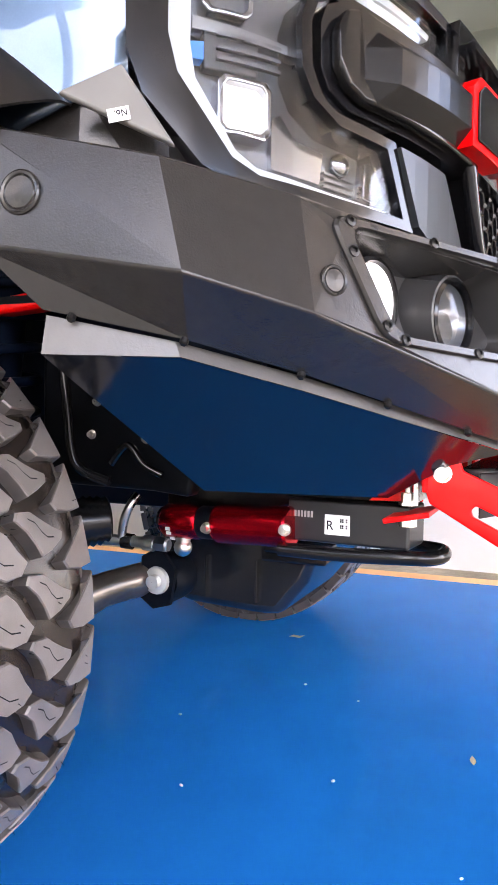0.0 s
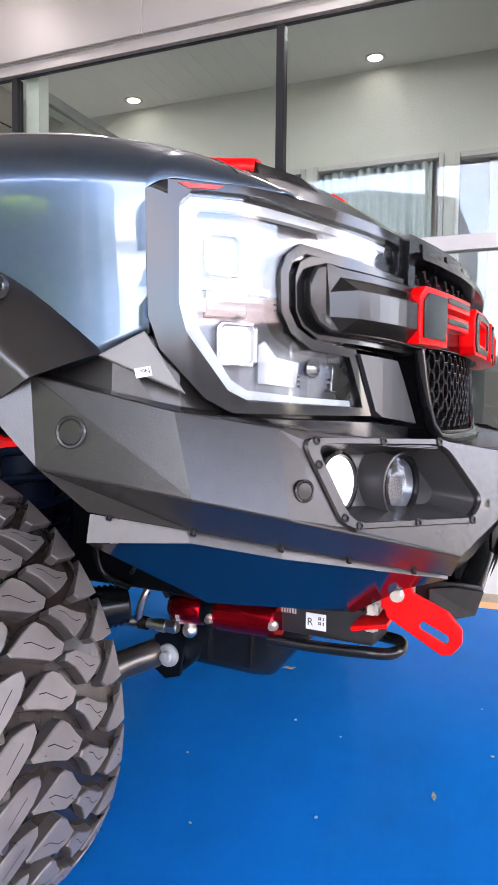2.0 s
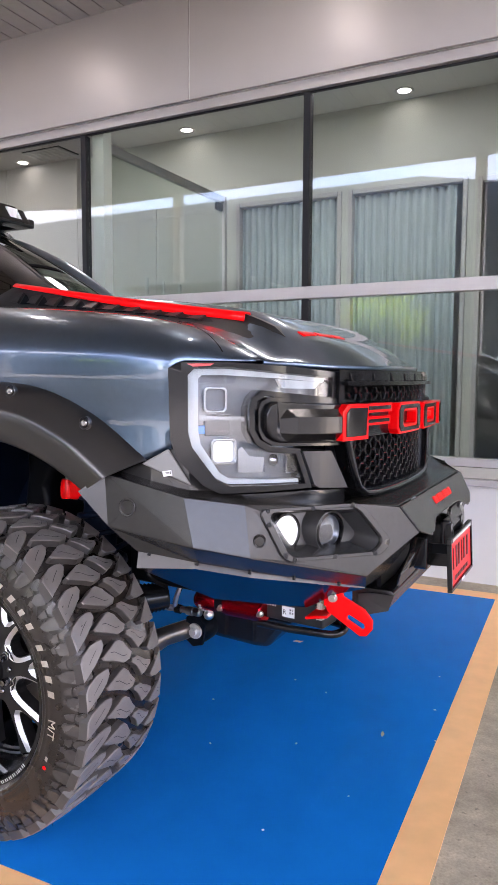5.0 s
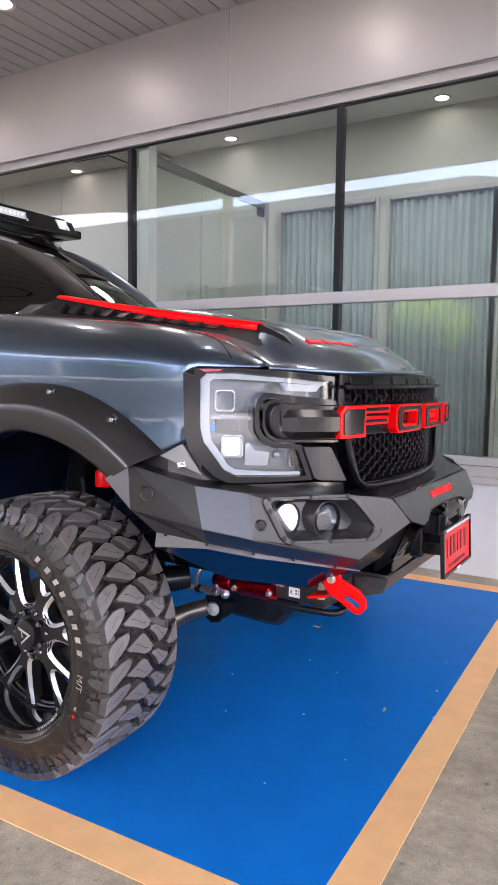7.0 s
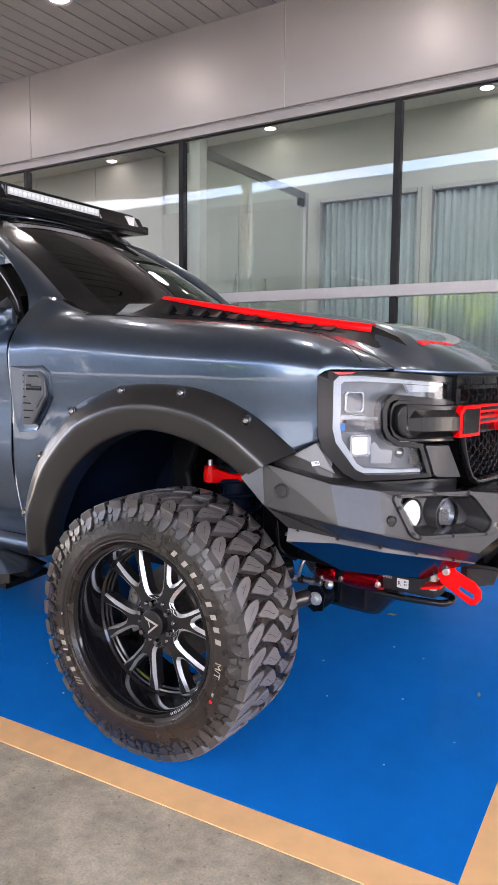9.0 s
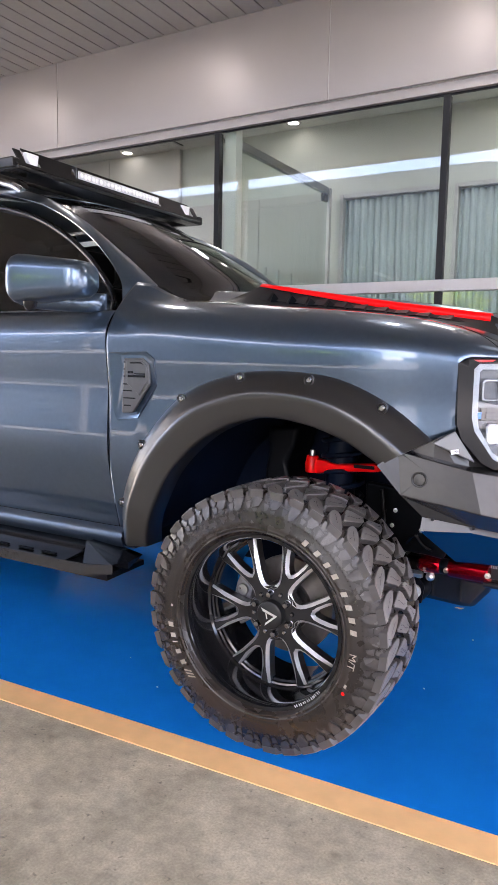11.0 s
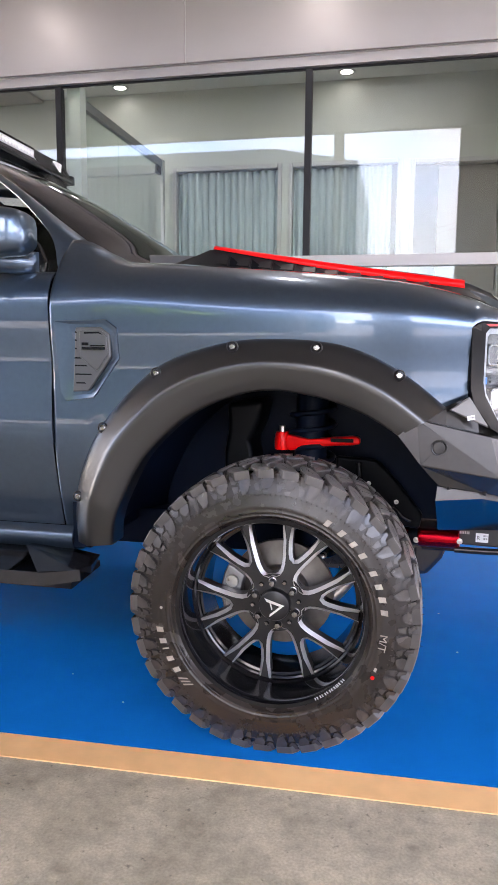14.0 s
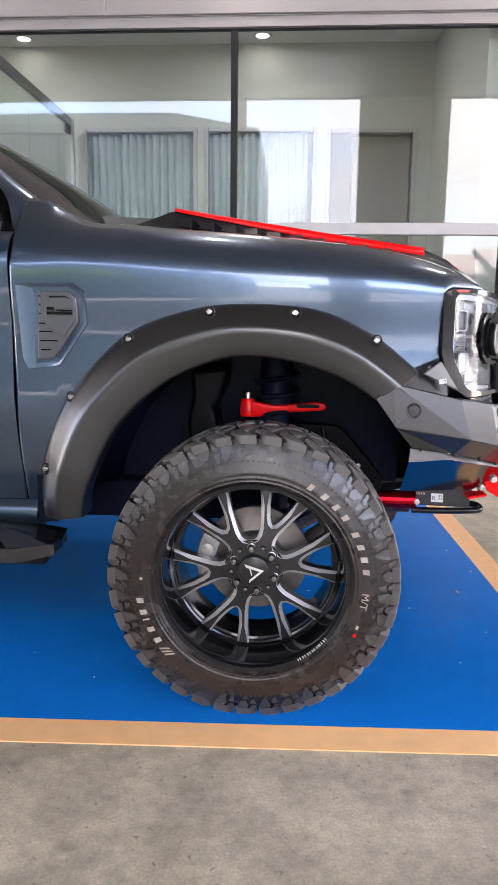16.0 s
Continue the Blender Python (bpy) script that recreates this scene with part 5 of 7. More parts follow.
def roof_rack():
    rk = empty("roof_rack", (0, 0, 0), label="black flat roof rack with a light bar on the cab roof", category="roof rack")
    y0, y1 = 0.27, 1.66
    bm = bmesh.new()
    # front fascia: an inclined plate with cut-outs, built from bands
    def band(ya, yb, ua, ub):
        q = []
        for y, u in ((ya, ua), (yb, ua), (yb, ub), (ya, ub)):
            q.append((-1.375 - 0.055 * u, y, 2.018 + 0.085 * u))
        plate(bm, q, 0.004)
    band(y0, y1, 0, 0.18), band(y0 + 0.07, y1 - 0.07, 0.86, 1.0)
    for a, b in ((y0 + 0.02, y0 + 0.06), (y0 + 0.15, y0 + 0.33), (0.60, 0.635), (1.295, 1.33), (y1 - 0.33, y1 - 0.15), (y1 - 0.06, y1 - 0.02)):
        band(a, b, 0.181, 0.859)
    part("fascia", bm, BLACK_SATIN, rk, "black laser-cut front fascia")
    for a, b in ((y0, -1), (y1, 1)):
        bm = bmesh.new()
        box(bm, (-2.75, a - 0.02, 2.0), (-1.38, a + 0.02, 2.045))
        part("side_rail", bm, BLACK_SATIN, rk, bevel=0.006)
    bm = bmesh.new()
    box(bm, (-1.46, y0, 1.995), (-1.37, y1, 2.016))
    part("front_rail", bm, BLACK_SATIN, rk, bevel=0.006)
    for i in range(9):
        bm = bmesh.new()
        x = -1.56 - i * 0.14
        box(bm, (x - 0.045, y0 + 0.02, 2.022), (x + 0.045, y1 - 0.02, 2.04))
        part("slat", bm, BLACK_SATIN, rk, bevel=0.004)
    for y in (0.42, 1.51):
        for x in (-1.55, -2.3):
            bm = bmesh.new()
            slab(bm, [(x - 0.06, 1.955), (x + 0.07, 1.955), (x + 0.05, 1.985), (x + 0.03, 2.0), (x - 0.05, 2.0)], "y", y - 0.02, y + 0.02)
            part("foot", bm, BLACK_SATIN, rk, bevel=0.004)
    bm = bmesh.new()
    box(bm, (-1.45, 0.645, 2.028), (-1.395, 1.285, 2.092))
    lb = part("light_bar", bm, GLOSS_BLACK, rk, "black LED light bar", bevel=0.006)
    led = mat("LED reflector", (0.86, 0.87, 0.88), 0.4, 0.0, vary=0.1, scale=300)
    for k in range(22):
        bm = bmesh.new()
        y = 0.665 + k * 0.0275
        lathe(bm, [(0.0005, 0.002), (0.006, 0.0), (0.0125, -0.006), (0.0135, -0.008)], (-1.3885, y + 0.012, 2.06), "x", 12)
        part("led", bm, led, lb)
    bm = bmesh.new()
    box(bm, (-1.397, 0.655, 2.042), (-1.394, 1.275, 2.078))
    part("light_bar_lens", bm, mat("frosted lens", (0.6, 0.61, 0.62), 0.35), lb, "pale frosted lens strip")
    for y in (0.385, 1.545):
        bm = bmesh.new()
        slab(bm, [(y - 0.035, 2.088), (y + 0.04, 2.088), (y + 0.03, 2.035), (y - 0.01, 2.035)], "x", -1.43, -1.405)
        part("pod_light", bm, led, rk, "small bright side pod light", bevel=0.004)


hood()
cab()
mirror()
side_vent()
side_step()
roof_rack()


# ---- front end ----
NOSE = [(0.50, 0.085), (0.54, 0.112), (0.587, 0.145), (0.652, 0.205), (0.72, 0.30), (0.776, 0.40), (0.812, 0.50), (0.84, 0.62), (0.86, 0.75), (0.87, 0.965)]
NOSE += [(x, 2 * YC - y) for x, y in NOSE[-2::-1]]
NOSE_S = [0.0]
for (xa, ya), (xb, yb) in zip(NOSE, NOSE[1:]):
    NOSE_S.append(NOSE_S[-1] + math.hypot(xb - xa, yb - ya))
NOSE_MID = NOSE_S[9]


def nose(s, z, d=0.0):
    """A place on the front: s metres along it from the near corner, at height z, d metres proud."""
    i = max(0, min(len(NOSE) - 2, next((k for k in range(len(NOSE_S) - 1) if s <= NOSE_S[k + 1]), len(NOSE) - 2)))
    def nrm(k):
        k0, k1 = max(0, k - 1), min(len(NOSE) - 1, k + 1)
        t = Vector((NOSE[k1][0] - NOSE[k0][0], NOSE[k1][1] - NOSE[k0][1])).normalized()
        return Vector((t.y, -t.x))
    u = (s - NOSE_S[i]) / (NOSE_S[i + 1] - NOSE_S[i])
    n = (nrm(i) * (1 - u) + nrm(i + 1) * u).normalized()
    sx = curve(s, *zip(NOSE_S, [p[0] for p in NOSE]))
    sy = curve(s, *zip(NOSE_S, [p[1] for p in NOSE]))
    return Vector((sx + n.x * d, sy + n.y * d, z))


def on_nose(bm, poly, d0, d1, hole=None, step=0.03):
    """A polygon of (s, z) as a plate on the front from d0 to d1 proud of it; hole: an inner polygon with as many points."""
    tmp = bmesh.new()
    if hole:
        a = [tmp.verts.new((s, 0, z)) for s, z in poly]
        b = [tmp.verts.new((s, 0, z)) for s, z in hole]
        for i in range(len(a)):
            j = (i + 1) % len(a)
            tmp.faces.new((a[i], a[j], b[j], b[i]))
    else:
        tmp.faces.new([tmp.verts.new((s, 0, z)) for s, z in poly])
    bmesh.ops.triangulate(tmp, faces=tmp.faces[:])
    s0, s1 = min(p[0] for p in poly), max(p[0] for p in poly)
    s = s0 + step
    while s < s1 - 0.004:
        bmesh.ops.bisect_plane(tmp, geom=tmp.verts[:] + tmp.edges[:] + tmp.faces[:], plane_co=(s, 0, 0), plane_no=(1, 0, 0))
        s += step
    tmp.verts.index_update()
    lo = [bm.verts.new(nose(v.co.x, v.co.z, d0)) for v in tmp.verts]
    hi = [bm.verts.new(nose(v.co.x, v.co.z, d1)) for v in tmp.verts]
    for f in tmp.faces:
        ids = [v.index for v in f.verts]
        bm.faces.new([hi[i] for i in ids]), bm.faces.new([lo[i] for i in reversed(ids)])
    for e in tmp.edges:
        if len(e.link_faces) == 1:
            i, j = e.verts[0].index, e.verts[1].index
            bm.faces.new((lo[i], lo[j], hi[j], hi[i]))
    tmp.free()


def mir(poly, side):
    return [(2 * NOSE_MID - s, z) for s, z in poly] if side else poly


LENS = glass("headlamp lens", (0.96, 0.97, 0.98), gloss=0.045)
CHROME = mat("lamp chrome", (0.38, 0.40, 0.43), 0.14, 1.0)
LAMP_GREY = mat("lamp reflector grey", (0.16, 0.17, 0.185), 0.24, 0.6, vary=0.05, scale=40)
DRL = glow("daylight guide", (0.40, 0.43, 0.45), 0.012)
PROJ = mat("projector glass", (0.13, 0.14, 0.155), 0.2, 0.5, vary=0.06, scale=8)
BEAM = glow("lit projector", (0.7, 0.7, 0.69), 0.05)


def headlamp(side):
    hl = empty("headlamp", (0, 0, 0))
    hl.parent = truck
    hl["label"] = "C-shaped headlamp with lit white guide and clear lens"

    def p(name, poly, d0, d1, material, label="", hole=None, bev=0.0):
        bm = bmesh.new()
        on_nose(bm, mir(poly, side), d0, d1, mir(hole, side) if hole else None)
        return part(name, bm, material, hl, label, bevel=bev)
    lamp = [(0.088, 1.205), (0.106, 1.223), (0.182, 1.224), (0.345, 1.210), (0.508, 1.200), (0.504, 1.147), (0.36, 1.160), (0.275, 1.168), (0.250, 1.150), (0.240, 1.122), (0.242, 1.066), (0.259, 1.036), (0.298, 1.013), (0.377, 1.006), (0.41, 0.927), (0.30, 0.930), (0.190, 0.935), (0.158, 0.950), (0.098, 1.030), (0.088, 1.069)]
    # dark bezel round the lamp
    bez = [(0.042, 1.220), (0.072, 1.234), (0.178, 1.236), (0.345, 1.228), (0.522, 1.214), (0.522, 1.135), (0.36, 1.148), (0.285, 1.154), (0.262, 1.142), (0.254, 1.120), (0.256, 1.07), (0.270, 1.047), (0.305, 1.027), (0.392, 1.018), (0.432, 0.914), (0.30, 0.915), (0.165, 0.918), (0.125, 0.938), (0.062, 1.005), (0.046, 1.05)]
    p("bezel", bez, -0.05, 0.006, GLOSS_BLACK, "gloss black lamp surround", lamp, bev=0.003)
    p("lamp_floor", lamp, -0.05, -0.045, LAMP_GREY, "silvery reflector bowl")
    # glowing guide along the outer edge
    bm = bmesh.new()
    outer = [(0.091, 1.069), (0.091, 1.203), (0.108, 1.219), (0.182, 1.220), (0.345, 1.208), (0.496, 1.197)]
    inner = [(0.116, 1.071), (0.116, 1.196), (0.125, 1.204), (0.182, 1.205), (0.345, 1.197), (0.492, 1.188)]
    outer2 = [(0.091, 1.069), (0.101, 1.031), (0.160, 0.953), (0.191, 0.938), (0.30, 0.933), (0.404, 0.929)]
    inner2 = [(0.116, 1.071), (0.122, 1.037), (0.170, 0.966), (0.196, 0.951), (0.30, 0.942), (0.401, 0.938)]
    for o, q in ((outer, inner), (outer2, inner2)):
        for i in range(len(o) - 1):
            on_nose(bm, mir([o[i], o[i + 1], q[i + 1], q[i]], side), -0.03, -0.015, step=0.05)
    part("light_guide", bm, DRL, hl, "glowing white daylight guide")
    bm = bmesh.new()
    on_nose(bm, mir([(0.335, 1.195), (0.482, 1.188), (0.462, 1.170), (0.350, 1.172)], side), -0.03, -0.018)
    part("turn_signal", bm, DRL, hl, "white upper lamp strip")
    # projector modules in square chrome frames
    for nm, s0, s1, z0, z1, m in (("upper", 0.130, 0.192, 1.113, 1.176, PROJ), ("lower", 0.150, 0.218, 0.985, 1.050, BEAM)):
        poly = [(s0 + 0.008, z0), (s1 - 0.008, z0), (s1, z0 + 0.008), (s1, z1 - 0.008), (s1 - 0.008, z1), (s0 + 0.008, z1), (s0, z1 - 0.008), (s0, z0 + 0.008)]
        c = ((s0 + s1) / 2, (z0 + z1) / 2)
        hole = [(c[0] + (s - c[0]) * 0.8, c[1] + (z - c[1]) * 0.8) for s, z in poly]
        p("projector_frame", poly, -0.045, -0.02, CHROME, "square chrome projector frame", hole, bev=0.002)
        bm = bmesh.new()
        on_nose(bm, mir(hole, side), -0.045, -0.032)
        part("projector", bm, m, hl, "lit projector" if m is BEAM else "clear projector lens")
    p("dark_block", [(0.135, 1.056), (0.205, 1.056), (0.205, 1.106), (0.135, 1.106)], -0.045, -0.03, mat("lamp dark plastic", (0.03, 0.032, 0.036), 0.3), "dark module block", bev=0.003)
    for z in (1.066, 1.078, 1.092):
        p("fin", [(0.15, z), (0.232, z), (0.232, z + 0.004), (0.15, z + 0.004)], -0.03, -0.024, LAMP_GREY)
    p("blue_tab", [(0.118, 1.062), (0.134, 1.062), (0.134, 1.082), (0.118, 1.080)], -0.04, -0.025, mat("blue tab", (0.02, 0.2, 0.6), 0.3), "small blue plastic tab")
    p("low_bowl", [(0.228, 0.962), (0.302, 0.958), (0.308, 0.996), (0.262, 1.002), (0.240, 1.026), (0.228, 1.020)], -0.045, -0.036, CHROME, "chrome low-beam bowl", bev=0.006)
    p("end_wedge", [(0.372, 0.952), (0.402, 0.950), (0.388, 0.998), (0.376, 0.998)], -0.045, -0.028, CHROME, "bright wedge at the lamp end", bev=0.003)
    for z in (0.958, 0.966, 0.974):
        p("fin", [(0.312, z), (0.366, z - 0.002), (0.366, z + 0.001), (0.312, z + 0.003)], -0.045, -0.038, LAMP_GREY)
    s, z = (2 * NOSE_MID - 0.338 if side else 0.338), 0.988
    c, out = nose(s, z, -0.042), nose(s, z, 1.0) - nose(s, z, 0.0)
    bm = bmesh.new()
    lathe(bm, [(0.015, 0.0), (0.015, 0.006), (0.012, 0.010), (0.006, 0.013), (0.0005, 0.014)], (0, 0, 0), "z", 20)
    bm.transform(Matrix.Translation(c) @ out.to_track_quat("Z", "Y").to_matrix().to_4x4())
    part("small_bulb", bm, CHROME, hl, "small round bulb cover", smooth=40)
    p("module_bar", [(0.120, 1.094), (0.245, 1.090), (0.245, 1.100), (0.120, 1.108)], -0.042, -0.024, mat("pale lamp bar", (0.32, 0.34, 0.36), 0.2, 0.7), "pale bar across the lamp", bev=0.003)
    ln = p("lens", lamp, -0.006, -0.002, LENS, "clear plastic lens")
    ln.visible_shadow = False
    # stepped C-shaped arm towards the grille
    arm = [(0.262, 1.118), (0.270, 1.140), (0.290, 1.150), (0.36, 1.150), (0.50, 1.145), (0.60, 1.139), (0.60, 1.016), (0.50, 1.022), (0.36, 1.027), (0.305, 1.030), (0.275, 1.046), (0.263, 1.070)]
    p("arm_base", arm, -0.03, 0.012, GLOSS_BLACK, "gloss black arm beside the lamp", bev=0.004)
    p("arm_mid", [(0.275, 1.112), (0.286, 1.134), (0.305, 1.140), (0.575, 1.128), (0.575, 1.026), (0.315, 1.038), (0.290, 1.050), (0.277, 1.07)], 0.012, 0.030, BLACK_SATIN, "black stepped arm", bev=0.006)
    # raised face with broad chamfers, its end cut to a blunt point
    bm = bmesh.new()
    cols = [[(0.312, 1.062, 0.030), (0.312, 1.066, 0.030), (0.312, 1.098, 0.030), (0.312, 1.103, 0.030)]]
    for k in range(9):
        s = 0.350 + 0.178 * k / 8
        drop = 0.0045 * k / 8
        cols.append([(s - 0.018 * (k == 0), 1.040 - drop, 0.030), (s, 1.060 - drop, 0.050), (s, 1.102 - drop, 0.050), (s - 0.018 * (k == 0), 1.122 - drop, 0.030)])
    cols.append([(0.530, z, 0.028) for z in (1.0355, 1.0555, 1.0975, 1.1175)])
    grid(bm, [[nose(2 * NOSE_MID - s if side else s, z, d) for s, z, d in c] for c in cols])
    part("arm_face", bm, BLACK_SATIN, hl, "raised black arm face with broad chamfers")
    # panel below the arm
    p("lower_garnish", [(0.395, 1.012), (0.500, 1.006), (0.575, 0.900), (0.455, 0.912), (0.436, 0.922)], -0.03, 0.012, mat("satin grey garnish", (0.030, 0.032, 0.036), 0.3, vary=0.05, spec=0.35), "satin dark grey panel beside the grille")
    p("chin", [(0.10, 0.915), (0.45, 0.905), (0.60, 0.893), (0.60, 0.850), (0.10, 0.870)], -0.05, -0.012, GLOSS_BLACK, "dark strip below the lamp", bev=0.004)
    # a thin red strip on the top edge stands in for red reflected light
    p("side_marker", [(0.10, 1.224), (0.140, 1.226), (0.150, 1.232), (0.085, 1.231)], 0.004, 0.0075, mat("red reflection tint", (0.5, 0.02, 0.02), 0.3), "small red strip standing in for reflected light on the lamp edge")


def grille():
    g = empty("grille", (0, 0, 0))
    g.parent = truck
    g["label"] = "black honeycomb grille with red block shapes"
    M = NOSE_MID
    # dark backing of the whole front
    bm = bmesh.new()
    on_nose(bm, [(0.05, 1.228), (2 * M - 0.05, 1.228), (2 * M - 0.05, 0.95), (2 * M - 0.2, 0.86), (0.2, 0.86), (0.05, 0.95)], -0.085, -0.08)
    part("front_bulkhead", bm, BLACK_MATT, truck, "dark panel behind lamps and grille")
    bm = bmesh.new()
    on_nose(bm, [(M - 0.47, 1.215), (M + 0.47, 1.215), (M + 0.40, 0.87), (M - 0.40, 0.87)], -0.07, -0.065)
    part("backing", bm, BLACK_MATT, g)
    # surround
    bm = bmesh.new()
    o = [(M - 0.475, 1.222), (M + 0.475, 1.222), (M + 0.480, 1.14), (M + 0.435, 1.01), (M + 0.385, 0.89), (M + 0.345, 0.862), (M, 0.857), (M - 0.345, 0.862), (M - 0.385, 0.89), (M - 0.435, 1.01), (M - 0.480, 1.14)]
    i = [(M - 0.455, 1.196), (M + 0.455, 1.196), (M + 0.455, 1.14), (M + 0.412, 1.015), (M + 0.365, 0.905), (M + 0.335, 0.885), (M, 0.880), (M - 0.335, 0.885), (M - 0.365, 0.905), (M - 0.412, 1.015), (M - 0.455, 1.14)]
    on_nose(bm, o, -0.03, 0.016, i)
    part("surround", bm, GLOSS_BLACK, g, "gloss black grille surround", bevel=0.004)
    # proud lip round the lower opening
    bm = bmesh.new()
    tube(bm, [nose(M + a, z, 0.022) for a, z in ((-0.447, 1.030), (-0.432, 0.985), (-0.412, 0.938), (-0.385, 0.898), (-0.345, 0.875), (-0.28, 0.868), (-0.14, 0.866), (0, 0.866), (0.14, 0.866), (0.28, 0.868), (0.345, 0.875), (0.385, 0.898), (0.412, 0.938), (0.432, 0.985), (0.447, 1.030))], 0.011, 10)
    part("lower_lip", bm, GLOSS_BLACK, g, "gloss black rounded lip under the grille", smooth=40)
    bm = bmesh.new()
    on_nose(bm, [(M - 0.47, 1.190), (M + 0.47, 1.190), (M + 0.465, 1.179), (M - 0.465, 1.179)], -0.01, 0.036)
    part("top_bar", bm, GLOSS_BLACK, g, "gloss black upper bar", bevel=0.004)
    for k in range(-3, 4):
        bm = bmesh.new()
        on_nose(bm, [(M + k * 0.125 - 0.059, 1.213), (M + k * 0.125 + 0.050, 1.213), (M + k * 0.125 + 0.057, 1.191), (M + k * 0.125 - 0.052, 1.191)], 0.0, 0.020)
        part("upper_tooth", bm, GLOSS_BLACK, g, bevel=0.002)
    # honeycomb
    r = 0.0205
    dx, dz = r * 1.5, r * math.sqrt(3)
    bm = bmesh.new()
    for a in range(-16, 17):
        for b in range(-1, 11):
            cs, cz = M + a * dx, 0.89 + (b + (0.5 if a % 2 else 0)) * dz
            lim = 0.455 if cz > 1.14 else 0.345 + (cz - 0.885) * 0.42
            if abs(cs - M) > lim or not 0.888 < cz < 1.176:
                continue
            o = [(cs + r * math.cos(k * math.pi / 3), cz + r * math.sin(k * math.pi / 3)) for k in range(6)]
            i = [(cs + (r - 0.0048) * math.cos(k * math.pi / 3), cz + (r - 0.0048) * math.sin(k * math.pi / 3)) for k in range(6)]
            f = [bm.verts.new(nose(s, z, 0.002)) for s, z in o]
            h = [bm.verts.new(nose(s, z, 0.006)) for s, z in i]
            w = [bm.verts.new(nose(s, z, -0.03)) for s, z in i]
            for k in range(6):
                j = (k + 1) % 6
                bm.faces.new((f[k], f[j], h[j], h[k])), bm.faces.new((h[k], h[j], w[j], w[k]))
    tagged(part("honeycomb", bm, mat("black grille plastic", (0.010, 0.010, 0.011), 0.16, spec=0.5), g, "gloss black honeycomb mesh"), kind="stuff")
    # bar of four block shapes, red with black faces
    bm = bmesh.new()
    on_nose(bm, [(M - 0.53, 1.118), (M - 0.51, 1.132), (M + 0.49, 1.116), (M + 0.51, 1.106), (M + 0.51, 1.040), (M - 0.53, 1.034)], -0.02, 0.022)
    part("badge_bar", bm, GLOSS_BLACK, g, "black carrier bar", bevel=0.004)

    def shape(polys, holes, blacks):
        bm = bmesh.new()
        for q in polys:
            on_nose(bm, q, 0.022, 0.052)
        part("block_shape", bm, RED, g, "red block shape", bevel=0.004)
        for q in blacks:
            bm = bmesh.new()
            on_nose(bm, q, 0.0525, 0.056)
            part("block_inlay", bm, BLACK_SATIN, g, "black inlay on the red shape", bevel=0.002)
    L = [(M - 0.212, M + 0.012, 1.035, 1.127), (M + 0.022, M + 0.262, 1.037, 1.122), (M + 0.272, M + 0.50, 1.040, 1.117)]

    def oct(s0, s1, z0, z1, c=0.016):
        return [(s0 + c, z0), (s1 - c, z0), (s1, z0 + c), (s1, z1 - c), (s1 - c, z1), (s0 + c, z1), (s0, z1 - c), (s0, z0 + c)]
    s = M - 0.505
    shape([[(s, 1.034), (s + 0.115, 1.034), (s + 0.115, 1.130), (s + 0.02, 1.130), (s, 1.112)], [(s + 0.115, 1.130), (s + 0.25, 1.130), (s + 0.25, 1.105), (s + 0.115, 1.105)], [(s + 0.115, 1.094), (s + 0.24, 1.094), (s + 0.24, 1.070), (s + 0.115, 1.070)]], None,
          [[(s + 0.012, 1.044), (s + 0.100, 1.044), (s + 0.106, 1.120), (s + 0.026, 1.120), (s + 0.012, 1.107)], [(s + 0.112, 1.123), (s + 0.235, 1.123), (s + 0.235, 1.112), (s + 0.112, 1.112)], [(s + 0.112, 1.087), (s + 0.228, 1.087), (s + 0.228, 1.077), (s + 0.112, 1.077)]])
    for k, (s0, s1, z0, z1) in enumerate(L):
        bm = bmesh.new()
        o = oct(s0, s1, z0, z1, 0.016 if k < 1 else 0.010)
        c = ((s0 + s1) / 2, (z0 + z1) / 2)
        i = [(c[0] + (a - c[0]) * 0.55, c[1] + (z - c[1]) * 0.45) for a, z in o]
        fwd = (0.0, 0.007, 0.018)[k]
        on_nose(bm, o, 0.022, 0.052 + fwd, i)
        part("block_shape", bm, RED, g, "red block shape", bevel=0.003)
        bm = bmesh.new()
        o2 = [(c[0] + (a - c[0]) * 0.9, c[1] + (z - c[1]) * 0.86) for a, z in o]
        i2 = [(c[0] + (a - c[0]) * 0.66, c[1] + (z - c[1]) * 0.6) for a, z in o]
        on_nose(bm, o2, 0.0525 + fwd, 0.056 + fwd, i2)
        part("block_inlay", bm, BLACK_SATIN, g, "black inlay on the red shape", bevel=0.0015)
        if k == 1:
            bm = bmesh.new()
            on_nose(bm, [(s0 + 0.02, 1.07), (s1 - 0.03, 1.07), (s1 - 0.03, 1.09), (s0 + 0.02, 1.09)], 0.022, 0.05)
            part("block_shape", bm, RED, g, bevel=0.003)


def V(*p):
    return Vector(p)


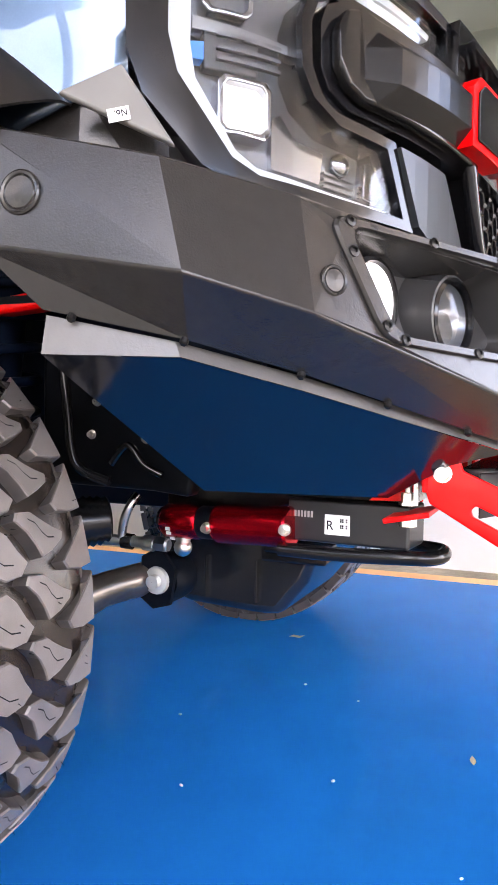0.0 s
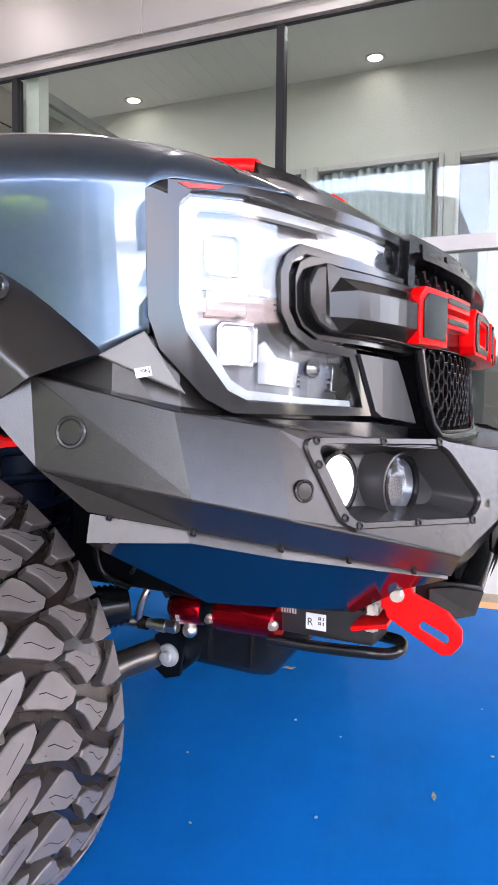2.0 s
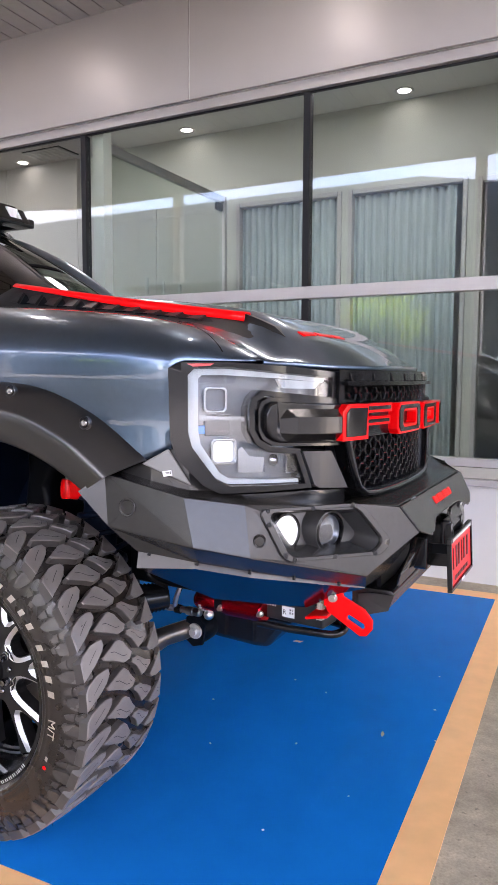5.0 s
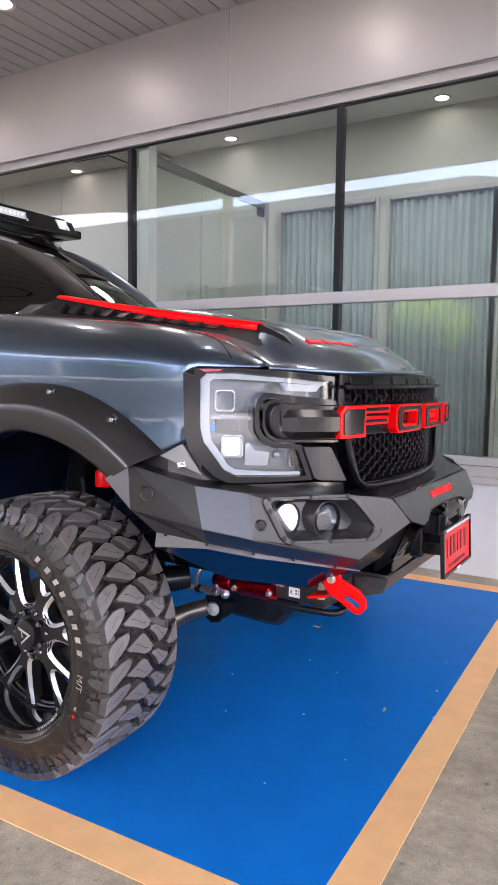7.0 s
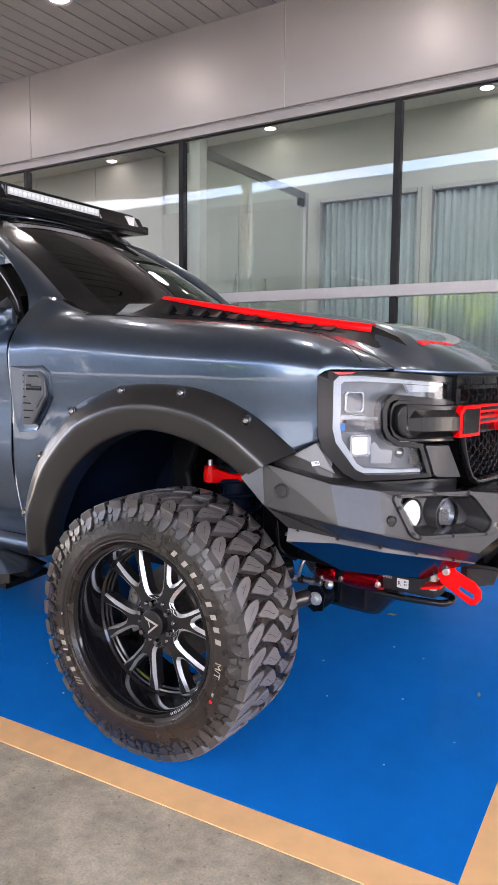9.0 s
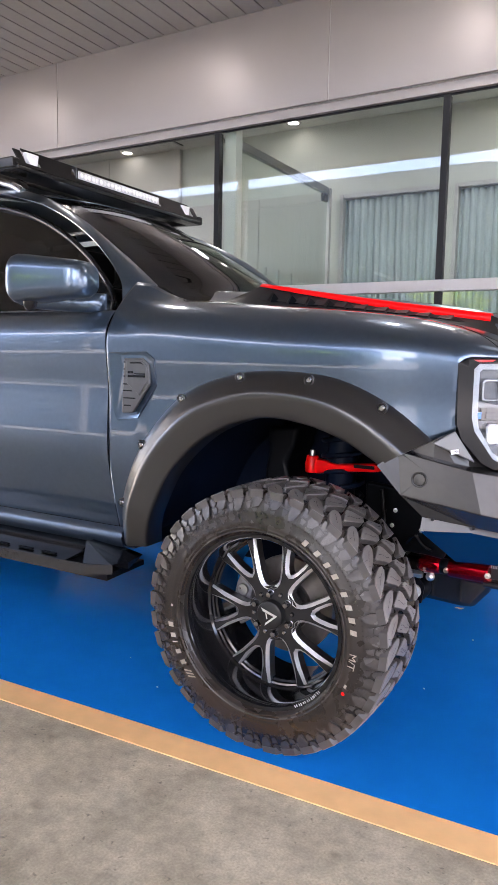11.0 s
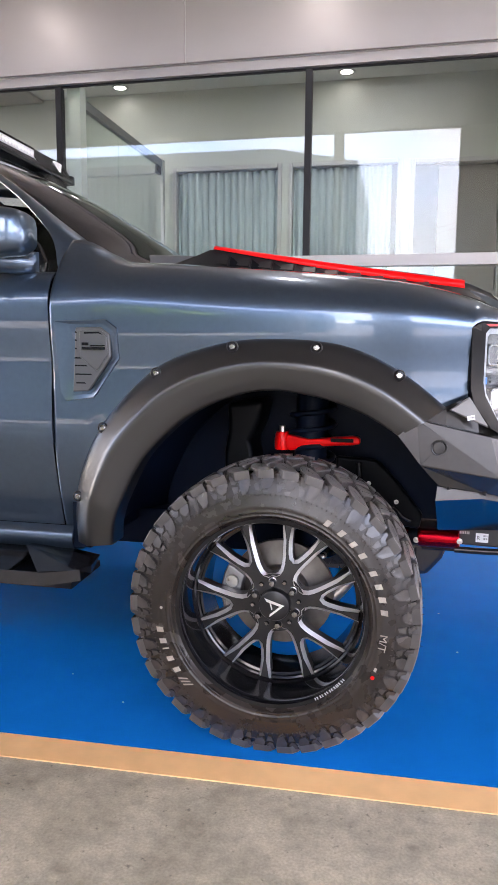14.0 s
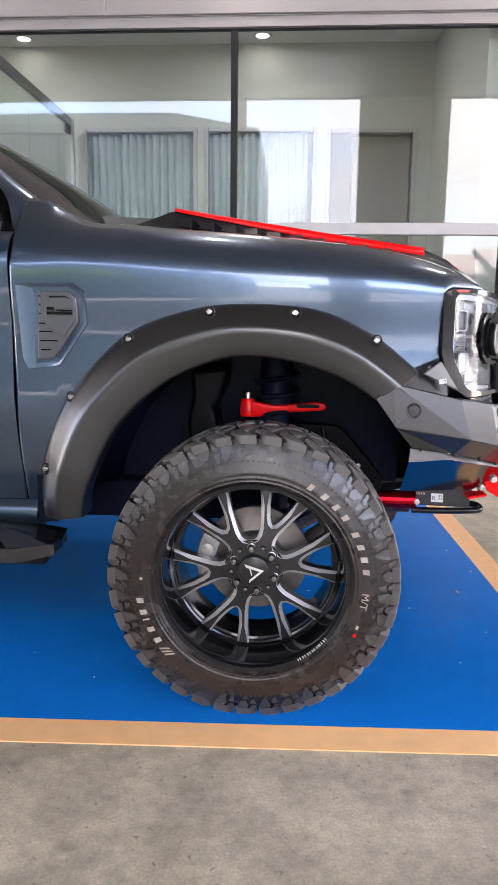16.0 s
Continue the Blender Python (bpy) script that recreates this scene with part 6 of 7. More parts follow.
def bumper():
    bp = empty("steel_bumper", (0, 0, 0))
    bp.parent = truck
    bp["label"] = "textured black steel off-road bumper"
    T0, T1, B1, B2, B6, NN = V(0.349, 0.0, 0.927), V(0.399, 0.042, 0.968), V(0.598, 0.076, 0.922), V(0.709, 0.169, 0.8995), V(0.975, 0.554, 0.855), V(1.020, 0.596, 0.783)
    M0, M1, M2, M3 = V(0.412, 0.034, 0.842), V(0.630, 0.0675, 0.806), V(0.7355, 0.153, 0.775), V(0.928, 0.425, 0.691)
    L0, L1, L2, L4 = V(0.465, 0.075, 0.780), V(0.60, 0.138, 0.752), V(0.702, 0.228, 0.721), V(0.907, 0.490, 0.643)
    D1 = T1.lerp(M1, 0.35)
    fog = [V(0.737, 0.199, 0.882), V(0.899, 0.444, 0.874), V(0.961, 0.503, 0.774), V(0.948, 0.473, 0.744), V(0.789, 0.235, 0.758), V(0.745, 0.204, 0.860)]
    # hold the lamp frame in the plane of its facet
    nrm = V(0.821, -0.538, 0.189).normalized()
    fog = [p - nrm * ((p - M3).dot(nrm)) for p in fog]
    centre = sum(fog, Vector()) / 6
    for side in (0, 1):
        f = far_side if side else Vector
        bm = bmesh.new()
        vm = {}

        def v(p):
            k = tuple(round(c, 4) for c in p)
            if k not in vm:
                vm[k] = bm.verts.new(f(p))
            return vm[k]
        for q in ([T0, T1, D1, M0], [T1, B1, D1], [D1, B1, M1], [M0, D1, M1], [B1, B2, M2, M1],
                  [M0, M1, L1, L0], [M1, M2, L2, L1], [M2, M3, L4, L2],
                  [B2, B6, fog[1], fog[0]], [B6, NN, fog[2], fog[1]], [NN, M3, fog[3], fog[2]], [M3, M2, fog[4], fog[3]], [M2, B2, fog[5], fog[4]], [B2, fog[0], fog[5]]):
            bm.faces.new([v(p) for p in q])
        # top return towards the body
        for a, b in ((T1, B1), (B1, B2), (B2, B6)):
            back = V(-0.06, 0.10, 0.012)
            if b is B6:
                bm.faces.new((v(B2), v(B6), bm.verts.new(f(B6 + V(-0.12, 0.02, -0.002))), bm.verts.new(f(B2 + V(-0.06, 0.09, 0.01)))))
            else:
                bm.faces.new((v(a), v(b), bm.verts.new(f(b + back)), bm.verts.new(f(a + back))))
        wing = part("wing", bm, BUMPER, bp, "faceted black bumper wing", bevel=0.0025, seg=2, flat=True)
        wing.modifiers["bevel"].angle_limit = radians(32)
        md = wing.modifiers.new("thick", "SOLIDIFY")
        md.thickness, md.offset = 0.004, -1
        # under side of the wing's tip and the cheek plate that closes the winch bay
        U0, U1, U2, U3, U4 = V(0.937, 0.580, 0.663), V(0.961, 0.622, 0.615), V(0.978, 0.800, 0.618), V(1.002, 0.775, 0.735), V(1.020, 0.700, 0.768)
        bm = bmesh.new()
        a, b, c, d = [bm.verts.new(f(p + V(-0.003, 0.003, 0))) for p in (NN, M3, L4, U0)]
        bm.faces.new((a, b, d)), bm.faces.new((b, c, d))
        md = part("wing_return", bm, BUMPER, bp, "black under side of the wing's tip").modifiers.new("thick", "SOLIDIFY")
        md.thickness = 0.005
        n4 = (U1 - NN).cross(U3 - NN).normalized()
        if n4.x < 0:
            n4 = -n4
        flat = [p - n4 * ((p - NN).dot(n4)) for p in (NN + V(-0.003, 0.003, 0), U0, U1, U2, U3, U4)]
        cut = [p - n4 * ((p - NN).dot(n4)) for p in (V(0.955, 0.566, 0.678), V(0.988, 0.662, 0.708), V(0.980, 0.634, 0.667))]
        slot = [p - n4 * ((p - NN).dot(n4)) for p in (V(0.983, 0.668, 0.655), V(0.995, 0.705, 0.714), V(0.996, 0.735, 0.718), V(0.986, 0.745, 0.648))]
        bm = bmesh.new()
        for h in (0.0, -0.005):
            eds = []
            for ring in (flat, cut, slot):
                r_ = [bm.verts.new(f(p + n4 * h)) for p in ring]
                eds += [bm.edges.new((r_[i], r_[(i + 1) % len(r_)])) for i in range(len(r_))]
            bmesh.ops.triangle_fill(bm, edges=eds, use_beauty=True)
        part("bay_cheek", bm, BUMPER, bp, "black cheek plate with a triangular recess and a slot")
        bm = bmesh.new()
        for ring in (cut, slot):
            u, w = [bm.verts.new(f(p)) for p in ring], [bm.verts.new(f(p - n4 * 0.012)) for p in ring]
            for i in range(len(u)):
                bm.faces.new((u[i], u[(i + 1) % len(u)], w[(i + 1) % len(u)], w[i]))
            if ring is cut:
                bm.faces.new(w)
        part("recess", bm, BLACK_SATIN, bp, "recessed black triangle")
        bm = bmesh.new()
        tube(bm, [f(p + n4 * 0.0005) for p in cut + cut[:1]], 0.0012, 6)
        part("recess_edge", bm, mat("grey recess edge", (0.10, 0.10, 0.10), 0.3, vary=0.2, scale=40), bp, "thin lighter edge of the recess")
        # lamp frame, pocket, lamps
        def fillet(pts, r, n=5):
            """Rounds the corners of a closed outline."""
            res = []
            for i, p in enumerate(pts):
                u, w = (pts[i - 1] - p), (pts[(i + 1) % len(pts)] - p)
                d = min(r, 0.45 * u.length, 0.45 * w.length)
                p0, p1 = p + u.normalized() * d, p + w.normalized() * d
                res += [p0.lerp(p, t).lerp(p.lerp(p1, t), t) for t in [k / (n - 1) for k in range(n)]]
            return res
        tight = [fog[k] for k in (0, 1, 2, 3, 4)]
        out = [centre + (p - centre) * 1.03 for p in fog]
        rim = fillet([centre + (p - centre) * 1.06 for p in tight], 0.028)
        inn = fillet([centre + (p - centre) * 0.90 for p in tight], 0.026)
        mid = [r_.lerp(i_, 0.12) for r_, i_ in zip(rim, inn)]
        m_in = [r_.lerp(i_, 0.86) for r_, i_ in zip(rim, inn)]
        nn = (nrm if nrm.x > 0 else -nrm)
        nf = len(rim)
        bm = bmesh.new()
        rings = [[bm.verts.new(f(p + nn * h)) for p in pts] for pts, h in ((rim, -0.002), (rim, 0.003), (mid, 0.006), (m_in, 0.006), (inn, 0.002), (inn, -0.008))]
        for u, w in zip(rings, rings[1:]):
            for i in range(nf):
                bm.faces.new((u[i], u[(i + 1) % nf], w[(i + 1) % nf], w[i]))
        part("lamp_frame", bm, BUMPER, bp, "bolted lamp frame with rounded corners", smooth=40)
        satin = mat("satin lamp pocket", (0.035, 0.034, 0.034), 0.26, vary=0.05, scale=30)
        bm = bmesh.new()
        rings = []
        for k in range(5):
            t = k / 4
            rings.append([bm.verts.new(f((p - nn * 0.006).lerp(centre + V(-0.030, 0.042, 0) + (p - centre) * 0.72, math.sin(t * math.pi / 2) ** 0.8) - nn * (0.02 * math.sin(t * math.pi / 2)))) for p in inn])
        for u, w in zip(rings, rings[1:]):
            for i in range(nf):
                bm.faces.new((u[i], u[(i + 1) % nf], w[(i + 1) % nf], w[i]))
        bm.faces.new(rings[-1])
        part("lamp_pocket", bm, satin, bp, "satin black moulded lamp pocket", smooth=40)
        for k in range(6):
            if k in (2, 5):
                continue
            for t in ((0.12, 0.88) if k == 4 else (0.05, 0.5, 0.93) if k in (0, 3) else ()):
                p = out[k].lerp(out[(k + 1) % 6], t)
                p = centre + (p - centre) * 0.95 + nn * 0.005
                bm = bmesh.new()
                m = nn.to_track_quat("Z", "Y").to_matrix().to_4x4()
                lathe(bm, [(0.0065, 0.0), (0.0065, 0.003), (0.003, 0.004), (0.003, 0.002), (0.0005, 0.002)], (0, 0, 0), "z", 14)
                bm.transform(Matrix.Translation(f(p)) @ (m if not side else Matrix.Scale(-1, 4, (0, 1, 0)) @ m))
                part("frame_bolt", bm, mat("black bolt", (0.03, 0.03, 0.03), 0.3, 0.8), bp, smooth=30)
        for (lx, ly, lz), lit in (((0.757, 0.297, 0.812), True), ((0.835, 0.402, 0.803), False)):
            lamp = empty("fog_lamp", (0, 0, 0))
            lamp.parent = bp
            lamp["label"] = "round lit fog lamp" if lit else "round clear fog lamp"
            c = f((lx, ly, lz))
            aim = Matrix.Translation(c) @ pose(0, 0, 0, 0, 0, (-22 if not side else 22)) @ Matrix.Rotation(radians(90), 4, "Y")
            for nm, prof, m, lb in (("shroud", [(0.066, -0.05), (0.058, -0.02), (0.0535, 0.002), (0.0505, 0.003)], satin, "satin cone round the lamp"), ("housing", [(0.0005, -0.07), (0.046, -0.07), (0.050, -0.02), (0.050, 0.004), (0.045, 0.006), (0.043, 0.0)], GLOSS_BLACK, "black lamp housing"),
                                    ("reflector", [(0.043, -0.004), (0.03, -0.022), (0.0005, -0.03)] if not lit else [(0.043, 0.001), (0.03, 0.004), (0.0005, 0.006)], PROJ if not lit else glow("lit fog reflector", (0.9, 0.88, 0.85), 0.035), "chrome reflector bowl"),
                                    ("lens", [(0.0435, 0.0), (0.03, 0.007), (0.0005, 0.010)], LENS, "clear lens")):
                if nm == "shroud" and lit:
                    continue
                bm = bmesh.new()
                lathe(bm, prof, (0, 0, 0), "z", 36)
                bm.transform(aim)
                o = part(nm, bm, m, lamp, lb, smooth=40)
                o.visible_shadow = nm != "lens"
            if lit:
                for k in range(7):
                    bm = bmesh.new()
                    a, rr = k * math.pi / 3, 0.024 if k < 6 else 0.0
                    lathe(bm, [(0.0085, 0.006), (0.0085, 0.0082), (0.006, 0.0084), (0.0045, 0.0068), (0.0005, 0.0068)], (rr * math.cos(a), rr * math.sin(a), -0.002 if k < 6 else 0.0005), "z", 12)
                    bm.transform(aim)
                    part("led_cup", bm, glow("diode cup", (0.62, 0.61, 0.58), 0.02), lamp, "small pale diode cup")
        # parking sensors
        for c, n2, r in ((V(0.460, 0.0452, 0.891), V(0.1, -1, 0.05), 0.019), (V(0.744, 0.180, 0.813), V(0.80, -0.58, 0.05), 0.0135)):
            bm = bmesh.new()
            lathe(bm, [(r * 1.2, -0.004), (r * 1.2, 0.0015), (r * 1.1, 0.0028), (r * 0.96, 0.0020), (r * 0.90, 0.0006), (r * 0.84, 0.0018), (0.0005, 0.0026)], (0, 0, 0), "z", 28)
            n3 = n2.normalized()
            bm.transform(Matrix.Translation(f(c)) @ (Matrix.Scale(-1, 4, (0, 1, 0)) if side else Matrix.Identity(4)) @ n3.to_track_quat("Z", "Y").to_matrix().to_4x4())
            part("parking_sensor", bm, BUMPER, bp, "round black parking sensor")
        # bolts under the lip
        for p in (L0.lerp(L1, 0.2), L0.lerp(L1, 0.98), L1.lerp(L2, 0.95), L2.lerp(L4, 0.35), L2.lerp(L4, 0.75)):
            bm = bmesh.new()
            lathe(bm, [(0.0048, -0.004), (0.0048, 0.002), (0.003, 0.0035), (0.0005, 0.0035)], (0, 0, 0), "z", 10)
            bm.transform(Matrix.Translation(f(p + V(0, -0.001, -0.003))) @ pose(0, 0, 0, 150, 0, 0 if not side else 180))
            part("lip_bolt", bm, mat("black bolt", (0.03, 0.03, 0.03), 0.3, 0.8), bp, smooth=30)
        # under panel: a folded strip and a big smooth plate
        S = [V(0.462, 0.085, 0.776), V(0.582, 0.145, 0.752), V(0.688, 0.236, 0.722), V(0.90, 0.508, 0.648)]
        S2 = [V(0.458, 0.082, 0.735), V(0.590, 0.142, 0.735), V(0.696, 0.234, 0.704), V(0.90, 0.506, 0.634)]
        bm = bmesh.new()
        a = [bm.verts.new(f(p)) for p in S]
        b = [bm.verts.new(f(p)) for p in S2]
        for i in range(3):
            bm.faces.new((a[i], a[i + 1], b[i + 1], b[i]))
        part("skirt_strip", bm, mat("pale worn steel edge", (0.10, 0.095, 0.092), 0.30, bump=0.12, bscale=330, vary=0.08, scale=60, spec=0.5), bp, "folded pale edge of the under panel", smooth=5)
        K = [V(0.487, 0.415, 0.568), V(0.745, 0.475, 0.566), V(0.83, 0.48, 0.615)]
        bm = bmesh.new()
        a = [bm.verts.new(f(p + V(0, 0.002, -0.001))) for p in S2]
        k = [bm.verts.new(f(p)) for p in K]
        bm.faces.new((a[0], a[1], k[0])), bm.faces.new((a[1], a[2], k[1], k[0])), bm.faces.new((a[2], a[3], k[2], k[1]))
        part("under_panel", bm, mat("smooth black under panel", (0.003, 0.0045, 0.008), 0.12, vary=0.05, spec=1.0), bp, "smooth glossy black under panel", smooth=40)
    # centre section: a folded face with a stepped lower edge round the winch, and the shelf behind it
    down = (NN - B6) / (B6.z - NN.z)
    low = [(0.596, 0.783), (0.668, 0.762), (0.722, 0.764), (0.790, 0.786), (0.850, 0.788), (1.085, 0.788), (1.140, 0.786), (1.208, 0.764), (1.262, 0.762), (1.334, 0.783)]
    bm = bmesh.new()
    pts = [B6, far_side(B6)] + [V(NN.x + down.x * (NN.z - z), y, z) for y, z in reversed(low)]
    plate(bm, pts, 0.006)
    part("top_face", bm, BUMPER, bp, "black front face of the bumper", bevel=0.003)
    for nm, q in (("shelf", [B6 + V(-0.002, 0.004, 0.001), V(0.75, 0.50, 0.850), far_side(V(0.75, 0.50, 0.850)), far_side(B6) + V(-0.002, -0.004, 0.001)]),):
        bm = bmesh.new()
        plate(bm, q, 0.005)
        part(nm, bm, BUMPER, bp, "black shelf below the grille", bevel=0.002)
    for y in (0.690, 2 * YC - 0.690):
        bm = bmesh.new()
        lathe(bm, [(0.0145, -0.003), (0.0145, 0.002), (0.012, 0.003), (0.0005, 0.0035)], (0, 0, 0), "z", 24)
        bm.transform(Matrix.Translation(V(NN.x + down.x * 0.010 + 0.002, y, 0.772)) @ V(0.88, 0, 0.47).to_track_quat("Z", "Y").to_matrix().to_4x4())
        part("parking_sensor", bm, mat("grey sensor cap", (0.06, 0.06, 0.062), 0.35), bp, "round grey parking sensor")
    # winch bay between the wings
    bm = bmesh.new()
    plate(bm, [V(0.90, 0.62, 0.80), V(0.90, 1.31, 0.80), V(0.90, 1.31, 0.61), V(0.90, 0.62, 0.61)], 0.01)
    part("bay_back", bm, BLACK_MATT, bp, "dark back of the winch bay")
    bm = bmesh.new()
    slab(bm, [(0.83, 0.548), (0.938, 0.552), (0.953, 0.595), (0.948, 0.606), (0.83, 0.606)], "y", 0.604, 2 * YC - 0.604)
    part("lower_beam", bm, BUMPER, bp, "black lower beam", bevel=0.005)
    for s in (1, -1):
        y = YC - s * 0.363
        bm = bmesh.new()
        plate(bm, [V(0.952, y, 0.596), V(0.938, y, 0.551), V(0.86, y - s * 0.035, 0.535), V(0.86, y - s * 0.035, 0.600), V(0.90, y - s * 0.022, 0.604)], 0.006)
        part("beam_end", bm, BUMPER, bp)
    fl = empty("winch_fairlead", (0, 0, 0))
    fl.parent = bp
    fl["label"] = "black roller fairlead"
    for s in (1, -1):
        y = YC - s * 0.20
        bm = bmesh.new()
        slab(bm, [(y, 0.64), (y + s * 0.012, 0.632), (y + s * 0.075, 0.636), (y + s * 0.085, 0.735), (y + s * 0.004, 0.730)], "x", 0.95, 1.004)
        part("bracket_box", bm, GLOSS_BLACK, fl, "black pressed bracket", bevel=0.006)
    for y in (YC - 0.095, YC + 0.095):
        bm = bmesh.new()
        tube(bm, [(1.03, y, 0.675), (1.03, y, 0.765)], 0.017, 14)
        part("roller", bm, GLOSS_BLACK, fl, smooth=40)
    for z in (0.705, 0.742):
        bm = bmesh.new()
        tube(bm, [(1.018, YC - 0.09, z), (1.018, YC + 0.09, z)], 0.013, 14)
        part("roller", bm, STEEL, fl, "steel roller", smooth=40)
    bm = bmesh.new()
    box(bm, (0.985, YC - 0.13, 0.65), (0.998, YC + 0.13, 0.79))
    part("fairlead_frame", bm, BLACK_SATIN, fl, bevel=0.004)
    bm = bmesh.new()
    tube(bm, [V(1.034, YC + 0.128 + 0.040 * math.cos(k * 0.3), 0.728 + 0.045 * math.sin(k * 0.3)) for k in range(-1, 8)], 0.009, 8)
    part("guide_arc", bm, mat("pale bracket", (0.22, 0.22, 0.21), 0.35, 0.4), fl, "pale curved guide", smooth=40)
    # bolted hanger that carries the number plate
    hg = empty("plate_hanger", (0, 0, 0))
    hg.parent = bp
    hg["label"] = "grey bolted hanger plate"
    bm = bmesh.new()
    plate(bm, [V(1.032, 0.900, 0.792), V(1.031, 1.060, 0.794), V(1.048, 1.060, 0.748), V(1.048, 0.900, 0.742)], 0.004)
    part("hanger", bm, BUMPER, hg, bevel=0.001)
    for y in (0.910, 1.050):
        bm = bmesh.new()
        lathe(bm, [(0.010, -0.002), (0.010, 0.005), (0.007, 0.008), (0.0005, 0.008)], (1.034, y, 0.788), "x", 6)
        part("hanger_bolt", bm, BLACK_SATIN, hg)
    # red maker's mark as plain blocks on the upper face
    bm = bmesh.new()
    nrm2 = V(0.83, 0, 0.56)
    for k in range(9):
        y = YC - 0.10 + k * 0.0262
        p = B6.lerp(NN, 0.42)
        c = V(p.x, y, p.z) + nrm2 * 0.004
        dz = 0.011 - 0.004 * (k % 3 == 1)
        plate(bm, [c + V(-0.0055, 0, dz), c + V(-0.0055, 0.023, dz), c + V(0.0055, 0.023, -0.011), c + V(0.0055, 0.002, -0.011)], 0.004)
    part("maker_mark", bm, RED, bp, "plain red mark blocks")


def corner_infill():
    for side in (0, 1):
        f = far_side if side else Vector
        bm = bmesh.new()
        plate(bm, [f(V(0.487, 0.066, 0.995)), f(V(0.597, 0.112, 0.944)), f(V(0.540, 0.100, 1.030))], 0.01)
        part("corner_infill", bm, mat("grey infill plate", (0.17, 0.165, 0.155), 0.4, vary=0.1), truck, "grey triangular infill panel", bevel=0.003)
        # dark gap filler between fender, lamp and bumper
        bm = bmesh.new()
        grid(bm, [[f(V(0.38, 0.10, 1.0)), f(V(0.48, 0.115, 1.02)), f(V(0.56, 0.155, 1.03)), f(V(0.62, 0.245, 0.97)), f(V(0.69, 0.39, 0.93))], [f(V(0.38, 0.10, 0.92)), f(V(0.48, 0.11, 0.89)), f(V(0.58, 0.14, 0.87)), f(V(0.63, 0.225, 0.87)), f(V(0.69, 0.38, 0.87))]])
        part("gap_filler", bm, BUMPER, truck, "dark filler behind the bumper edge")
    bm = bmesh.new()
    plate(bm, [V(0.533, 0.085, 0.977), V(0.554, 0.092, 0.981), V(0.556, 0.094, 0.968), V(0.535, 0.087, 0.964)], 0.001)
    tag = part("inspection_tag", bm, mat("white paper tag", (0.8, 0.8, 0.78), 0.6), truck, "small white paper sticker")
    txt = bpy.data.curves.new("tag_print", "FONT")
    txt.body, txt.size, txt.extrude = "No.", 0.0088, 0.0002
    to = new("tag_print", txt)
    bpy.context.view_layer.update()
    me = bpy.data.meshes.new_from_object(to)
    bpy.data.objects.remove(to)
    a, u, v = V(0.553, 0.0915, 0.9775), V(-0.021, -0.007, -0.004).normalized(), V(0.002, 0.002, -0.013).normalized()
    lift = V(0.25, -0.95, 0.1).normalized() * 0.0008
    for q in me.vertices:
        q.co = a + u * q.co.x + v * q.co.y + lift * (1 + q.co.z / 0.0002)
    me.materials.append(BLACK_MATT)
    tp = new("tag_print", me)
    tp.parent, tp["label"] = tag, "dark print turned upside down"


def number_plate():
    np_ = empty("number_plate", (0, 0, 0))
    np_.parent = truck
    np_["label"] = "red temporary number plate in a black frame"
    m = pose(1.066, 0.950, 0.650, 0, -3, 0)

    def b(name, lo, hi, material, label="", bev=0.002):
        bm = bmesh.new()
        box(bm, lo, hi, m)
        return part(name, bm, material, np_, label, bevel=bev)
    for lo, hi in (((-0.006, -0.170, 0.063), (0.008, 0.170, 0.080)), ((-0.006, -0.170, -0.080), (0.008, 0.170, -0.070)), ((-0.006, -0.170, -0.0697), (0.008, -0.158, 0.0627)), ((-0.006, 0.158, -0.0697), (0.008, 0.170, 0.0627))):
        b("frame_bar", lo, hi, BLACK_SATIN, "black plate frame")
    b("plate", (-0.004, -0.1577, -0.0695), (0.003, 0.1577, 0.0625), RED, "plain red plate")
    dark = mat("dark red print", (0.10, 0.002, 0.004), 0.4)
    for y, w in ((-0.125, 0.008), (-0.085, 0.020), (-0.045, 0.018), (0.0, 0.008), (0.035, 0.022), (0.085, 0.022)):
        b("bar", (0.0032, y, -0.020), (0.0055, y + w, 0.045), dark, "plain print bar", 0)
    for k in range(8):
        b("bar", (0.0032, -0.105 + k * 0.026, -0.056), (0.005, -0.088 + k * 0.026, -0.044), dark, "plain print bar", 0)
    white = mat("white frame print", (0.75, 0.75, 0.74), 0.5)
    for k in range(17):
        b("frame_print", (0.0082, -0.140 + k * 0.0165, 0.0665), (0.0088, -0.128 + k * 0.0165, 0.0745), white, "plain white print bar", 0)
    b("frame_print", (0.0082, -0.022, -0.079), (0.0088, 0.022, -0.0712), white, "plain white print bar", 0)
    b("bracket", (-0.10, -0.10, 0.02), (-0.0065, 0.10, 0.05), BLACK_MATT, "black plate bracket")
    for y in (-0.08, 0.08):
        b("bracket_arm", (-0.10, y - 0.015, -0.02), (-0.007, y + 0.015, 0.11), BLACK_SATIN, "black bracket arm")


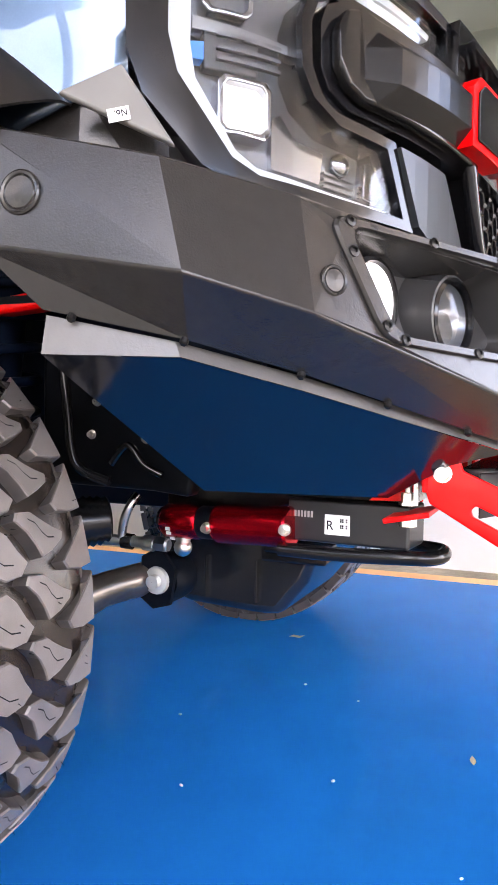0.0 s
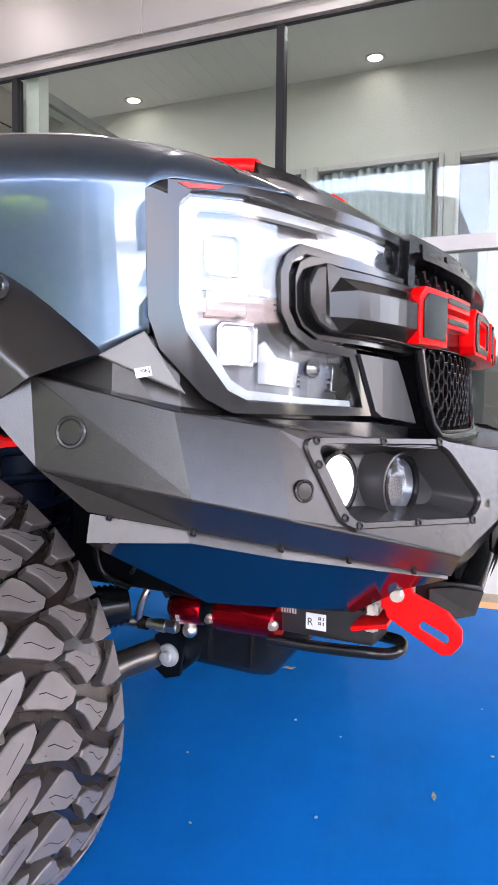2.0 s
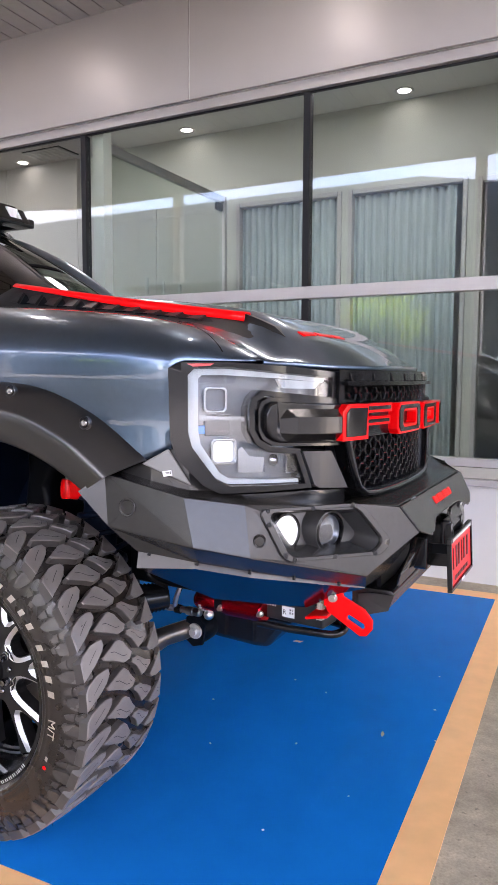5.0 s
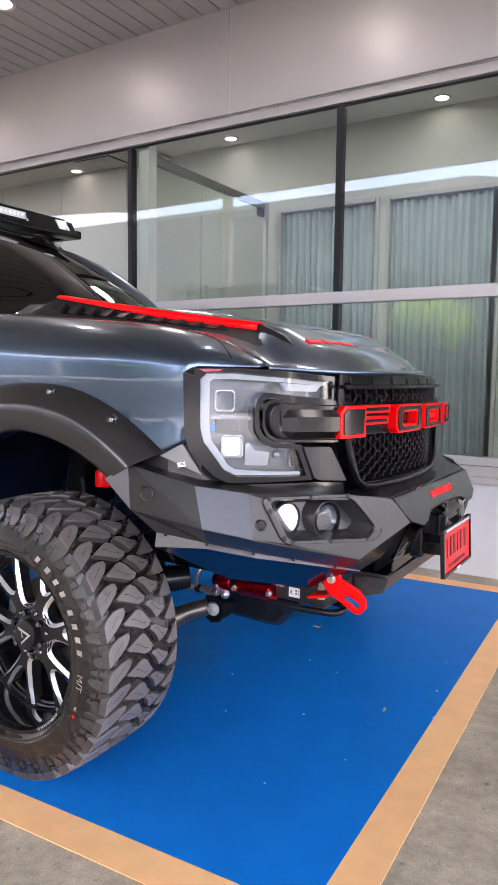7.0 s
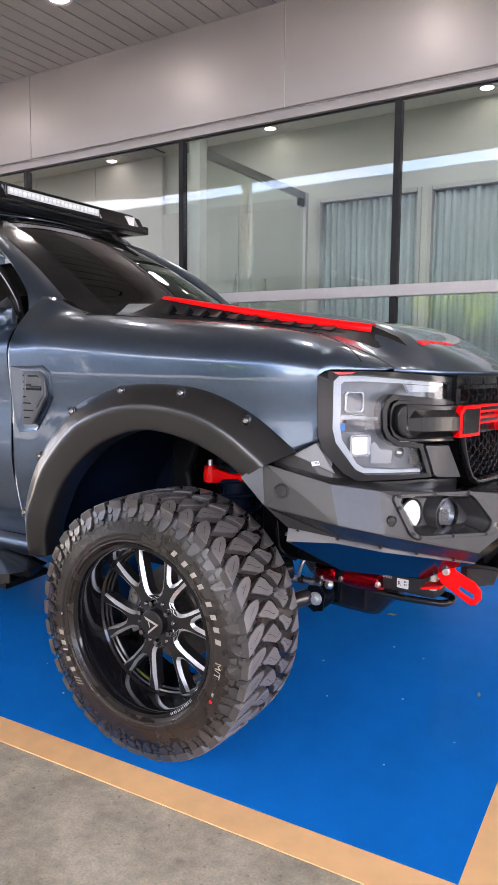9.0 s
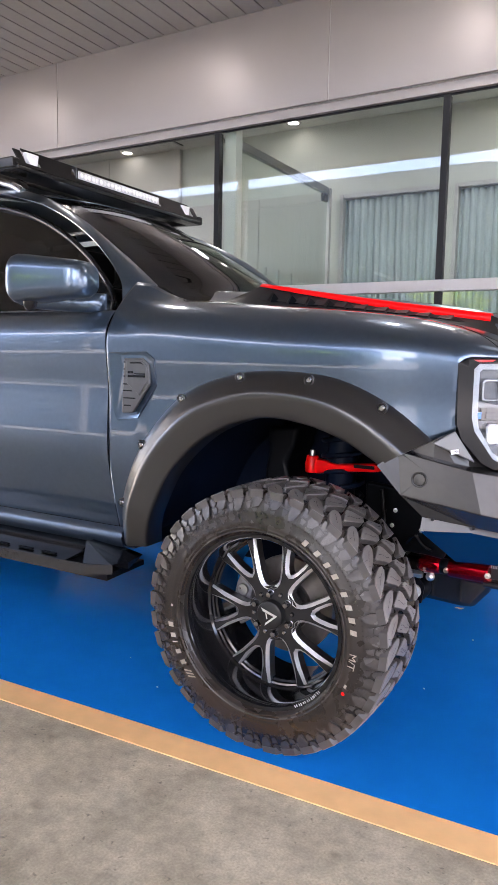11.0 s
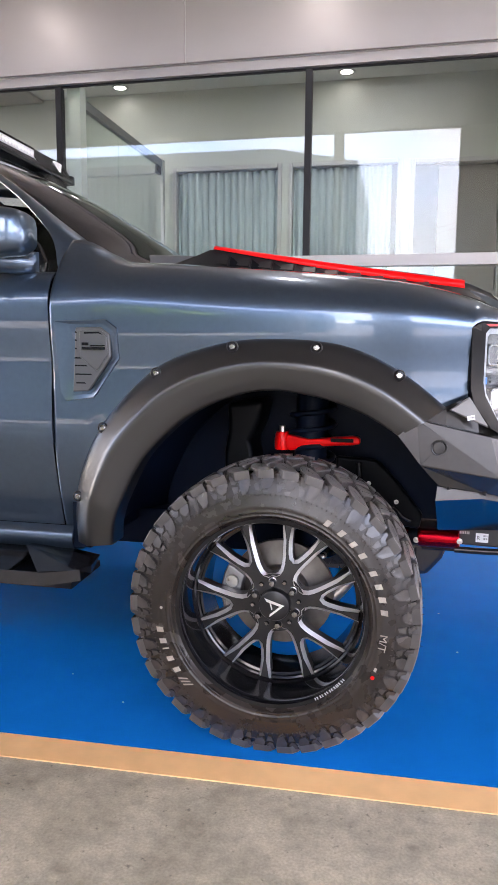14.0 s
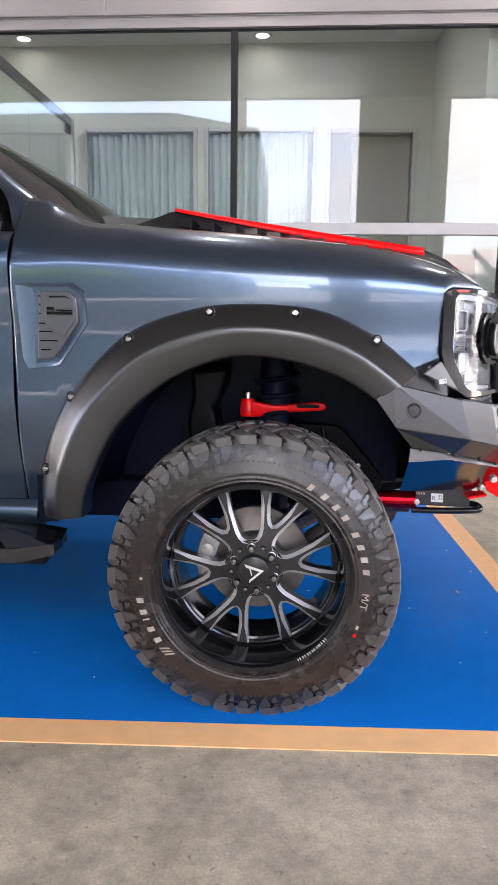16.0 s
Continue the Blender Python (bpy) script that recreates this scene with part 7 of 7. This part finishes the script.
def recovery_points():
    for side in (0, 1):
        f = far_side if side else Vector
        rp = empty("recovery_point", (0, 0, 0))
        rp.parent = truck
        rp["label"] = "bright red steel recovery point with slot"
        # tow plate in a vertical plane
        pts = [(0.795, 0.655), (0.832, 0.645), (0.845, 0.607), (0.905, 0.580), (0.928, 0.553), (0.928, 0.528), (0.912, 0.508), (0.893, 0.505), (0.800, 0.560), (0.795, 0.575)]
        slot = [(0.862, 0.560), (0.905, 0.540), (0.907, 0.530), (0.900, 0.524), (0.858, 0.545), (0.856, 0.553)]
        bm = bmesh.new()
        y0, y1 = 0.488, 0.50
        n = len(pts)
        rings = []
        for y in (y0, y1):
            o = [bm.verts.new(f((x, y, z))) for x, z in pts]
            h = [bm.verts.new(f((x, y, z))) for x, z in slot]
            eds = [bm.edges.new((r[i], r[(i + 1) % len(r)])) for r in (o, h) for i in range(len(r))]
            bmesh.ops.triangle_fill(bm, edges=eds, use_beauty=True)
            rings.append((o, h))
        for u, w in ((rings[0][0], rings[1][0]), (rings[0][1], rings[1][1])):
            for i in range(len(u)):
                bm.faces.new((u[i], u[(i + 1) % len(u)], w[(i + 1) % len(u)], w[i]))
        part("tow_plate", bm, RED, rp, bevel=0.0025)
        for nm, pl in (("flange", [V(0.79, 0.486, 0.655), V(0.79, 0.60, 0.655), V(0.79, 0.60, 0.575), V(0.79, 0.486, 0.575)]),
                       ("foot", [V(0.735, 0.485, 0.535), V(0.80, 0.485, 0.548), V(0.80, 0.60, 0.548), V(0.735, 0.60, 0.535)]),
                       ("gusset", [V(0.70, 0.55, 0.553), V(0.782, 0.55, 0.555), V(0.782, 0.55, 0.625), V(0.735, 0.55, 0.598), V(0.715, 0.55, 0.566)])):
            bm = bmesh.new()
            plate(bm, [f(p) for p in pl], 0.008)
            part(nm, bm, RED, rp, bevel=0.002)
        bm = bmesh.new()
        plate(bm, [f(p) for p in (V(0.778, 0.49, 0.66), V(0.778, 0.59, 0.66), V(0.778, 0.59, 0.56), V(0.778, 0.49, 0.56))], 0.006)
        part("backing_plate", bm, STEEL, rp, "bare steel backing plate")
        for c, ax in (((0.818, 0.484, 0.603), "y"), ((0.770, 0.53, 0.612), "x"), ((0.765, 0.525, 0.552), "z")):
            bm = bmesh.new()
            prof = [(0.013, 0.0), (0.013, -0.003), (0.0105, -0.003), (0.0105, -0.012), (0.009, -0.014), (0.0005, -0.014)]
            if ax == "z":
                prof = [(0.014, 0.0), (0.014, 0.004), (0.011, 0.004), (0.011, 0.018), (0.005, 0.019), (0.005, 0.03), (0.0005, 0.03)]
            lathe(bm, prof, (0, 0, 0), ax, 6 if ax != "y" else 16)
            bm.transform(Matrix.Translation(f(c)) @ (Matrix.Scale(-1, 4, (0, 1, 0)) if side else Matrix.Identity(4)))
            part("bolt", bm, ZINC, rp, "zinc bolt", smooth=30)
        bm = bmesh.new()
        lathe(bm, [(0.013, 0.0), (0.013, -0.012), (0.0005, -0.013)], f((0.765, 0.525, 0.533)), "z", 6)
        part("bolt", bm, ZINC, rp, "zinc bolt")


def underside():
    # damper: two red bodies with collars and a boxed mount along the cross-member
    dm = empty("steering_damper", (0, 0, 0))
    dm.parent = truck
    dm["label"] = "red anodised remote reservoir on the chassis"

    def cyl(name, a, b, r, material, label="", prof=None):
        bm = bmesh.new()
        a, b = Vector(a), Vector(b)
        pr = prof or [(r * 0.92, 0), (r, 0.004), (r, (b - a).length - 0.004), (r * 0.92, (b - a).length)]
        lathe(bm, [(0.0005, pr[0][1])] + pr + [(0.0005, pr[-1][1])], (0, 0, 0), "z", 32)
        bm.transform(Matrix.Translation(a) @ (b - a).to_track_quat("Z", "Y").to_matrix().to_4x4())
        return part(name, bm, material, dm, label, smooth=40)
    ax0, ax1 = V(0.325, 0.602, 0.492), V(0.572, 0.570, 0.500)

    def at(t):
        return ax0.lerp(ax1, t)
    cyl("reservoir_end", at(0), at(0.30), 0.031, RED_ANOD, "red anodised end body")
    cyl("collar", at(0.29), at(0.44), 0.029, BLACK_MATT, "black clamp collar")
    cyl("reservoir", at(0.43), at(1.0), 0.0345, RED_ANOD, "red ribbed reservoir body", [(0.032, 0)] + [(0.0335 + (0.001 if k % 2 else 0), 0.003 + 0.135 * k / 23) for k in range(24)] + [(0.031, 0.142)])
    cyl("cap", at(-0.04), at(0.005), 0.026, BLACK_SATIN, "black end cap")
    bm = bmesh.new()
    for k in range(9):
        a = radians(200 + k * 16)
        c = at(0.07) + V(0, 0.0318 * math.cos(a), 0.0318 * math.sin(a))
        if k in (0, 1, 3, 4, 5, 7):
            box(bm, (c.x - 0.005, c.y - 0.001, c.z - 0.003), (c.x + 0.004, c.y + 0.001, c.z + 0.003))
    part("print_bars", bm, FRAME_WHITE, dm, "unreadable white print")
    for t, dz in ((0.40, -0.005), (0.99, 0.0)):
        bm = bmesh.new()
        c = at(t)
        lathe(bm, [(0.0005, -0.046), (0.006, -0.046), (0.006, -0.034), (0.010, -0.034), (0.010, -0.028)], (c.x, c.y, c.z + dz), "y", 14)
        part("clamp_bolt", bm, ZINC, dm, "zinc clamp bolt", smooth=30)
    # boxed mount with a white label
    bx = empty("mount_box", (0, 0, 0))
    bx.parent = truck
    bx["label"] = "black boxed crash bracket with a white label"
    bm = bmesh.new()
    m = Matrix.Translation((0.66, 0.60, 0.512)) @ pose(0, 0, 0, 0, 0, -6)
    box(bm, (-0.098, -0.03, -0.034), (0.105, 0.06, 0.034), m)
    part("box", bm, mat("black stamped steel", (0.018, 0.018, 0.02), 0.38, bump=0.05, vary=0.1), bx, bevel=0.005)
    bm = bmesh.new()
    box(bm, (-0.105, -0.02, 0.036), (0.09, 0.07, 0.052), m)
    part("cover_strip", bm, BLACK_SATIN, bx, bevel=0.004)
    bm = bmesh.new()
    box(bm, (-0.031, -0.0325, -0.019), (0.011, -0.0308, 0.013), m)
    lab = part("label_plate", bm, mat("white label", (0.75, 0.75, 0.73), 0.5), bx, "white label")
    txt = bpy.data.curves.new("letter", "FONT")
    txt.body, txt.size, txt.extrude = "R", 0.021, 0.0002
    to = new("letter", txt)
    to.matrix_world = m @ pose(-0.0285, -0.0329, -0.011, 90, 0, 0)
    bpy.context.view_layer.update()
    me = bpy.data.meshes.new_from_object(to)
    mw = to.matrix_world.copy()
    bpy.data.objects.remove(to)
    me.transform(mw)
    me.materials.append(BLACK_MATT)
    lt = new("letter", me)
    lt.parent = bx
    bm = bmesh.new()
    for i in range(5):
        for j in range(5):
            if (i * 7 + j * 3 + i * j) % 3:
                box(bm, (-0.008 + i * 0.0032, -0.0331, -0.008 + j * 0.0032), (-0.0055 + i * 0.0032, -0.0326, -0.0055 + j * 0.0032), m)
    part("print_bars", bm, BLACK_MATT, bx, "unreadable dark print")
    bm = bmesh.new()
    for k in range(6):
        box(bm, (-0.085 + k * 0.0058, -0.0312, 0.006), (-0.0815 + k * 0.0058, -0.0306, 0.016), m)
    part("print_bars", bm, FRAME_WHITE, bx, "unreadable pale print")
    # black hoop under the box
    bm = bmesh.new()
    tube(bm, smoothline([(0.555, 0.555, 0.466), (0.66, 0.552, 0.466), (0.76, 0.550, 0.470), (0.795, 0.562, 0.470), (0.808, 0.60, 0.471), (0.79, 0.64, 0.472), (0.70, 0.66, 0.472)], 6), 0.0115, 12)
    part("hoop", bm, BLACK_SATIN, truck, "black steel hoop", smooth=50)
    # cross-member, sump guard
    bm = bmesh.new()
    slab(bm, [(0.30, 0.56), (0.76, 0.575), (0.76, 0.545), (0.60, 0.54), (0.30, 0.47)], "y", 0.64, 2 * YC - 0.64)
    part("cross_member", bm, BLACK_SATIN, truck, "black front cross-member", bevel=0.006)
    bm = bmesh.new()
    o = [(0.20, 0.40), (0.235, 0.318), (0.27, 0.298), (0.43, 0.290), (0.475, 0.292), (0.53, 0.36), (0.56, 0.44), (0.2, 0.46)]
    slab(bm, o, "y", 0.78, 1.15)
    part("sump_guard", bm, mat("black plastic guard", (0.010, 0.012, 0.016), 0.2, vary=0.15, spec=0.7), truck, "black ribbed sump guard", bevel=0.02, seg=3)
    for x in (0.32, 0.43):
        bm = bmesh.new()
        box(bm, (x - 0.003, 0.768, 0.315), (x + 0.003, 0.79, 0.40))
        part("guard_rib", bm, BLACK_SATIN, truck, bevel=0.002)
    bm = bmesh.new()
    box(bm, (0.45, 0.74, 0.405), (0.58, 0.82, 0.44))
    box(bm, (0.47, 0.70, 0.43), (0.51, 0.76, 0.45))
    part("guard_bracket", bm, BLACK_SATIN, truck, bevel=0.006)
    # lower arm with a pale bush bolt
    bm = bmesh.new()
    tube(bm, smoothline([(-0.02, 0.28, 0.28), (0.12, 0.42, 0.30), (0.20, 0.54, 0.355), (0.26, 0.62, 0.375), (0.29, 0.70, 0.38)], 5), [0.038] * 5 + [0.035] * 6 + [0.031] * 10, 16)
    part("lower_arm", bm, mat("worn dark steel", (0.13, 0.115, 0.10), 0.28, 0.8, vary=0.35, scale=14), truck, "worn dark lower control arm", smooth=50)
    bm = bmesh.new()
    lathe(bm, [(0.0005, -0.035), (0.038, -0.035), (0.046, -0.02), (0.046, 0.03), (0.0005, 0.03)], (0.295, 0.66, 0.375), "y", 28)
    slab(bm, [(0.262, 0.345), (0.29, 0.325), (0.325, 0.335), (0.335, 0.40), (0.30, 0.44), (0.265, 0.42)], "y", 0.612, 0.622)
    part("arm_bush", bm, BLACK_MATT, truck, "dark arm bush", smooth=40)
    bm = bmesh.new()
    lathe(bm, [(0.0005, -0.020), (0.012, -0.020), (0.013, -0.008), (0.024, -0.006), (0.026, 0.0), (0.026, 0.006)], (0.298, 0.612, 0.378), "y", 20)
    part("bush_bolt", bm, mat("pale zinc", (0.6, 0.6, 0.57), 0.45, 0.6, vary=0.1), truck, "pale flanged bolt", smooth=35)
    # drive shaft boot
    bm = bmesh.new()
    a, b = V(0.10, 0.50, 0.475), V(0.20, 0.60, 0.485)
    prof = []
    for k in range(23):
        t = k / 22
        prof.append((0.052 - 0.012 * t + (0.005 if k % 2 else 0), (b - a).length * t))
    lathe(bm, prof, (0, 0, 0), "z", 32, True)
    bm.transform(Matrix.Translation(a) @ (b - a).to_track_quat("Z", "Y").to_matrix().to_4x4())
    part("shaft_boot", bm, BLACK_SATIN, truck, "ribbed black rubber boot", smooth=100)
    # steel stabiliser link with ball end
    link = empty("stabiliser_link", (0, 0, 0))
    link.parent = truck
    link["label"] = "bright bent steel link rod with ball joint"
    bm = bmesh.new()
    tube(bm, smoothline([(0.02, 0.36, 0.40), (0.10, 0.48, 0.43), (0.17, 0.57, 0.449), (0.235, 0.592, 0.450), (0.33, 0.598, 0.447)], 6), 0.0105, 12)
    part("rod", bm, STEEL, link, smooth=50)
    for x in (0.245, 0.29, 0.315):
        bm = bmesh.new()
        tube(bm, [(x - 0.009, 0.594, 0.4495), (x + 0.011, 0.5955, 0.448)], 0.0145, 6 if x > 0.3 else 14)
        part("collar", bm, BLACK_SATIN if x < 0.25 else STEEL, link, smooth=30)
    bm = bmesh.new()
    bmesh.ops.create_uvsphere(bm, u_segments=20, v_segments=12, radius=0.0165, matrix=Matrix.Translation((0.358, 0.598, 0.446)))
    tube(bm, [(0.358, 0.597, 0.44), (0.360, 0.597, 0.478)], 0.0125, 14)
    part("ball_joint", bm, ZINC, link, smooth=40)
    bm = bmesh.new()
    tube(bm, smoothline([(0.236, 0.59, 0.452), (0.24, 0.586, 0.478), (0.252, 0.585, 0.51), (0.262, 0.60, 0.535)], 5), 0.008, 10)
    part("hanger", bm, STEEL, link, "thin steel hanger", smooth=50)
    # dark struts, tower and red upper arm in the arch
    bm = bmesh.new()
    slab(bm, [(-0.24, 0.60), (-0.06, 0.62), (-0.085, 0.70), (-0.135, 0.77), (-0.15, 0.84), (-0.12, 0.90), (-0.10, 0.985), (-0.235, 0.97), (-0.23, 0.88), (-0.245, 0.80)], "y", 0.42, 0.60)
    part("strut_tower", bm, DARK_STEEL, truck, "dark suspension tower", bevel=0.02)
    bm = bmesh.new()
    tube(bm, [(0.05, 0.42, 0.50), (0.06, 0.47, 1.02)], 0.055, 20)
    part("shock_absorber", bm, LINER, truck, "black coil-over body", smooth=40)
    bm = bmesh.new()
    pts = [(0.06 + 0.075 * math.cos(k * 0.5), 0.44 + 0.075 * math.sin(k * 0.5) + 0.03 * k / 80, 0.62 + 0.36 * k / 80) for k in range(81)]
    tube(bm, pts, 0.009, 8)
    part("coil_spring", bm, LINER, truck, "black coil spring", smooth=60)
    arm = empty("upper_control_arm", (0, 0, 0))
    arm.parent = truck
    arm["label"] = "bright red upper control arm"
    bm = bmesh.new()
    slab(bm, [(-0.06, 0.818), (-0.06, 0.862), (-0.02, 0.872), (0.06, 0.858), (0.20, 0.872), (0.225, 0.868), (0.228, 0.846), (0.20, 0.842), (0.06, 0.832), (0.0, 0.818)], "y", 0.385, 0.425)
    part("arm", bm, RED, arm, bevel=0.008, seg=3)
    bm = bmesh.new()
    box(bm, (0.13, 0.383, 0.852), (0.205, 0.3845, 0.864))
    part("slot", bm, BLACK_MATT, arm, "dark slot in the arm")
    bm = bmesh.new()
    lathe(bm, [(0.0005, 0.03), (0.02, 0.03), (0.024, 0.02), (0.024, -0.03), (0.0005, -0.03)], (-0.035, 0.40, 0.85), "z", 20)
    part("ball_joint", bm, RED, arm, smooth=40)
    bm = bmesh.new()
    lathe(bm, [(0.0005, 0.05), (0.010, 0.05), (0.010, 0.03)], (-0.035, 0.40, 0.85), "z", 12)
    part("grease_cap", bm, ZINC, arm, "zinc cap", smooth=40)
    # chassis horn with bolts behind the bumper edge
    bm = bmesh.new()
    slab(bm, [(0.14, 0.56), (0.36, 0.555), (0.43, 0.548), (0.44, 0.60), (0.34, 0.72), (0.28, 0.78), (0.14, 0.79)], "y", 0.48, 0.52)
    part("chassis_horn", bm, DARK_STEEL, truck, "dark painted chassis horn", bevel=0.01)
    for x, z in ((0.255, 0.70), (0.245, 0.645), (0.35, 0.64)):
        bm = bmesh.new()
        lathe(bm, [(0.0005, -0.009), (0.005, -0.009), (0.0055, -0.003), (0.008, -0.002), (0.008, 0.002)], (x, 0.48, z), "y", 12)
        part("horn_bolt", bm, ZINC, truck, "zinc bolt", smooth=30)
    bm = bmesh.new()
    tube(bm, smoothline([(0.31, 0.44, 0.60), (0.34, 0.44, 0.63), (0.37, 0.44, 0.60), (0.40, 0.445, 0.585)], 6), 0.006, 8)
    tube(bm, smoothline([(0.22, 0.43, 0.78), (0.23, 0.43, 0.70), (0.24, 0.44, 0.60), (0.30, 0.45, 0.57)], 6), 0.009, 8)
    part("hose", bm, BLACK_SATIN, truck, "black hoses", smooth=60)
    # plain box added in the engine bay to block the light from above
    bm = bmesh.new()
    box(bm, (-0.6, 0.66, 0.62), (0.70, 2 * YC - 0.66, 1.16))
    part("engine_block", bm, BLACK_MATT, truck, "dark box blocking the light in the engine bay", bevel=0.02)
    bm = bmesh.new()
    box(bm, (-2.6, 0.2, 0.53), (-0.62, 2 * YC - 0.2, 0.6))
    part("cab_floor", bm, BLACK_MATT, truck, "dark cab underside")


for sd in (0, 1):
    headlamp(sd)
grille()
bumper()
corner_infill()
number_plate()
recovery_points()
underside()


def litter():
    leaf = mat("dry leaf", (0.42, 0.36, 0.24), 0.7, vary=0.2, scale=60)
    for x, y, s, a in ((0.833, 0.942, 0.016, 100), (0.25, 1.579, 0.024, 10)):
        bm = bmesh.new()
        pts = [(-1, 0, 0.1), (-0.5, 0.35, 0.35), (0.3, 0.4, 0.2), (1, 0.05, 0.5), (0.4, -0.35, 0.15), (-0.4, -0.3, 0.3)]
        c = bm.verts.new((0, 0, 0.12 * s))
        vs = [bm.verts.new((px * s, py * s, pz * s * 0.7)) for px, py, pz in pts]
        for i in range(6):
            bm.faces.new((c, vs[i], vs[(i + 1) % 6]))
        o = tagged(part("leaf", bm, leaf), "small dry curled leaf scrap on the blue floor", "leaf", "floor litter")
        o.matrix_world = pose(x, y, 0.0045, 0, 0, a)
        md = o.modifiers.new("thick", "SOLIDIFY")
        md.thickness = 0.0012
    crumb = mat("pale crumb", (0.55, 0.55, 0.52), 0.7)
    rnd = random.Random(4)
    for x, y in ((1.0, 0.98), (0.55, 1.15), (0.40, 1.2), (0.60, 0.75), (0.35, 0.62), (0.85, 0.55), (0.2, 0.9), (0.9, 1.5), (-0.75, 0.25), (-0.5, 0.1), (0.7, 0.3), (0.95, 1.2)):
        bm = bmesh.new()
        s = 0.003 + 0.003 * rnd.random()
        bmesh.ops.create_icosphere(bm, subdivisions=1, radius=s)
        for v in bm.verts:
            v.co *= 0.6 + 0.7 * rnd.random()
            v.co.z *= 0.5
        o = tagged(part("crumb", bm, crumb), "tiny pale crumb of grit on the blue floor", "grit", "floor litter")
        o.location = (x, y, 0.0048 + s * 0.3)


litter()
